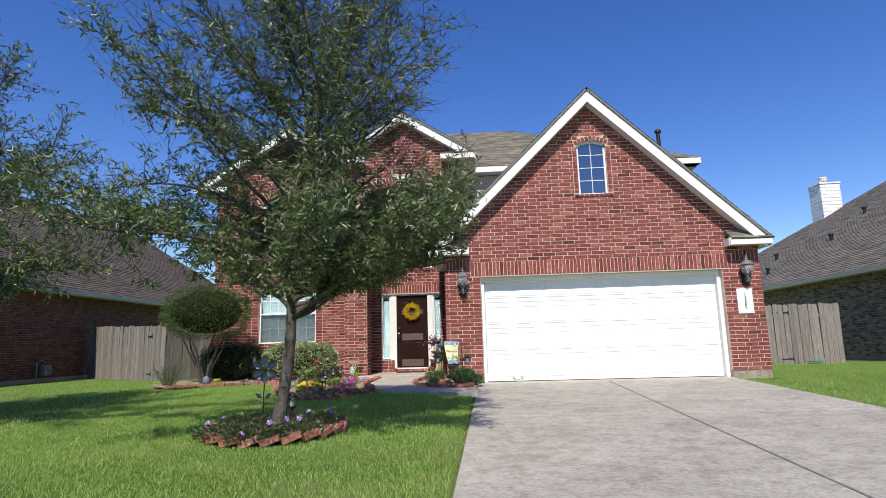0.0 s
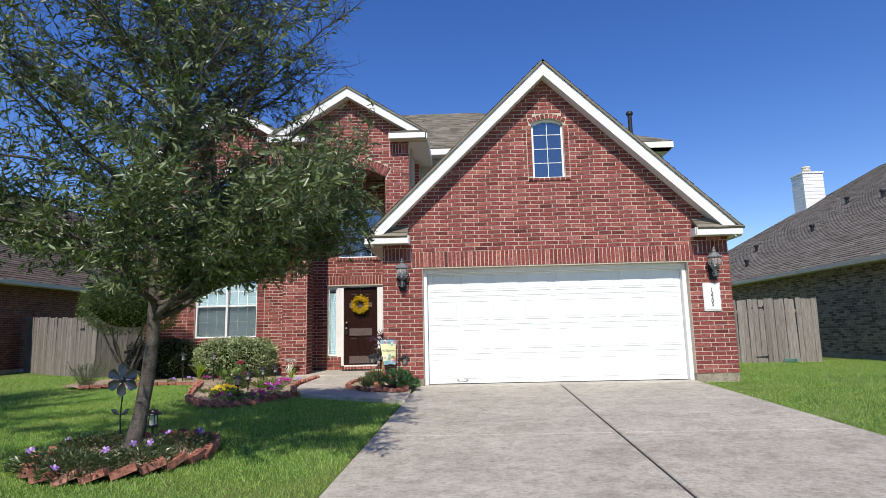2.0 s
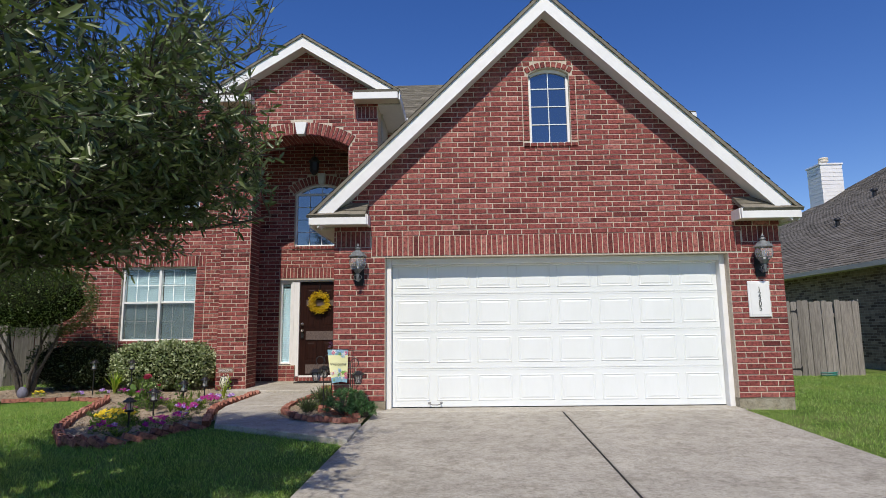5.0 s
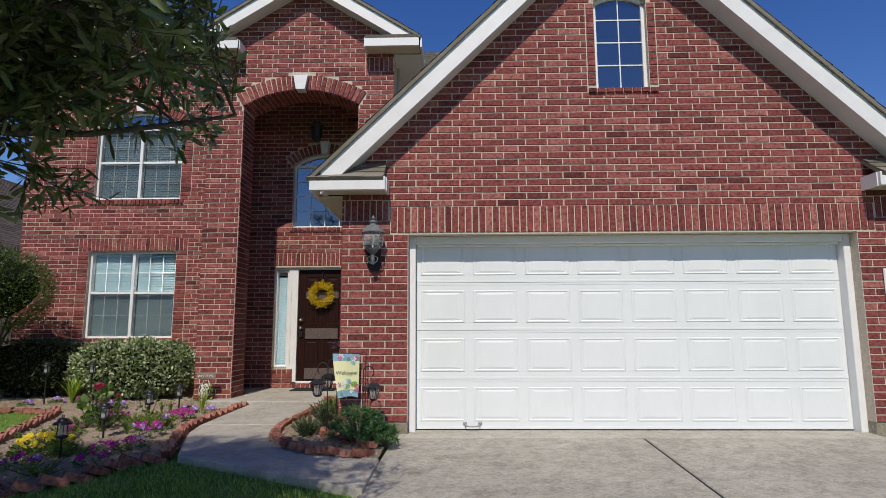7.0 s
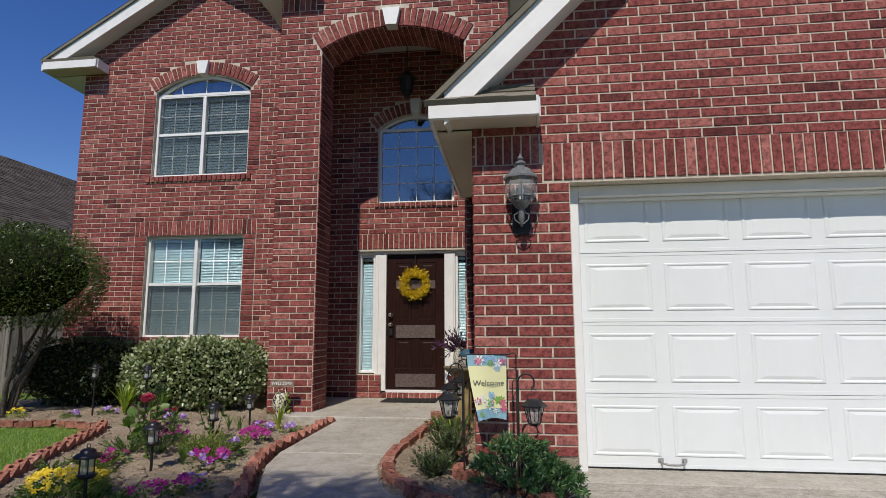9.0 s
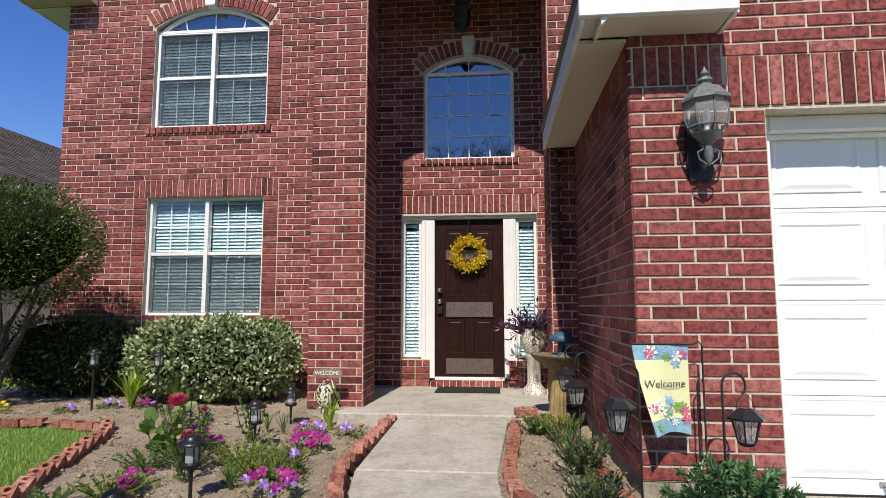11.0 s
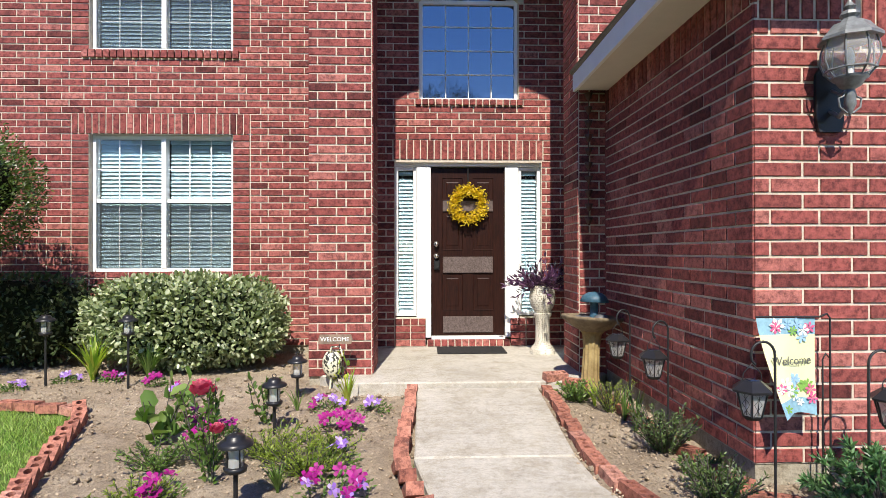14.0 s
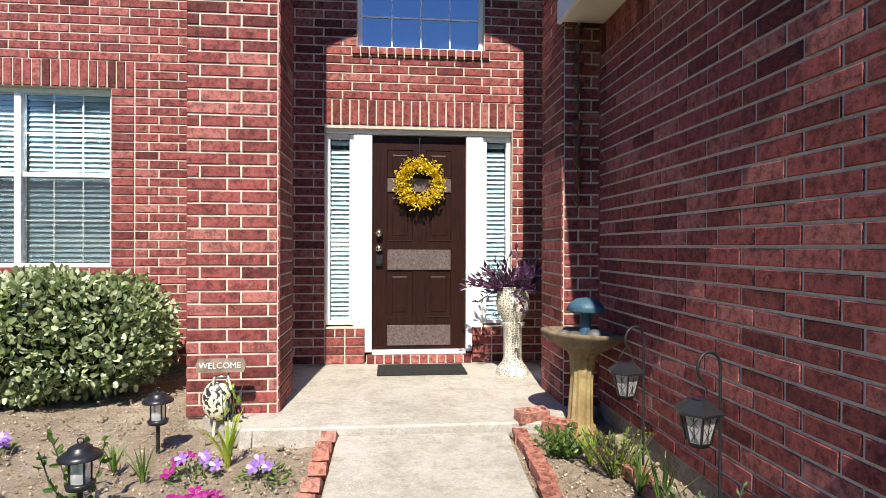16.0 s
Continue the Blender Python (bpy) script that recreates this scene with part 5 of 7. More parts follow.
tagged(part("flowers", leaf_mesh("flowers", pp, rng.normal(size=(n, 3)) + np.array([0, -0.7, 0]), 0.032, 0.015, YELLOW, rng), YELLOW, wreath, "bright yellow blossoms"), kind="stuff")
part("hanger", M().tube([(0, 0.01, 0.17), (0, 0.008, 0.3), (0, 0.008, 0.42)], 0.008, 6), IRON, wreath, "dark metal door hanger")

doormat = thing("doormat", "dark grey rubber doormat on the porch floor", "doormat", at=pose(-1.86, 3.42, 0.1))
part("mat", M().cbox(-0.37, 0.37, -0.2, 0.2, 0.001, 0.014, 0.004), RUBBER, doormat)
for i in range(9):
    part("rib", M().cbox(-0.32 + i * 0.08 - 0.012, -0.32 + i * 0.08 + 0.012, -0.17, 0.17, 0.0145, 0.018, 0.001), RUBBER, doormat)

# ---- wall lanterns, sign ----
m = Mat("lamp_glass", 0.05, 0, 0.5)
m.b.inputs["Alpha"].default_value = 0.22
LAMPGLASS = m.color((0.85, 0.86, 0.85)).m
PEWTER = paint_mat("weathered_pewter", (0.2, 0.215, 0.22), 0.4, 0.5, 30)


def wall_lantern(at):
    ob = thing("wall_lantern", "weathered pewter wall lantern with curved clear glass panes", "wall lamp", "garage wall lanterns", at=pose(*at))
    part("back_plate", M().prism([(-0.055, -0.26), (0.055, -0.26), (0.07, -0.2), (0.07, 0.02), (0.04, 0.07), (-0.04, 0.07), (-0.07, 0.02), (-0.07, -0.2)], -0.022, 0.0, "y"), IRON, ob)
    part("arm", M().tube([(0, -0.02, -0.16), (0, -0.08, -0.2), (0, -0.14, -0.16), (0, -0.15, -0.08)], 0.012, 8).tube([(0, -0.15, -0.08), (0, -0.15, -0.16), (0, -0.15, -0.21)], [0.02, 0.026, 0.004], 8)
         .tube([(0, -0.03, -0.06), (0, -0.09, -0.1), (0, -0.14, -0.09)], 0.008, 6), PEWTER, ob)
    part("base", M().lathe([(0.02, -0.09), (0.045, -0.075), (0.06, -0.05), (0.075, -0.04), (0.075, -0.03)], 12, (0, -0.15, 0)), PEWTER, ob)
    gl = part("glass", M().lathe([(0.07, -0.035), (0.1, 0.0), (0.117, 0.05), (0.114, 0.1), (0.1, 0.145)], 8, (0, -0.15, 0), smooth=False), LAMPGLASS, ob, "clear curved glass")
    gl.visible_shadow = False
    ribs = M()
    for i in range(8):
        w = 2 * math.pi * i / 8
        ribs.tube([(r * math.cos(w), -0.15 + r * math.sin(w), z) for r, z in ((0.072, -0.035), (0.102, 0.0), (0.119, 0.05), (0.116, 0.1), (0.102, 0.145))], 0.0045, 4)
    part("ribs", ribs, PEWTER, ob)
    for r, z in ((0.104, 0.0), (0.062, -0.04)):
        part("band", M().tube([(r * math.cos(2 * math.pi * i / 8), -0.15 + r * math.sin(2 * math.pi * i / 8), z) for i in range(9)], 0.005, 5), PEWTER, ob)
    for sx in (-1, 1):
        part("scroll", M().tube([(sx * 0.012, -0.15, -0.2), (sx * 0.05, -0.15, -0.17), (sx * 0.055, -0.15, -0.13), (sx * 0.03, -0.15, -0.12), (sx * 0.02, -0.15, -0.09)], 0.005, 5), PEWTER, ob)
    part("candle", M().lathe([(0.016, -0.03), (0.016, 0.03), (0.022, 0.06), (0.012, 0.1), (0.0, 0.11)], 10, (0, -0.15, 0)), WHITE, ob, "white lamp bulb")
    part("roof", M().lathe([(0.1, 0.145), (0.132, 0.14), (0.13, 0.155), (0.1, 0.185), (0.078, 0.215), (0.045, 0.225), (0.03, 0.245), (0.042, 0.26), (0.036, 0.275), (0.016, 0.285), (0.026, 0.3), (0.012, 0.32), (0.0, 0.35)], 8, (0, -0.15, 0), smooth=False), PEWTER, ob)
    return ob


lamp = wall_lantern((-0.375, 0.0, 2.025))
copy_thing(lamp, pose(5.38, 0.0, 2.08))
pend = thing("porch_pendant", "dark hanging porch lantern", "pendant lamp", at=pose(-1.9, 3.25, 4.55))
part("stem", M().tube([(0, 0, 0.2), (0, 0, 0.75)], 0.008, 6), IRON, pend)
part("cage", M().lathe([(0.03, -0.2), (0.09, -0.12), (0.1, 0.06), (0.13, 0.08), (0.05, 0.18), (0.015, 0.2)], 8, smooth=False), IRON, pend)

sign = thing("address_plaque", "white address plaque with black house number 12305", "house number", at=pose(5.33, -0.004, 1.5))
part("plate", M().cbox(-0.155, 0.155, -0.02, 0.0, -0.255, 0.255, 0.008).cbox(-0.125, 0.125, -0.026, -0.02, -0.225, 0.225, 0.003), WHITE, sign)


def lettering(text, size, mat, parent, m_, name="lettering", extrude=0.002):
    cu = bpy.data.curves.new(name, "FONT")
    cu.body, cu.size, cu.extrude = text, size, extrude
    cu.align_x, cu.align_y = "CENTER", "CENTER"
    cu.materials.append(mat)
    ob = new(name, cu)
    ob.parent, ob.matrix_basis = parent, m_
    return ob


for i, ch in enumerate("12305"):
    lettering(ch, 0.095, BLACK, sign, pose(0.0, -0.029, 0.135 - i * 0.068, 90), "digit")

# ---- solar lights ----
m = Mat("clear_plastic", 0.1, 0, 0.5)
m.b.inputs["Alpha"].default_value = 0.4
CLEAR = m.color((0.75, 0.76, 0.74)).m


def solar_stake(at, h=0.36, group="solar path lights"):
    ob = thing("solar_path_light", "black solar path light on a stake in the bed", "garden light", group, at=pose(*at))
    part("stake", M().tube([(0, 0, -0.05), (0, 0, h - 0.12)], 0.011, 8), BLACK, ob)
    part("cup", M().lathe([(0.012, h - 0.14), (0.02, h - 0.13), (0.05, h - 0.125), (0.055, h - 0.105), (0.045, h - 0.1)], 14), BLACK, ob)
    gl = part("lens", M().lathe([(0.036, h - 0.1), (0.036, h)], 12), CLEAR, ob, "clear plastic lens")
    gl.visible_shadow = False
    for i in range(4):
        w = math.pi / 4 + i * math.pi / 2
        part("post", M().tube([(0.04 * math.cos(w), 0.04 * math.sin(w), h - 0.1), (0.04 * math.cos(w), 0.04 * math.sin(w), h)], 0.004, 4), BLACK, ob)
    part("cap", M().lathe([(0.08, h - 0.006), (0.08, h + 0.003), (0.066, h + 0.016), (0.046, h + 0.022), (0.044, h + 0.036), (0.03, h + 0.046), (0.0, h + 0.05)], 18), BLACK, ob)
    part("ring", M().tube([(0.012 * math.cos(w), 0, h + 0.062 + 0.012 * math.sin(w)) for w in [2 * math.pi * i / 10 for i in range(11)]], 0.003, 5), BLACK, ob)
    return ob


def hook_lantern(at, h, turn=0):
    """A shepherd's hook in the soil with a hanging six-sided solar lantern."""
    ob = thing("hanging_solar_lantern", "black six-sided solar lantern hanging from a shepherd hook", "garden light", "shepherd hook lanterns", at=pose(*at, 0, 0, turn))
    pts = [(0, 0, -0.05), (0, 0, h - 0.07)] + [(-0.055 + 0.055 * math.cos(w), 0, h - 0.06 + 0.06 * math.sin(w)) for w in [math.pi * i / 10 for i in range(11)]] + [(-0.105, 0, h - 0.085), (-0.09, 0, h - 0.1)]
    part("hook", M().tube(pts, 0.006, 7), IRON, ob)
    cx, z = -0.105, h - 0.13
    part("bail", M().tube([(cx - 0.045, 0, z - 0.055), (cx - 0.04, 0, z - 0.01), (cx, 0, z + 0.035), (cx + 0.04, 0, z - 0.01), (cx + 0.045, 0, z - 0.055)], 0.0025, 5), IRON, ob)
    part("cap", M().lathe([(0.088, z - 0.09), (0.09, z - 0.08), (0.045, z - 0.045), (0.04, z - 0.04)], 6, (cx, 0, 0), smooth=False), BLACK, ob)
    part("solar_panel", M().cbox(cx - 0.022, cx + 0.022, -0.022, 0.022, z - 0.04, z - 0.036, 0.001), BLUEGLASS, ob)
    gl = part("glass", M().lathe([(0.04, z - 0.2), (0.066, z - 0.09)], 6, (cx, 0, 0), smooth=False), CLEAR, ob, "patterned clear panes")
    gl.visible_shadow = False
    rb = M()
    for i in range(6):
        w = 2 * math.pi * i / 6
        rb.tube([(cx + 0.041 * math.cos(w), 0.041 * math.sin(w), z - 0.2), (cx + 0.068 * math.cos(w), 0.068 * math.sin(w), z - 0.09)], 0.0045, 4)
        a, b = 2 * math.pi * i / 6, 2 * math.pi * (i + 1) / 6
        for k in range(3):
            f = (k + 0.5) / 3
            rb.tube([(cx + 0.044 * math.cos(a + (b - a) * f), 0.044 * math.sin(a + (b - a) * f), z - 0.19), (cx + 0.05 * math.cos(a + (b - a) * (1 - f)), 0.05 * math.sin(a + (b - a) * (1 - f)), z - 0.14), (cx + 0.06 * math.cos(a + (b - a) * f), 0.06 * math.sin(a + (b - a) * f), z - 0.09)], 0.0015, 3)
    part("ribs", rb, BLACK, ob)
    part("foot", M().lathe([(0.03, z - 0.215), (0.044, z - 0.2), (0.044, z - 0.195)], 6, (cx, 0, 0), smooth=False), BLACK, ob)
    return ob


# ---- cored brick edging ----


def cored_brick():
    """A brick with a row of four round holes in its upper face."""
    geo = M()
    L, W, H, c = 0.2, 0.085, 0.062, 0.004
    geo.add([(-L / 2, -W / 2, 0), (L / 2, -W / 2, 0), (L / 2, W / 2, 0), (-L / 2, W / 2, 0), (-L / 2, -W / 2, H), (L / 2, -W / 2, H), (L / 2, W / 2, H), (-L / 2, W / 2, H)],
            [(3, 2, 1, 0), (0, 1, 5, 4), (1, 2, 6, 5), (2, 3, 7, 6), (3, 0, 4, 7)])
    s = L / 4
    for k in range(4):
        cx = -L / 2 + s * (k + 0.5)
        out = [(cx + s / 2, 0), (cx + s / 2, W / 2), (cx, W / 2), (cx - s / 2, W / 2), (cx - s / 2, 0), (cx - s / 2, -W / 2), (cx, -W / 2), (cx + s / 2, -W / 2)]
        inn = [(cx + 0.017 * math.cos(i * math.pi / 4), 0.02 * math.sin(i * math.pi / 4)) for i in range(8)]
        vs = [(x, y, H) for x, y in out] + [(x, y, H) for x, y in inn] + [(x, y, H - 0.035) for x, y in inn]
        fs = [(i, (i + 1) % 8, 8 + (i + 1) % 8, 8 + i) for i in range(8)] + [(8 + i, 8 + (i + 1) % 8, 16 + (i + 1) % 8, 16 + i) for i in range(8)] + [tuple(range(16, 24))]
        geo.add(vs, fs)
    return geo.mesh("brick")


EDGE_BRICK = brick_mat("edging_brick", False, (0.27, 0.1, 0.07), (0.42, 0.18, 0.125), (0.52, 0.27, 0.2))
core_me = cored_brick()
core_me.materials.append(EDGE_BRICK)


def edging(label, line, z_at, gap, tilt, turn, seed, lift=0.0):
    """Bricks set along a line; tilt leans each along the line, turn swings it across."""
    rnd = random.Random(seed)
    ob = thing("brick_edging", label, "garden edging")
    pts = [Vector(p) for p in line]
    acc = 0.0
    for a, b in zip(pts, pts[1:]):
        d = b - a
        while acc < d.length:
            p = a + d.normalized() * acc
            yaw = math.degrees(math.atan2(d.y, d.x)) + turn + rnd.uniform(-5, 5)
            part("brick", core_me, EDGE_BRICK, ob, at=pose(p.x + rnd.uniform(-0.008, 0.008), p.y + rnd.uniform(-0.008, 0.008), z_at(p.x, p.y) + lift + rnd.uniform(-0.008, 0.008), 0, 0, yaw) @ pose(0, 0, 0, rnd.uniform(-5, 5), tilt + rnd.uniform(-6, 6), 0))
            acc += gap * rnd.uniform(0.94, 1.06)
        acc -= d.length
    return ob


edging("red cored bricks set in a sawtooth row along the footpath", [(-2.47, 1.9), (-2.5, 0.4), (-2.43, -0.05), (-2.27, -0.5), (-2.12, -0.95)], bed_lz, 0.16, -32, 0, 1, 0.01)
edging("red cored bricks edging the front of the flower bed", [(-2.2, -1.06), (-2.36, -1.18), (-2.48, -1.62), (-2.8, -2.0), (-3.3, -1.88), (-3.82, -1.2), (-4.12, -0.5), (-4.38, 0.2), (-4.72, 1.2), (-4.92, 1.55)], bed_lz, 0.17, -26, 0, 2, -0.002)
edging("red cored bricks half sunk along the lawn", [(-4.98, 1.58), (-5.6, 1.78), (-6.4, 1.72), (-7.3, 1.28)], bed_lz, 0.22, 0, 0, 3, -0.03)
edging("red cored bricks laid flat along the island bed", [(-1.36, 1.9), (-1.45, 0.42), (-1.43, 0.05), (-1.31, -0.31), (-1.05, -0.68)], bed_rz, 0.205, 0, 0, 4, -0.008)
edging("red cored bricks fanned round the island bed", [(-1.05, -0.74), (-0.68, -0.99), (-0.25, -1.06)], bed_rz, 0.12, 14, 60, 5, 0.0)
edging("red cored bricks stacked along the garage foundation", [(-0.98, 1.75), (-0.93, 0.9), (-0.88, 0.2), (-0.85, -0.2), (-0.4, -0.55), (-0.22, -0.85)], bed_rz, 0.225, -6, 0, 6, 0.0)
edging("weathered red cored bricks ringing the oak", RING + RING[:1], ring_z, 0.22, -16, 0, 7, -0.012)
for k, (x, y, r) in enumerate(((-1.12, 1.9, -35), (-1.27, 2.0, 15))):
    lb = thing("loose_brick", "loose red cored brick lying by the bird bath", "brick", "loose bricks", at=pose(x, y, 0.1 if k else 0.06, 10, 0, r))
    part("brick", core_me, EDGE_BRICK, lb)

# ---- garden things ----
for x, y, h in ((-3.07, -1.0, 0.32), (-3.24, -0.1, 0.32), (-3.35, 1.0, 0.32), (-3.39, 1.86, 0.3), (-5.68, 2.34, 0.58), (-4.95, 2.3, 0.58)):
    solar_stake((x, y, bed_lz(x, y)), h)
solar_stake((-2.4, -4.85, -0.1), 0.32)
for x, y, h, r in ((-0.81, -0.26, 0.76, 0), (-0.9, 0.64, 0.74, 15), (-0.89, 1.3, 0.74, 15), (-0.43, -0.32, 0.73, 180)):
    hook_lantern((x, y, bed_rz(x, y)), h, r)

# flag on its stand
FLAG_Y = paint_mat("flag_yellow", (0.75, 0.74, 0.42), 0.8)
FLAG_B = paint_mat("flag_blue", (0.25, 0.45, 0.55), 0.8, 0.3, 40)
FLAG_W = paint_mat("flag_white", (0.8, 0.8, 0.75), 0.8)
FLAG_P = paint_mat("flag_pink", (0.65, 0.12, 0.25), 0.8)
FLAG_L = paint_mat("flag_light_blue", (0.3, 0.5, 0.72), 0.8)
FLAG_G = paint_mat("flag_green", (0.2, 0.4, 0.08), 0.8)
FLAG_T = paint_mat("flag_text", (0.12, 0.12, 0.1), 0.8)
flag = thing("garden_flag", "pale yellow and blue flowered garden flag with the word Welcome", "flag", at=pose(-0.8, -0.1, 0.36))


def cloth(u, w):
    """A place on the hanging cloth, u across and w down, both 0 to 1; the free corner is swung in by the wind."""
    pull = w ** 1.3
    x = 0.29 * u * (1 - 0.33 * pull) + 0.09 * pull
    return Vector((x, -0.018 * math.sin(u * 5.0 + w * 2) * (0.3 + w) - 0.07 * pull * (1 - u), 0.5 - 0.46 * w + 0.015 * math.sin(u * 3) * w))


def cloth_part(name, u0, u1, w0, w1, mat, off=0.0):
    geo = M()
    nu, nw = 10, 8
    for j in range(nw + 1):
        for i in range(nu + 1):
            p = cloth(u0 + (u1 - u0) * i / nu, w0 + (w1 - w0) * j / nw)
            geo.v.append((p.x, p.y - off, p.z))
    for j in range(nw):
        for i in range(nu):
            geo.f.append((j * (nu + 1) + i, (j + 1) * (nu + 1) + i, (j + 1) * (nu + 1) + i + 1, j * (nu + 1) + i + 1))
    geo.s = [True] * len(geo.f)
    return part(name, geo, mat, flag)


cloth_part("top_band", 0, 1, 0, 0.17, FLAG_B)
cloth_part("middle", 0, 1, 0.17, 0.84, FLAG_Y)
cloth_part("bottom_band", 0, 1, 0.84, 1.0, FLAG_B)
rnd = random.Random(4)
for k in range(28):
    u, w = rnd.uniform(0.08, 0.92), rnd.choice((rnd.uniform(0.05, 0.2), rnd.uniform(0.62, 0.95), rnd.uniform(0.62, 0.95)))
    c = cloth(u, w)
    s = 0.03 * (1 - 0.3 * w) * rnd.uniform(0.8, 1.5)
    geo = M()
    for i in range(6):
        a = 2 * math.pi * i / 6 + k
        q = [(0, 0), (math.cos(a - 0.35) * s * 0.7, math.sin(a - 0.35) * s * 0.7), (math.cos(a) * s, math.sin(a) * s), (math.cos(a + 0.35) * s * 0.7, math.sin(a + 0.35) * s * 0.7)]
        geo.add([(c.x + x, c.y - 0.006, c.z + z) for x, z in q], [(0, 1, 2, 3)])
    part("printed_flower", geo, (FLAG_P, FLAG_L, FLAG_W, FLAG_G)[k % 4], flag)
lettering("Welcome", 0.058, FLAG_T, flag, pose(0.159, -0.02, 0.3, 90, 0, 13.8), "lettering", 0.0005)
part("stand", M().tube([(0.36, 0.0, -0.4), (0.36, 0.0, 0.5), (0.345, 0, 0.52), (0.31, 0, 0.506), (0.0, 0.0, 0.506)], 0.005, 6).tube([(0.33, 0.01, -0.4), (0.33, 0.01, 0.3), (0.345, 0.01, 0.33), (0.36, 0.01, 0.31)], 0.004, 6), IRON, flag, "thin black metal flag stand")

# bird bath
m = Mat("cast_stone_ochre", 0.9, 0, 0.2).world_coords()
STONE = m.color(m.ramp(m.noise(9, 7, 0.7), [(0.3, (0.2, 0.14, 0.06)), (0.7, (0.42, 0.32, 0.15))])).bump(m.noise(90, 5), 0.5, 0.005).m
m = Mat("cast_stone_brown", 0.85, 0, 0.25).world_coords()
STONE2 = m.color(m.ramp(m.noise(14, 7, 0.75), [(0.3, (0.1, 0.075, 0.05)), (0.7, (0.28, 0.22, 0.14))])).bump(m.noise(90, 5), 0.5, 0.005).m
BLUEMETAL = paint_mat("blue_verdigris", (0.05, 0.13, 0.19), 0.5, 0.5, 40)
PEBBLE = paint_mat("grey_pebble", (0.12, 0.12, 0.125), 0.5, 0.5, 12)
bath = thing("bird_bath", "ochre cast stone bird bath with pebbles and a blue mushroom", "bird bath", at=pose(-1.0, 1.92, 0.02, -2, 3, 0))
part("foot", M().lathe([(0.13, 0), (0.13, 0.02), (0.1, 0.04), (0.095, 0.07)], 20), STONE, bath)
part("column", M().lathe([(0.085, 0.06), (0.075, 0.12), (0.068, 0.35), (0.08, 0.47), (0.1, 0.5)], 24, flute=0.1, smooth=False), STONE, bath, "ochre fluted column")
part("bowl", M().lathe([(0.08, 0.49), (0.15, 0.525), (0.22, 0.57), (0.25, 0.6), (0.258, 0.615), (0.25, 0.625), (0.225, 0.61), (0.14, 0.575), (0.0, 0.565)], 28), STONE2, bath, "brown stained stone bowl")
mush = part("mushroom_stem", M().lathe([(0.045, 0.56), (0.035, 0.65), (0.035, 0.74)], 10, (0.02, 0.03, 0)), BLUEMETAL, bath)
part("mushroom_cap", M().lathe([(0.11, 0.735), (0.122, 0.74), (0.1, 0.785), (0.06, 0.815), (0.0, 0.826)], 18, (0.02, 0.03, 0)), BLUEMETAL, mush, "blue-green domed cap")
for i, (x, y, r) in enumerate(((-0.07, -0.04, 0.045), (0.05, -0.08, 0.055), (-0.02, -0.12, 0.03), (0.12, -0.02, 0.035), (-0.1, 0.06, 0.04))):
    pb = thing("pebble", "smooth dark grey pebble lying in the bird bath", "pebble", "bird bath pebbles", at=pose(-0.97 + x, 1.94 + y, 0.585 + r * 0.7))
    part("pebble", M().ball((0, 0, 0), r, 12, 8, None, (1.2, 0.9, 0.75), 0.06, i), PEBBLE, pb)

# mosaic planter
m = Mat("mosaic_tiles", 0.35, 0, 0.5)
vor = m.n.new("ShaderNodeTexVoronoi")
vor.feature, vor.inputs["Scale"].default_value, vor.inputs["Randomness"].default_value = "DISTANCE_TO_EDGE", 48, 0.55
m.l.new(m.co, vor.inputs["Vector"])
mosaic = m.ramp(vor.outputs["Distance"], [(0.13, (0.66, 0.62, 0.53)), (0.19, (0.17, 0.155, 0.11))])
MOSAIC = m.color(m.mix(m.ramp(m.noise(5, 2), [(0.64, g(0)), (0.67, g(1))]), mosaic, (0.66, 0.63, 0.56))).bump(vor.outputs["Distance"], 0.4, 0.004).m
planter = thing("pedestal_planter", "cream mosaic pedestal planter on the porch floor", "planter", at=pose(-1.115, 3.24, 0.1))
part("pedestal", M().lathe([(0.135, 0), (0.135, 0.03), (0.12, 0.06), (0.085, 0.1), (0.075, 0.14), (0.078, 0.38), (0.1, 0.41), (0.1, 0.43)], 22), MOSAIC, planter)
part("pot", M().lathe([(0.075, 0.43), (0.12, 0.5), (0.14, 0.58), (0.13, 0.66), (0.12, 0.71), (0.128, 0.72), (0.11, 0.72), (0.1, 0.68), (0.0, 0.68)], 22), MOSAIC, planter, "mosaic tiled pot")
PURPLE = leaf_mat("purple_leaves", (0.035, 0.012, 0.035), (0.07, 0.025, 0.07), (0.14, 0.06, 0.13), 0.4, 0.15)
rng, rnd = np.random.default_rng(21), random.Random(21)
vine = thing("purple_wandering_plant", "trailing purple-leaved plant in the mosaic pot", "potted plant", at=pose(-1.115, 3.24, 0.79))
stems, pos, dirs = M(), [], []
for i in range(46):
    w = rnd.uniform(0, 6.28)
    pts = limb_points((0.05 * math.cos(w), 0.05 * math.sin(w), -0.02), (math.cos(w) * 0.8, math.sin(w) * 0.8, rnd.uniform(0.2, 1.6)), rnd.uniform(0.15, 0.36), 5, rnd, -0.12, 0.25)
    stems.tube(pts, 0.004, 4, caps=False)
    for j in range(1, 6):
        for _ in range(3):
            pos.append(pts[j])
            dirs.append((pts[j] - pts[j - 1]).normalized() + Vector((rnd.uniform(-1, 1), rnd.uniform(-1, 1), rnd.uniform(-0.4, 0.8))) * 0.8)
tagged(part("stems", stems, PURPLE, vine), kind="stuff")
part("leaves", leaf_mesh("leaves", pos, dirs, 0.085, 0.024, PURPLE, rng), PURPLE, vine)

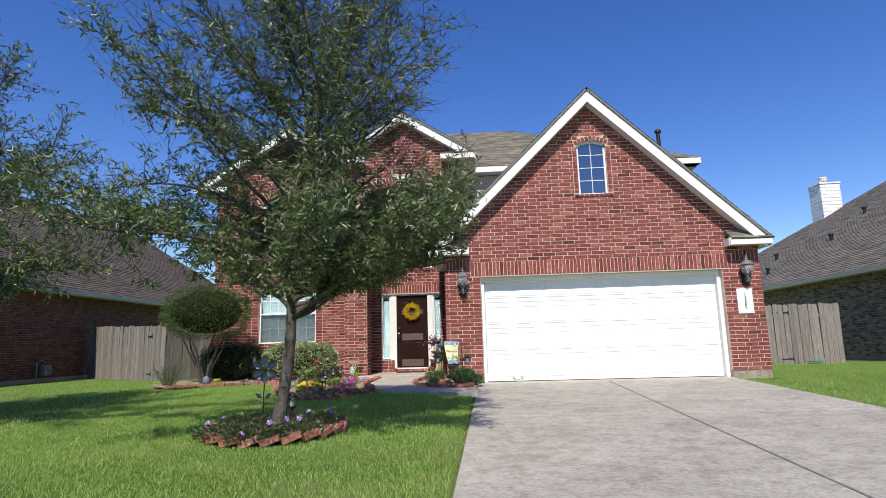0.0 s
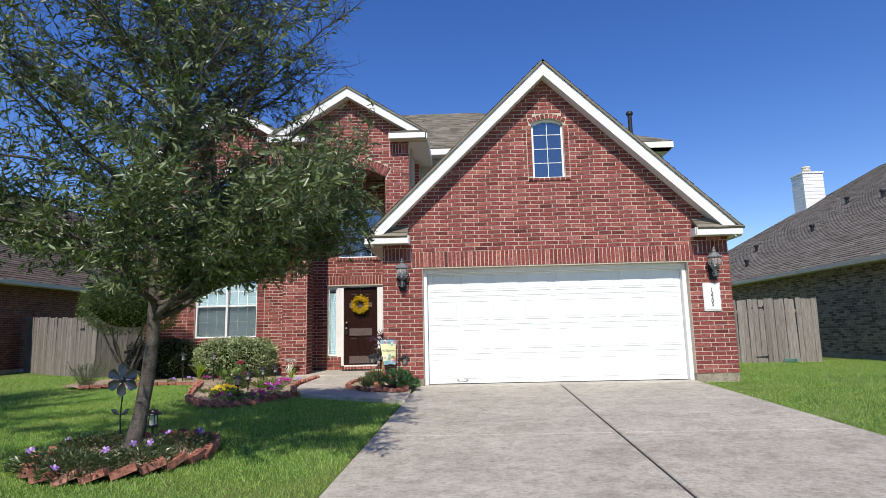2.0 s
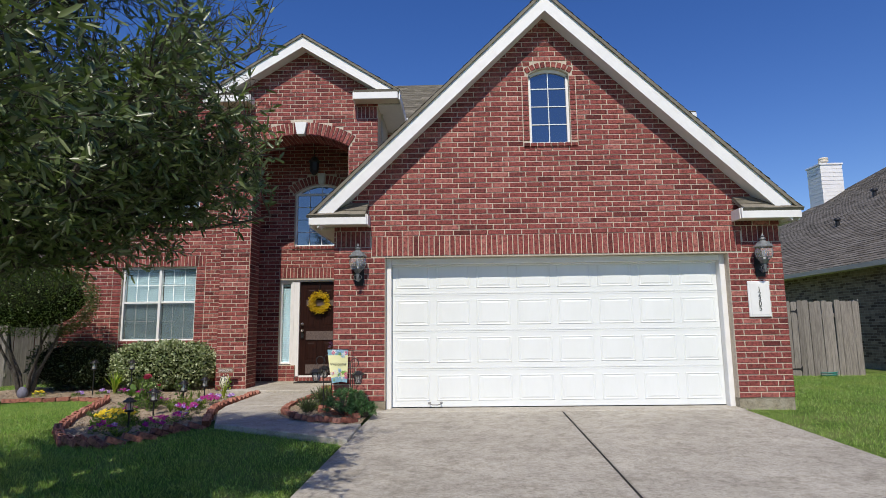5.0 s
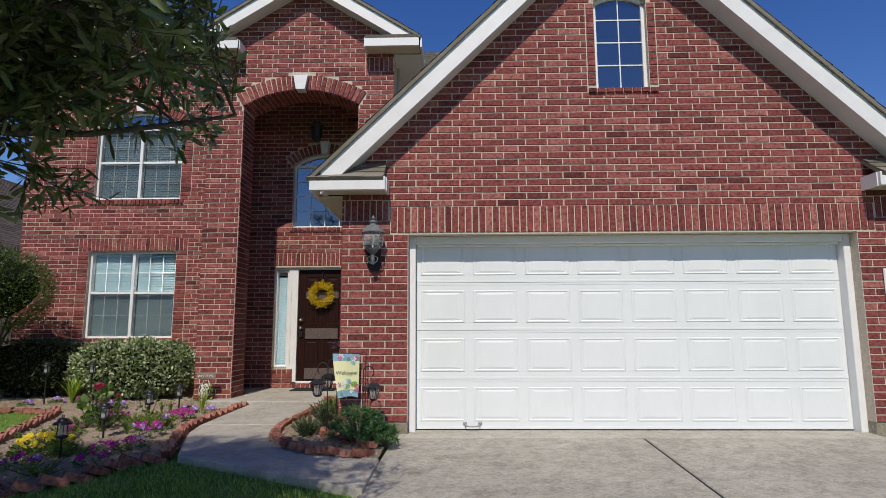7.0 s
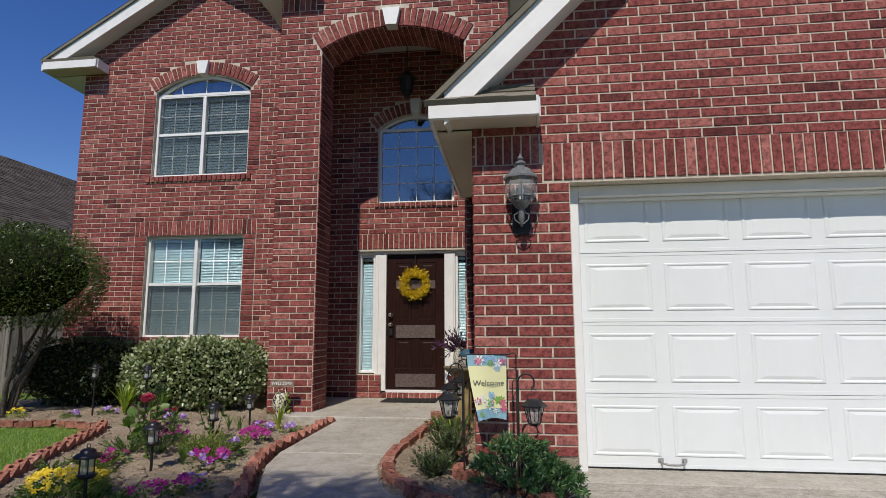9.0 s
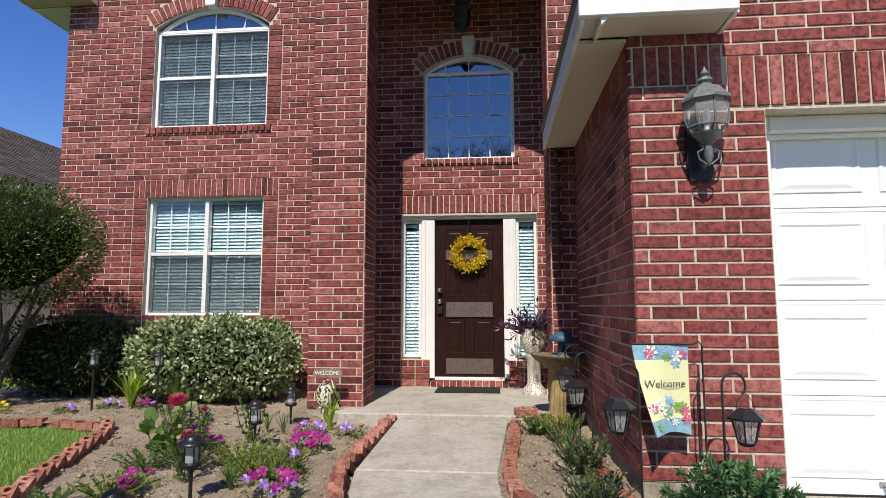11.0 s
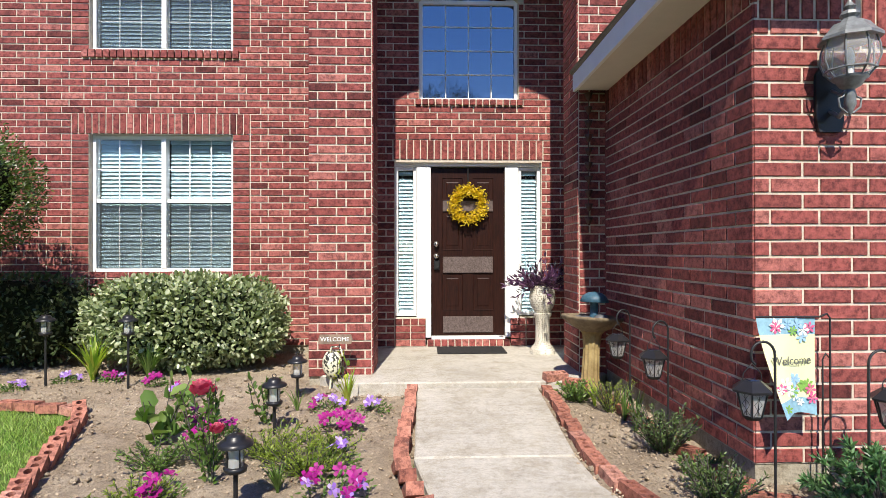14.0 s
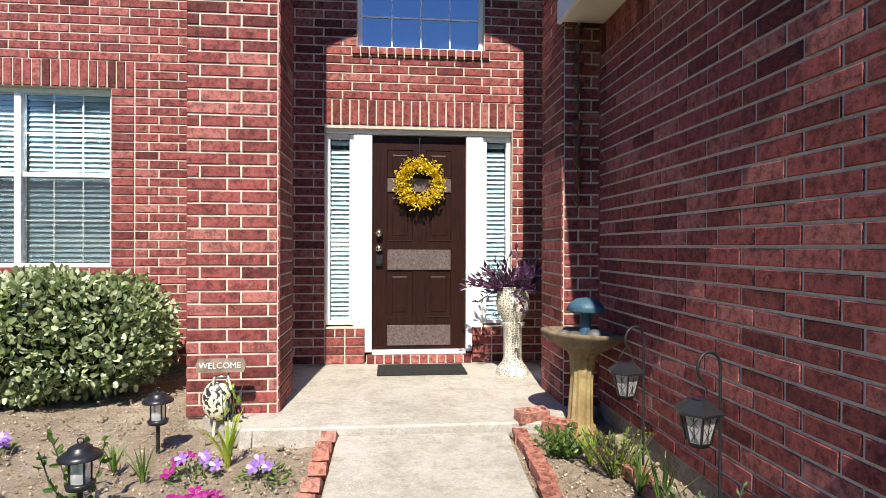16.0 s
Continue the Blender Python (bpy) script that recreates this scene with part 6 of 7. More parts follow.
# rain chain of cups
COPPER = paint_mat("dark_copper", (0.09, 0.035, 0.02), 0.5, 0.5, 40)
chain = thing("rain_chain", "dark copper rain chain of small cups beside the porch pier", "rain chain", at=pose(-0.92, 2.2, 0))
for i in range(10):
    z = 2.56 - i * 0.122
    part("cup", M().lathe([(0.008, -0.05), (0.02, -0.03), (0.038, 0.012), (0.034, 0.015), (0.015, -0.02)], 10, (0, 0, z)), COPPER, chain)
    part("link", M().tube([(0, 0, z - 0.05), (0, 0, z - 0.115)], 0.004, 5), COPPER, chain)

# welcome figure: a spotted pot animal with a sign
m = Mat("black_and_white_glaze", 0.35, 0, 0.5)
SPOT = m.color(m.ramp(m.noise(38, 2, 0.4), [(0.44, (0.03, 0.03, 0.025)), (0.47, (0.66, 0.64, 0.48))])).m
OLDWOOD = paint_mat("weathered_wood_sign", (0.3, 0.22, 0.16), 0.8, 0.5, 20)
fig = thing("welcome_garden_figure", "cream and black spotted garden figure holding a welcome sign", "garden figure", at=pose(-3.12, 2.1, 0.0))
part("body", M().ball((-0.03, 0, 0.23), 0.1, 14, 10, None, (0.85, 0.55, 1.2)).tube([(-0.04, 0, 0.13), (-0.05, 0, 0)], 0.01, 6).tube([(0.04, 0, 0.13), (0.05, 0, 0)], 0.01, 6).tube([(-0.05, -0.02, 0.3), (-0.03, -0.03, 0.38), (0.04, -0.03, 0.38), (0.06, -0.02, 0.3)], 0.009, 6), SPOT, fig)
part("sign", M().prism([(-0.14, 0.4), (0.13, 0.4), (0.145, 0.44), (0.13, 0.48), (-0.13, 0.48), (-0.145, 0.445)], -0.02, -0.005, "y"), OLDWOOD, fig, "weathered wooden sign")
lettering("WELCOME", 0.05, WHITE, fig, pose(-0.005, -0.024, 0.44, 90), "lettering", 0.001)
rock = thing("painted_stone", "rounded grey-violet stone under the topiary tree", "stone", at=pose(-6.75, 2.02, 0.06))
part("stone", M().ball((0, 0, 0.03), 0.1, 14, 9, None, (0.9, 0.7, 1.1), 0.05, 3), paint_mat("violet_stone", (0.2, 0.2, 0.26), 0.6, 0.5, 25), rock)

# metal flower stake
GREYMETAL = Mat("dark_grey_metal", 0.4, 0.7).color((0.1, 0.105, 0.12)).m
mf = thing("metal_flower_stake", "dark grey metal flower on a stake beside the oak", "garden ornament", at=pose(-2.8, -4.75, -0.1))
part("stem", M().tube([(0.02, 0, -0.05), (0, 0, 0.3), (0.02, 0, 0.62)], 0.007, 6), IRON, mf)
for i in range(6):
    a = i * math.pi / 3
    q = pose(0.02, -0.02, 0.66, 0, -math.degrees(a), 0)
    vs = [(0.0, 0.0, 0.02), (0.045, -0.02, 0.08), (0.05, -0.015, 0.14), (0.0, 0.0, 0.175), (-0.05, -0.015, 0.14), (-0.045, -0.02, 0.08), (0, 0.012, 0.1)]
    part("petal", M().add(vs, [(0, 1, 6), (1, 2, 6), (2, 3, 6), (3, 4, 6), (4, 5, 6), (5, 0, 6)], q, True), GREYMETAL, mf)
part("centre", M().ball((0.02, -0.03, 0.66), 0.035, 12, 8), GREYMETAL, mf)
for s in (-1, 1):
    part("leaf", M().add([(0, 0, 0.3), (s * 0.05, 0, 0.36), (s * 0.1, -0.01, 0.37), (s * 0.07, 0, 0.31)], [(0, 1, 2, 3)]), GREYMETAL, mf)

# ---- flowers ----
GREEN = leaf_mat("soft_green_leaves", (0.05, 0.1, 0.02), (0.1, 0.18, 0.035), (0.2, 0.28, 0.08), 0.5, 0.3)
LIME = leaf_mat("lime_green_leaves", (0.16, 0.28, 0.03), (0.3, 0.4, 0.05), (0.5, 0.5, 0.1), 0.5, 0.35)
MAGENTA = leaf_mat("magenta_petals", (0.2, 0.003, 0.11), (0.3, 0.005, 0.17), (0.44, 0.015, 0.26), 0.6, 0.25, None, (1.3, 1.0, 1.2))
LILAC = leaf_mat("lilac_petals", (0.16, 0.06, 0.38), (0.3, 0.15, 0.52), (0.66, 0.55, 0.74), 0.6, 0.25, None, (1.3, 1.0, 1.2))
PINK = leaf_mat("pink_rose_petals", (0.5, 0.04, 0.1), (0.66, 0.09, 0.17), (0.78, 0.24, 0.3), 0.6, 0.25, None, (1.3, 1.0, 1.2))


def blossom(r, seed, cup=0.5):
    """A flower of five broad, slightly cupped petals."""
    rnd = random.Random(seed)
    geo = M()
    for i in range(5):
        a = 2 * math.pi * i / 5 + rnd.uniform(-0.1, 0.1)
        t = [(0, 0, 0), (r * 0.6 * math.cos(a - 0.55), r * 0.6 * math.sin(a - 0.55), r * cup * 0.5), (r * math.cos(a - 0.25), r * math.sin(a - 0.25), r * cup * 0.55), (r * math.cos(a + 0.25), r * math.sin(a + 0.25), r * cup * 0.45), (r * 0.6 * math.cos(a + 0.55), r * 0.6 * math.sin(a + 0.55), r * cup * 0.5)]
        geo.add(t, [(0, 1, 2, 3, 4)])
    return geo


petal_me = {}
for nm, mat, r in (("magenta", MAGENTA, 0.038), ("lilac", LILAC, 0.036), ("yellow", YELLOW, 0.026)):
    me = blossom(r, 3).mesh("flower")
    me.materials.append(mat)
    petal_me[nm] = me


def flower_clump(name, label, at, spread, height, counts, seed, leaves=220, leaf=(0.035, 0.014), mat=None, group="bedding flowers"):
    rng, rnd = np.random.default_rng(seed), random.Random(seed)
    ob = thing(name, label, "flowers", group, at=pose(*at))
    n = leaves
    a, r = rng.uniform(0, 6.28, n), spread * np.sqrt(rng.uniform(0, 1, n))
    z = height * rng.uniform(0.0, 0.85, n) * (1 - 0.5 * (r / spread) ** 2)
    p = np.stack([r * np.cos(a), r * np.sin(a), z], 1)
    part("leaves", leaf_mesh("leaves", p, np.stack([np.cos(a), np.sin(a), rng.uniform(0, 1.2, n)], 1) + rng.normal(0, 0.4, (n, 3)), leaf[0], leaf[1], mat or GREEN, rng), mat or GREEN, ob)
    for kind, num in counts:
        for _ in range(num):
            w, q = rnd.uniform(0, 6.28), spread * math.sqrt(rnd.random()) * 0.95
            part("flower", petal_me[kind], None, ob, at=pose(q * math.cos(w), q * math.sin(w), height * (1 - 0.45 * (q / spread) ** 2) + rnd.uniform(-0.01, 0.015), rnd.uniform(5, 60), rnd.uniform(-35, 35), rnd.uniform(-40, 40)))
    return ob


for k, (x, y, s, h, c) in enumerate((
        (-2.93, 1.02, 0.16, 0.12, (("magenta", 15),)), (-2.8, -0.02, 0.19, 0.15, (("magenta", 9), ("lilac", 4))), (-2.86, 0.42, 0.13, 0.13, (("lilac", 4),)),
        (-4.72, 2.32, 0.09, 0.09, (("magenta", 6),)), (-5.2, 2.5, 0.09, 0.08, (("magenta", 4), ("lilac", 2))), (-5.6, 2.5, 0.1, 0.07, (("lilac", 4),)),
        (-5.85, 2.2, 0.1, 0.07, (("lilac", 4),)), (-4.3, 1.9, 0.12, 0.11, (("lilac", 5), ("magenta", 2))), (-2.74, 1.47, 0.12, 0.08, (("lilac", 4),)),
        (-3.68, 0.05, 0.14, 0.1, (("magenta", 7),)), (-2.8, -0.75, 0.16, 0.1, (("magenta", 8),)), (-2.6, -0.6, 0.12, 0.12, (("magenta", 5), ("lilac", 4))),
        (-3.74, 0.66, 0.1, 0.13, (("magenta", 6),)), (-3.1, 1.55, 0.13, 0.08, (("lilac", 4), ("magenta", 3))), (-2.65, -1.2, 0.14, 0.1, (("magenta", 8),)), (-3.88, 1.15, 0.12, 0.12, (("magenta", 6),)), (-3.68, 0.98, 0.1, 0.1, (("magenta", 5),)),
        (-3.2, -1.3, 0.14, 0.1, (("lilac", 4), ("magenta", 5))))):
    kinds = "magenta" if c[0][0] == "magenta" else "lilac"
    flower_clump("petunia_clump", "low clump of %s petunias in dry soil" % ("magenta" if len(c) == 1 and kinds == "magenta" else "lilac" if len(c) == 1 else "magenta and lilac"), (x, y, bed_lz(x, y)), s, h, c, 50 + k, 130)
flower_clump("mum_clump", "rounded clump of yellow chrysanthemums", (-3.34, -0.85, bed_lz(-3.34, -0.85)), 0.26, 0.2, (("yellow", 62),), 70, 1500, group="yellow flowers")
flower_clump("mum_clump", "small yellow-leaved plant near the dark hedge", (-6.55, 2.15, bed_lz(-6.5, 2.1)), 0.1, 0.12, (("yellow", 10),), 71, 90, mat=LIME, group="yellow flowers")
for k, (x, y) in enumerate(((-2.15, -5.5), (-2.9, -5.55), (-2.1, -4.9), (-2.95, -4.9), (-2.5, -5.75))):
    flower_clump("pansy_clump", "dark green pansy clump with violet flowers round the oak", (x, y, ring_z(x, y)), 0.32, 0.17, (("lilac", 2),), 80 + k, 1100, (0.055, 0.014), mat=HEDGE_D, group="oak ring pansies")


def strap_plant(at, n, length, width, mat, seed, name="daylily_clump", label="clump of green strap-leaved daylily", spread=0.5, group="strap-leaved plants"):
    rnd = random.Random(seed)
    ob = thing(name, label, "plant", group, at=pose(*at))
    geo = M()
    for i in range(n):
        w, lean = rnd.uniform(0, 6.28), rnd.uniform(0.15, 1.0) * spread
        L = length * rnd.uniform(0.6, 1.1)
        pts = []
        for k in range(5):
            t = k / 4
            d = lean * L * t * (0.5 + 0.8 * t)
            pts.append((Vector((d * math.cos(w), d * math.sin(w), L * t * (1 - 0.35 * lean * t))), width * (1 - t ** 2 * 0.9)))
        sd = Vector((-math.sin(w), math.cos(w), 0))
        vs = [p + sd * wd * s * 0.5 for p, wd in pts for s in (-1, 1)]
        geo.add(vs, [(2 * k, 2 * k + 1, 2 * k + 3, 2 * k + 2) for k in range(4)], None, True)
    part("leaves", geo, mat, ob)
    return ob


for k, (x, y, n, L, w, mt, lb) in enumerate(((-5.4, 2.6, 80, 0.4, 0.014, GREEN, "clump of arching green strap leaves"), (-5.38, 2.52, 34, 0.46, 0.034, LIME, "upright lime green leafy plant"), (-4.88, 2.52, 80, 0.38, 0.014, GREEN, "clump of arching green strap leaves"),
                                            (-2.96, 1.64, 18, 0.3, 0.022, LIME, "spiky plant with yellow-striped strap leaves"), (-3.3, 1.45, 12, 0.25, 0.014, GREEN, "thin green strap leaves"), (-3.1, 0.1, 60, 0.16, 0.012, GREEN, "low spreading green strap leaves"),
                                            (-3.5, 1.6, 14, 0.22, 0.013, GREEN, "thin green strap leaves"))):
    strap_plant((x, y, bed_lz(x, y)), n, L, w, mt, 90 + k, label=lb)
for k, (x, y, n, L, w, mt, lb) in enumerate(((-1.0, 1.1, 18, 0.24, 0.016, GREEN, "spiky green strap leaves in the island bed"), (-1.03, 0.82, 20, 0.3, 0.016, GREEN, "arching green strap leaves in the island bed"), (-1.1, 1.45, 16, 0.22, 0.018, LIME, "spiky pale green strap leaves in the island bed"))):
    strap_plant((x, y, bed_rz(x, y)), n, L, w, mt, 110 + k, label=lb)


def herb(at, radius, height, n, leaf, mat, seed, name, label, category="shrub", group=""):
    """A loose small shrub of stems and leaves."""
    rng, rnd = np.random.default_rng(seed), random.Random(seed)
    ob = thing(name, label, category, group, at=pose(*at))
    st, pos, dirs = M(), [], []
    k = max(6, n // 40)
    for i in range(k):
        w = rnd.uniform(0, 6.28)
        q = radius * math.sqrt(rnd.random())
        pts = limb_points((0.25 * q * math.cos(w), 0.25 * q * math.sin(w), 0), (q * math.cos(w), q * math.sin(w), height), math.hypot(q, height) * rnd.uniform(0.7, 1.05), 5, rnd, 0.0, 0.15)
        st.tube(pts, 0.003, 4, caps=False)
        for _ in range(n // k):
            j = rnd.randrange(1, 6)
            pos.append(pts[j].lerp(pts[j - 1], rnd.random()))
            dirs.append((pts[j] - pts[j - 1]).normalized() * 0.6 + Vector((rnd.uniform(-1, 1), rnd.uniform(-1, 1), rnd.uniform(-0.5, 0.9))))
    tagged(part("stems", st, BARK, ob), kind="stuff")
    part("leaves", leaf_mesh("leaves", pos, dirs, leaf[0], leaf[1], mat, rng), mat, ob)
    return ob


PODO = leaf_mat("podocarpus_leaves", (0.035, 0.09, 0.03), (0.07, 0.17, 0.06), (0.16, 0.28, 0.11), 0.4, 0.15)
ASTER = leaf_mat("aster_leaves", (0.04, 0.075, 0.022), (0.08, 0.13, 0.04), (0.15, 0.21, 0.075), 0.5, 0.2)
HERB = leaf_mat("yellow_green_herb", (0.1, 0.15, 0.02), (0.2, 0.27, 0.04), (0.33, 0.38, 0.08), 0.5, 0.3)


def rosette_shrub(at, radius, height, tips, seed, label):
    """A bushy shrub whose shoots end in whorls of narrow leaves."""
    rng, rnd = np.random.default_rng(seed), random.Random(seed)
    ob = thing("podocarpus_shrub", label, "shrub", "narrow-leaved shrubs", at=pose(*at))
    st, pos, dirs = M(), [], []
    for i in range(tips):
        w, q = rnd.uniform(0, 6.28), math.sqrt(rnd.random())
        e = Vector((radius * q * math.cos(w), radius * q * math.sin(w), height * math.sqrt(max(0.05, 1 - 0.85 * q * q)) * rnd.uniform(0.55, 1.05)))
        st.tube([(e.x * 0.15, e.y * 0.15, 0), (e.x * 0.6, e.y * 0.6, e.z * 0.55), e], [0.006, 0.004, 0.003], 4, caps=False)
        ax = (e - Vector((0, 0, height * 0.3))).normalized()
        for k in range(34):
            d = Vector((rnd.gauss(0, 1), rnd.gauss(0, 1), rnd.gauss(0, 1))).normalized() + ax * 0.75
            pos.append(e - ax * rnd.uniform(0, 0.06))
            dirs.append(d)
    tagged(part("stems", st, BARK, ob), kind="stuff")
    part("leaves", leaf_mesh("leaves", pos, dirs, 0.045, 0.011, PODO, rng), PODO, ob)
    return ob


rosette_shrub((-0.45, -0.45, 0.01), 0.31, 0.36, 120, 1, "bushy bright green narrow-leaved shrub by the garage corner")
rosette_shrub((-0.22, -0.62, 0.0), 0.2, 0.26, 60, 2, "smaller bright green narrow-leaved shrub beside the driveway")
herb((-1.04, -0.18, 0.01), 0.16, 0.19, 2200, (0.026, 0.009), ASTER, 3, "aster_shrub", "small twiggy dark green shrub in the island bed")
herb((-0.98, 0.5, 0.02), 0.19, 0.24, 2800, (0.026, 0.009), ASTER, 4, "aster_shrub", "small dark green shrub with a few violet flowers")
herb((-1.02, 1.32, 0.02), 0.16, 0.22, 1800, (0.022, 0.006), HERB, 5, "herb_clump", "yellow-green feathery herb in the island bed")
herb((-1.2, 1.62, 0.02), 0.16, 0.13, 1200, (0.028, 0.013), GREEN, 6, "herb_clump", "low grey-green ferny herb by the bird bath")
herb((-0.95, 0.12, 0.01), 0.14, 0.1, 1000, (0.025, 0.008), GREEN, 7, "herb_clump", "low green shrublet in the island bed")
for k, (x, y, r, h, n, mt) in enumerate(((-3.0, 0.35, 0.26, 0.14, 2600, HERB), (-3.25, 0.6, 0.24, 0.13, 2000, HERB), (-3.85, 0.45, 0.2, 0.12, 1300, GREEN), (-2.95, 0.65, 0.16, 0.12, 900, HERB), (-3.7, -0.1, 0.2, 0.12, 1300, HERB), (-3.6, 0.5, 0.17, 0.16, 900, GREEN), (-3.45, -0.55, 0.2, 0.1, 900, HERB), (-3.0, -0.9, 0.2, 0.08, 900, GREEN), (-2.9, -1.5, 0.2, 0.08, 700, HERB), (-4.0, -0.2, 0.15, 0.08, 500, GREEN))):
    herb((x, y, bed_lz(x, y)), r, h, n, (0.03, 0.008), mt, 20 + k, "herb_clump", "low spreading green herb on dry soil", group="low herbs")
herb((-7.6, 1.9, -0.05), 0.4, 0.55, 1600, (0.05, 0.009), ASTER, 40, "rosemary_shrub", "loose grey-green shrub at the end of the bed")
herb((-3.1, 2.12, 0.02), 0.09, 0.4, 26, (0.07, 0.04), LIME, 41, "hibiscus_shoot", "young bright green leafy shoots by the garden figure")
herb((-3.99, 0.82, 0.0), 0.2, 0.36, 46, (0.11, 0.09), GREEN, 42, "broad_leaved_plant", "broad soft green leaved young plant")


def rose_bush(at, height, roses, n, seed, label):
    rnd = random.Random(seed)
    ob = herb(at, 0.13, height, n, (0.04, 0.026), GREEN, seed, "rose_bush", label, "rose", "roses")
    for dx, dy, z, r in roses:
        geo = M()
        for k in range(34):
            a, e = k * 2.4, 1.45 - 1.9 * (k / 34) ** 0.8
            o = Vector((math.cos(a) * math.cos(e), math.sin(a) * math.cos(e), math.sin(e)))
            t, q = o.cross(Vector((0, 0, 1))).normalized(), r * (0.35 + 0.55 * k / 34)
            c, up = Vector((dx, dy, z)) + o * r * (0.45 + 0.4 * k / 34), (o * 0.5 + Vector((0, 0, 1))).normalized()
            geo.add([c - t * q * 0.45 - up * q * 0.5, c + t * q * 0.45 - up * q * 0.5, c + t * q * 0.7 + up * q * 0.2, c + up * q * 0.55 + o * q * 0.25, c - t * q * 0.7 + up * q * 0.2], [(0, 1, 2, 3, 4)])
        part("rose", geo, PINK, ob, "full pink rose")
    return ob


rose_bush((-3.48, 0.25, -0.01), 0.5, ((-0.03, -0.05, 0.5, 0.055), (0.06, -0.08, 0.3, 0.035)), 150, 61, "sparse rose bush with a full pink rose")
rose_bush((-3.75, 0.95, 0.0), 0.34, ((0.02, 0, 0.3, 0.03),), 110, 62, "sparse rose bush with small red-pink roses")
rose_bush((-3.45, 1.2, 0.0), 0.34, (), 120, 63, "nearly bare twiggy rose bush")

# ---- fences ----
m = Mat("weathered_cedar", 0.95, 0, 0.2).world_coords()
c = m.ramp(m.noise(5, 7, 0.7, m.scaled(8, 8, 0.6)), [(0.3, (0.14, 0.125, 0.112)), (0.7, (0.33, 0.3, 0.27))])
r_ = m.ramp(m.random(), [(0, g(0.75)), (1, g(1.2))])
CEDAR = m.color(m.mix(1.0, c, r_, "MULTIPLY")).bump(m.noise(22, 6, 0.7, m.scaled(10, 10, 0.5)), 0.6, 0.01).m


def fence(label, a, b, za, zb, top_a, top_b, seed, gate=None):
    rnd = random.Random(seed)
    a, b = Vector(a), Vector(b)
    n = int((b - a).length / 0.145)
    yaw = math.degrees(math.atan2((b - a).y, (b - a).x))
    ob = thing("wooden_fence", label, "fence")
    for i in range(n):
        p = a.lerp(b, (i + 0.5) / n)
        z0, z1 = za + (zb - za) * i / n, top_a + (top_b - top_a) * i / n + rnd.uniform(-0.025, 0.025)
        part("picket", M().prism([(-0.068, 0), (0.068, 0), (0.068, z1 - z0 - 0.03), (0.045, z1 - z0), (-0.045, z1 - z0), (-0.068, z1 - z0 - 0.03)], -0.009, 0.009, "y"), CEDAR, ob, at=pose(p.x, p.y, z0, rnd.uniform(-0.6, 0.6), rnd.uniform(-0.7, 0.7), yaw + rnd.uniform(-1.5, 1.5)))
    m_ = pose((a.x + b.x) / 2, (a.y + b.y) / 2, 0, 0, 0, yaw)
    h = (b - a).length / 2
    for z in (0.2, 1.35):
        part("rail", M().cbox(-h, h, 0.012, 0.05, z - 0.045, z + 0.045, 0.004), CEDAR, ob, at=m_)
    if gate:
        for z in gate[1]:
            part("hinge", M().prism([(0, -0.02), (0.05, -0.075), (0.05, 0.075), (0, 0.02), (-0.3, 0.012), (-0.3, -0.012)], -0.018, -0.012, "y"), IRON, ob, "black gate hinge", at=m_ @ pose(gate[0] - h, 0, z))
    return ob


fence("weathered grey cedar board fence with black gate hinges", (5.75, 5.6), (10.6, 5.6), -0.14, -0.07, 1.68, 1.7, 1, (3.35, (0.1, 1.45)))
fence("weathered grey cedar board fence in shade", (10.6, 5.62), (11.1, 8.0), -0.07, -0.05, 1.7, 1.7, 2)
fence("weathered grey cedar board fence with black gate hinges", (-14.4, 8.7), (-9.4, 4.85), -0.05, -0.15, 1.8, 1.58, 3, (5.4, (0.15, 1.3)))
fence("weathered grey cedar board fence in shade", (-9.4, 4.87), (-7.6, 8.4), -0.15, -0.1, 1.58, 1.6, 4)

# ---- neighbouring houses ----


def far_brick(name, dark, mid, light, mortar):
    m = Mat(name, 0.9, 0, 0.2)
    m.world_coords()
    sep = m.n.new("ShaderNodeSeparateXYZ")
    m.l.new(m.co, sep.inputs[0])
    add = m.n.new("ShaderNodeMath")
    m.l.new(sep.outputs[0], add.inputs[0])
    m.l.new(sep.outputs[1], add.inputs[1])
    cmb = m.n.new("ShaderNodeCombineXYZ")
    m.l.new(add.outputs[0], cmb.inputs[0])
    m.l.new(sep.outputs[2], cmb.inputs[1])
    b = m.n.new("ShaderNodeTexBrick")
    b.inputs["Scale"].default_value = 1.0
    b.inputs["Brick Width"].default_value, b.inputs["Row Height"].default_value, b.inputs["Mortar Size"].default_value = 0.25, 0.0745, 0.006
    b.inputs["Color1"].default_value, b.inputs["Color2"].default_value, b.inputs["Mortar"].default_value = (*dark, 1), (*light, 1), (*mortar, 1)
    m.l.new(cmb.outputs[0], b.inputs["Vector"])
    c = m.mix(0.6, b.outputs[0], m.ramp(m.noise(7, 5, 0.7), [(0.35, g(0.55)), (0.65, g(1.2))]), "MULTIPLY")
    m.color(c).bump(b.outputs["Fac"], -0.4, 0.01)
    return m.m


NB_L = far_brick("far_brick_brown", (0.1, 0.035, 0.025), (0.15, 0.06, 0.04), (0.19, 0.07, 0.05), (0.22, 0.17, 0.13))
NB_R = far_brick("far_brick_mixed", (0.11, 0.07, 0.055), (0.2, 0.15, 0.12), (0.34, 0.26, 0.2), (0.36, 0.31, 0.26))


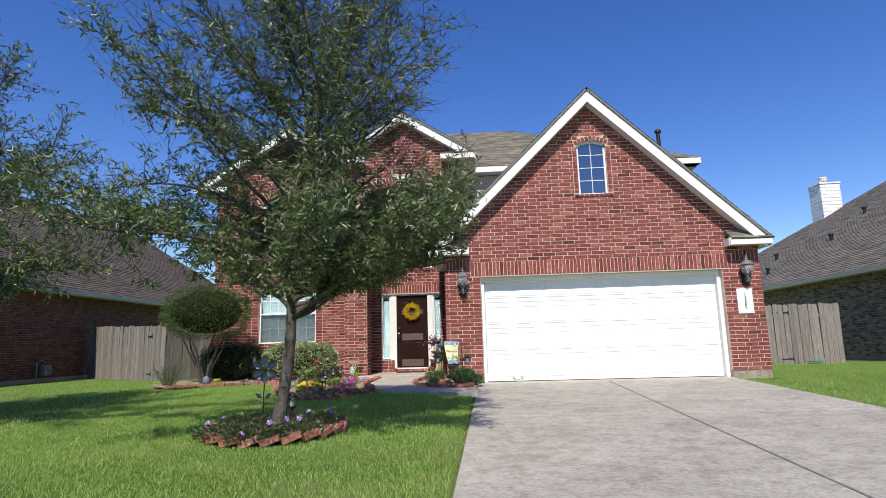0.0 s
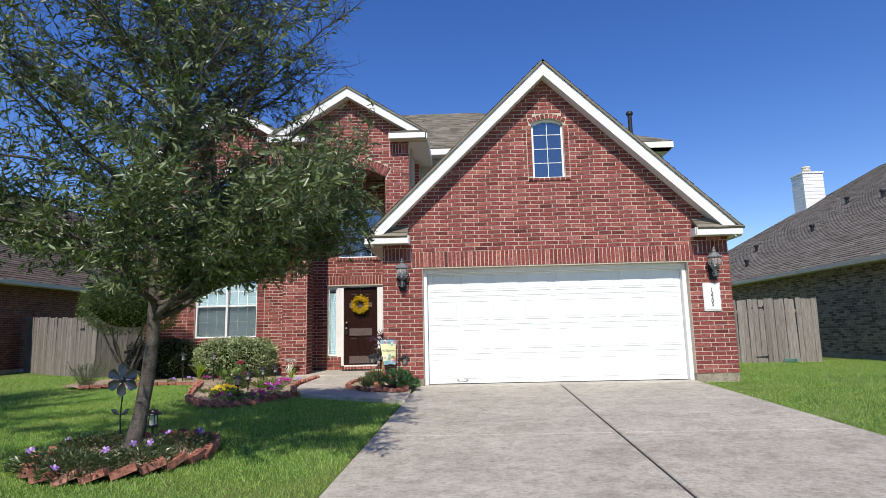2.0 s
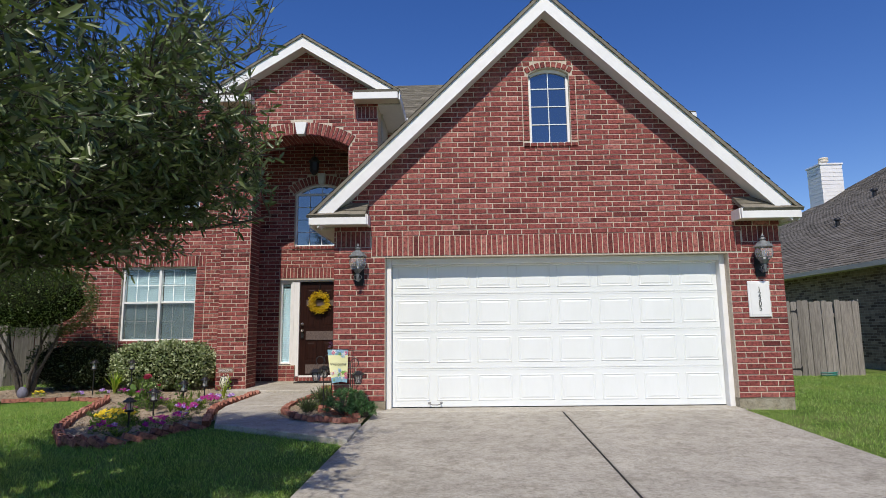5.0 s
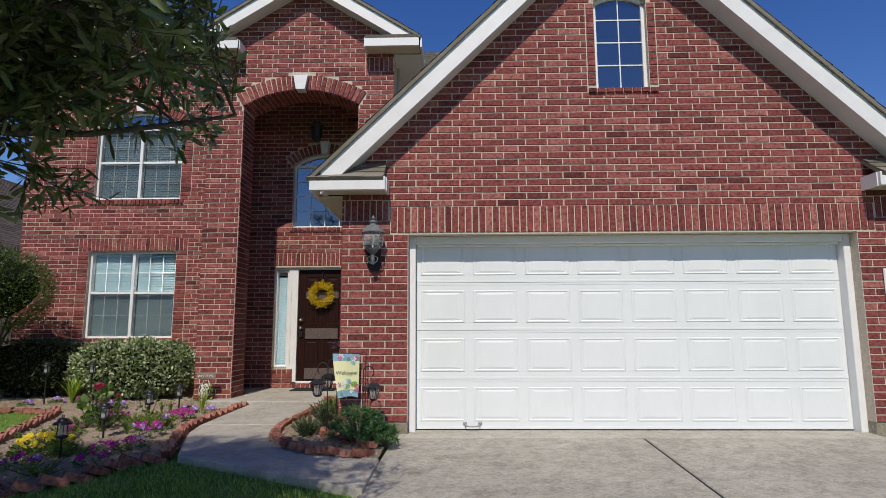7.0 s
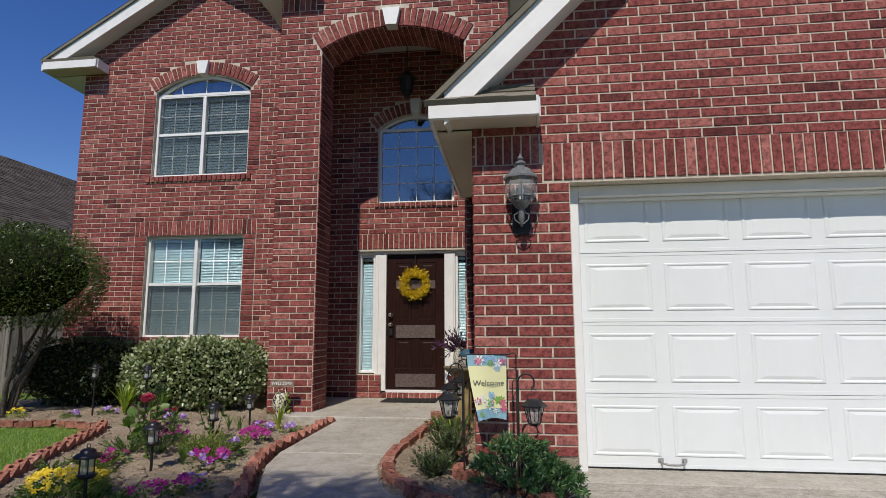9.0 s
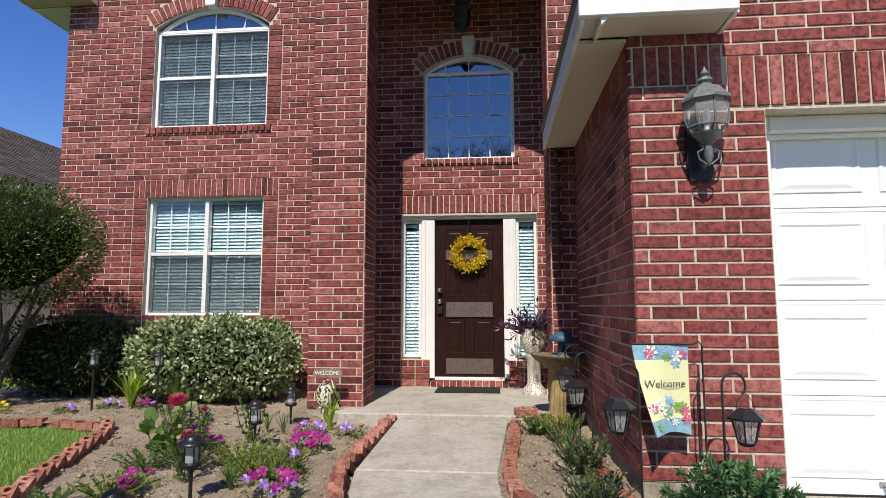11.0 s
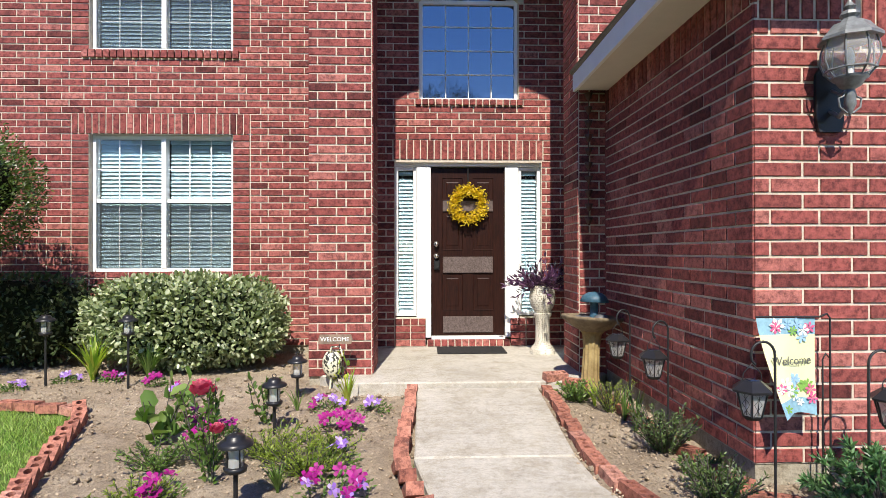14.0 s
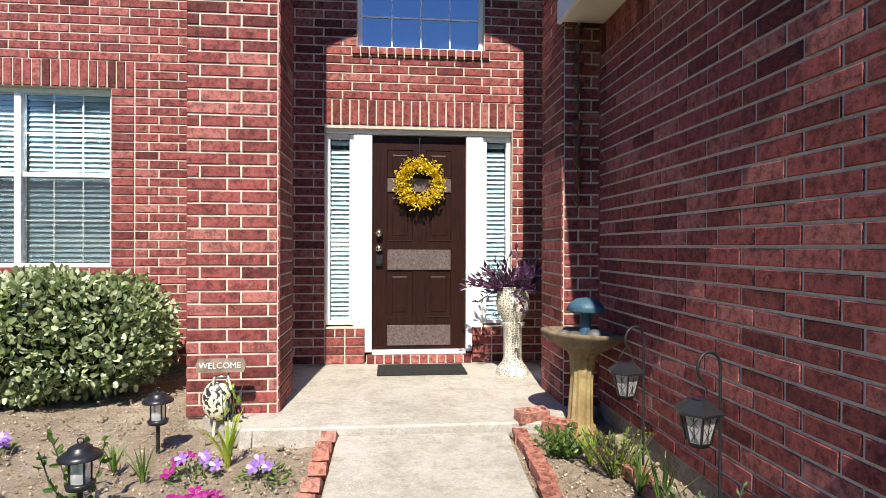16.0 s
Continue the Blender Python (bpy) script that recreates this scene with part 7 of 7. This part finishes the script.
def neighbour(label, xw, xe, y0, y1, ze, xr, zr, hip, wall_mat, roof_mat, seed):
    """A one-storey house beside the lot: the wall at xw faces us, the eave at xe, the ridge at xr."""
    s = 1 if xr > xw else -1
    ob = thing("neighbour_house", label, "house")
    far = xr + (xr - xe)
    part("wall", M().box(min(xw, far - s * 0.4), max(xw, far - s * 0.4), y0, y1, -0.1, ze - 0.02), wall_mat, ob, "brick outer walls")
    part("foundation", M().box(min(xw - s * 0.02, xw + s * 0.2), max(xw - s * 0.02, xw + s * 0.2), y0, y1, -0.2, 0.06), FOUND, ob)
    part("fascia", M().cbox(xe - 0.02, xe + 0.02, y0 - 0.4, y1 + 0.4, ze - 0.14, ze, 0.004), TAUPE, ob, "taupe eave fascia")
    part("soffit", M().box(min(xe, xw), max(xe, xw), y0 - 0.4, y1 + 0.4, ze - 0.12, ze - 0.1), SOFFIT, ob)
    a0, a1 = (xe, y0 - 0.4, ze), (xe, y1 + 0.4, ze)
    r0, r1 = (xr, y0 + hip, zr), (xr, y1 + 0.4 - hip, zr)
    f0, f1 = (far, y0 - 0.4, ze), (far, y1 + 0.4, ze)
    for q in ((a0, a1, r1, r0), (a1, f1, r1, r1), (f1, f0, r0, r1), (f0, a0, r0, r0)):
        roof = shingles("roof", *q, roof_mat, "asphalt shingle roof", course=0.16, width=0.4, seed=seed, thick=0.015)
        for key in ("kind", "category"):
            del roof[key]
        roof.parent = ob
        seed += 1
    return ob


neighbour("one-storey mixed brown brick house with warm grey shingle roof", 12.25, 11.8, -8.0, 24.0, 2.75, 21.8, 8.75, 7.0, NB_R, SHINGLE_R, 200)
neighbour("one-storey dark red brick house with brown shingle roof", -14.5, -14.0, -7.0, 25.0, 3.0, -21.1, 8.2, 4.0, NB_L, SHINGLE_L, 300)
chim = thing("chimney", "white lap-sided chimney with round metal cap", "chimney", at=pose(19.1, 19.1, 6.0) @ Matrix.Diagonal((0.9, 0.9, 0.9, 1)))
part("shaft", M().box(-0.55, 0.55, -0.55, 0.55, 0, 3.1), WHITE, chim)
for i in range(12):
    z = 0.5 + i * 0.21
    part("board", M().box(-0.575, 0.575, -0.575, 0.575, z, z + 0.185), WHITE, chim)
part("crown", M().cbox(-0.62, 0.62, -0.62, 0.62, 3.02, 3.12, 0.01), WHITE, chim)
part("flue_cap", M().lathe([(0.17, 3.12), (0.17, 3.3), (0.24, 3.33), (0.24, 3.4), (0.17, 3.43), (0.24, 3.46), (0.24, 3.53), (0.2, 3.56), (0.0, 3.6)], 14), SOFFIT, chim, "ribbed metal flue cap")


def roof_pipe(at, h, r):
    ob = thing("vent_pipe", "dark metal roof vent pipe", "vent pipe", "roof vents", at=pose(*at))
    part("pipe", M().lathe([(r, -0.3), (r, h)], 10), IRON, ob)
    part("cap", M().lathe([(r * 1.6, h), (r * 1.7, h + 0.05), (r * 1.2, h + 0.09), (0, h + 0.1)], 10), IRON, ob)
    return ob


roof_pipe((5.65, 5.0, 6.4), 0.6, 0.06)
for x, y in ((15.0, 12.5), (16.5, 10.5), (18.0, 11.0), (14.5, 16.0), (17.2, 13.5), (13.0, 14.0)):
    roof_pipe((x, y, 2.75 + 0.6 * (x - 11.8)), 0.22, 0.07)
m = pose(-14.35, 6.3, 0.25)
meter = thing("gas_meter", "grey gas meter with pipes on the neighbour's wall", "gas meter", at=m)
part("pipes", M().tube([(0, -0.15, -0.3), (0, -0.15, 0.35), (0.05, 0.0, 0.4), (0.05, 0.15, 0.3)], 0.022, 7), PEWTER, meter)
part("case", M().cbox(0.0, 0.2, 0.0, 0.3, -0.1, 0.25, 0.04).ball((0.21, 0.15, 0.1), 0.07, 10, 7), PEWTER, meter)
hose = thing("garden_hose", "short coil of green hose at the fence foot", "hose", at=pose(9.6, 5.35, -0.06))
part("coil", M().tube([(0.18 * math.cos(w * 0.5), 0.12 * math.sin(w * 0.5), 0.01 + 0.004 * w) for w in range(26)], 0.012, 6), paint_mat("green_hose", (0.02, 0.2, 0.17), 0.4), hose)

# ---- bricks ----
for w, near in ((garage_front, (-0.4, 1.2)), (garage_side, (1.6, 1.2)), (porch_front, (-3.0, 1.3)), (reveal_l, (0.2, 1.5)), (reveal_r, (0.2, 1.5)), (entry, (-1.9, 2.4)), (wing, (-4.2, 1.8))):
    w.lay(near)
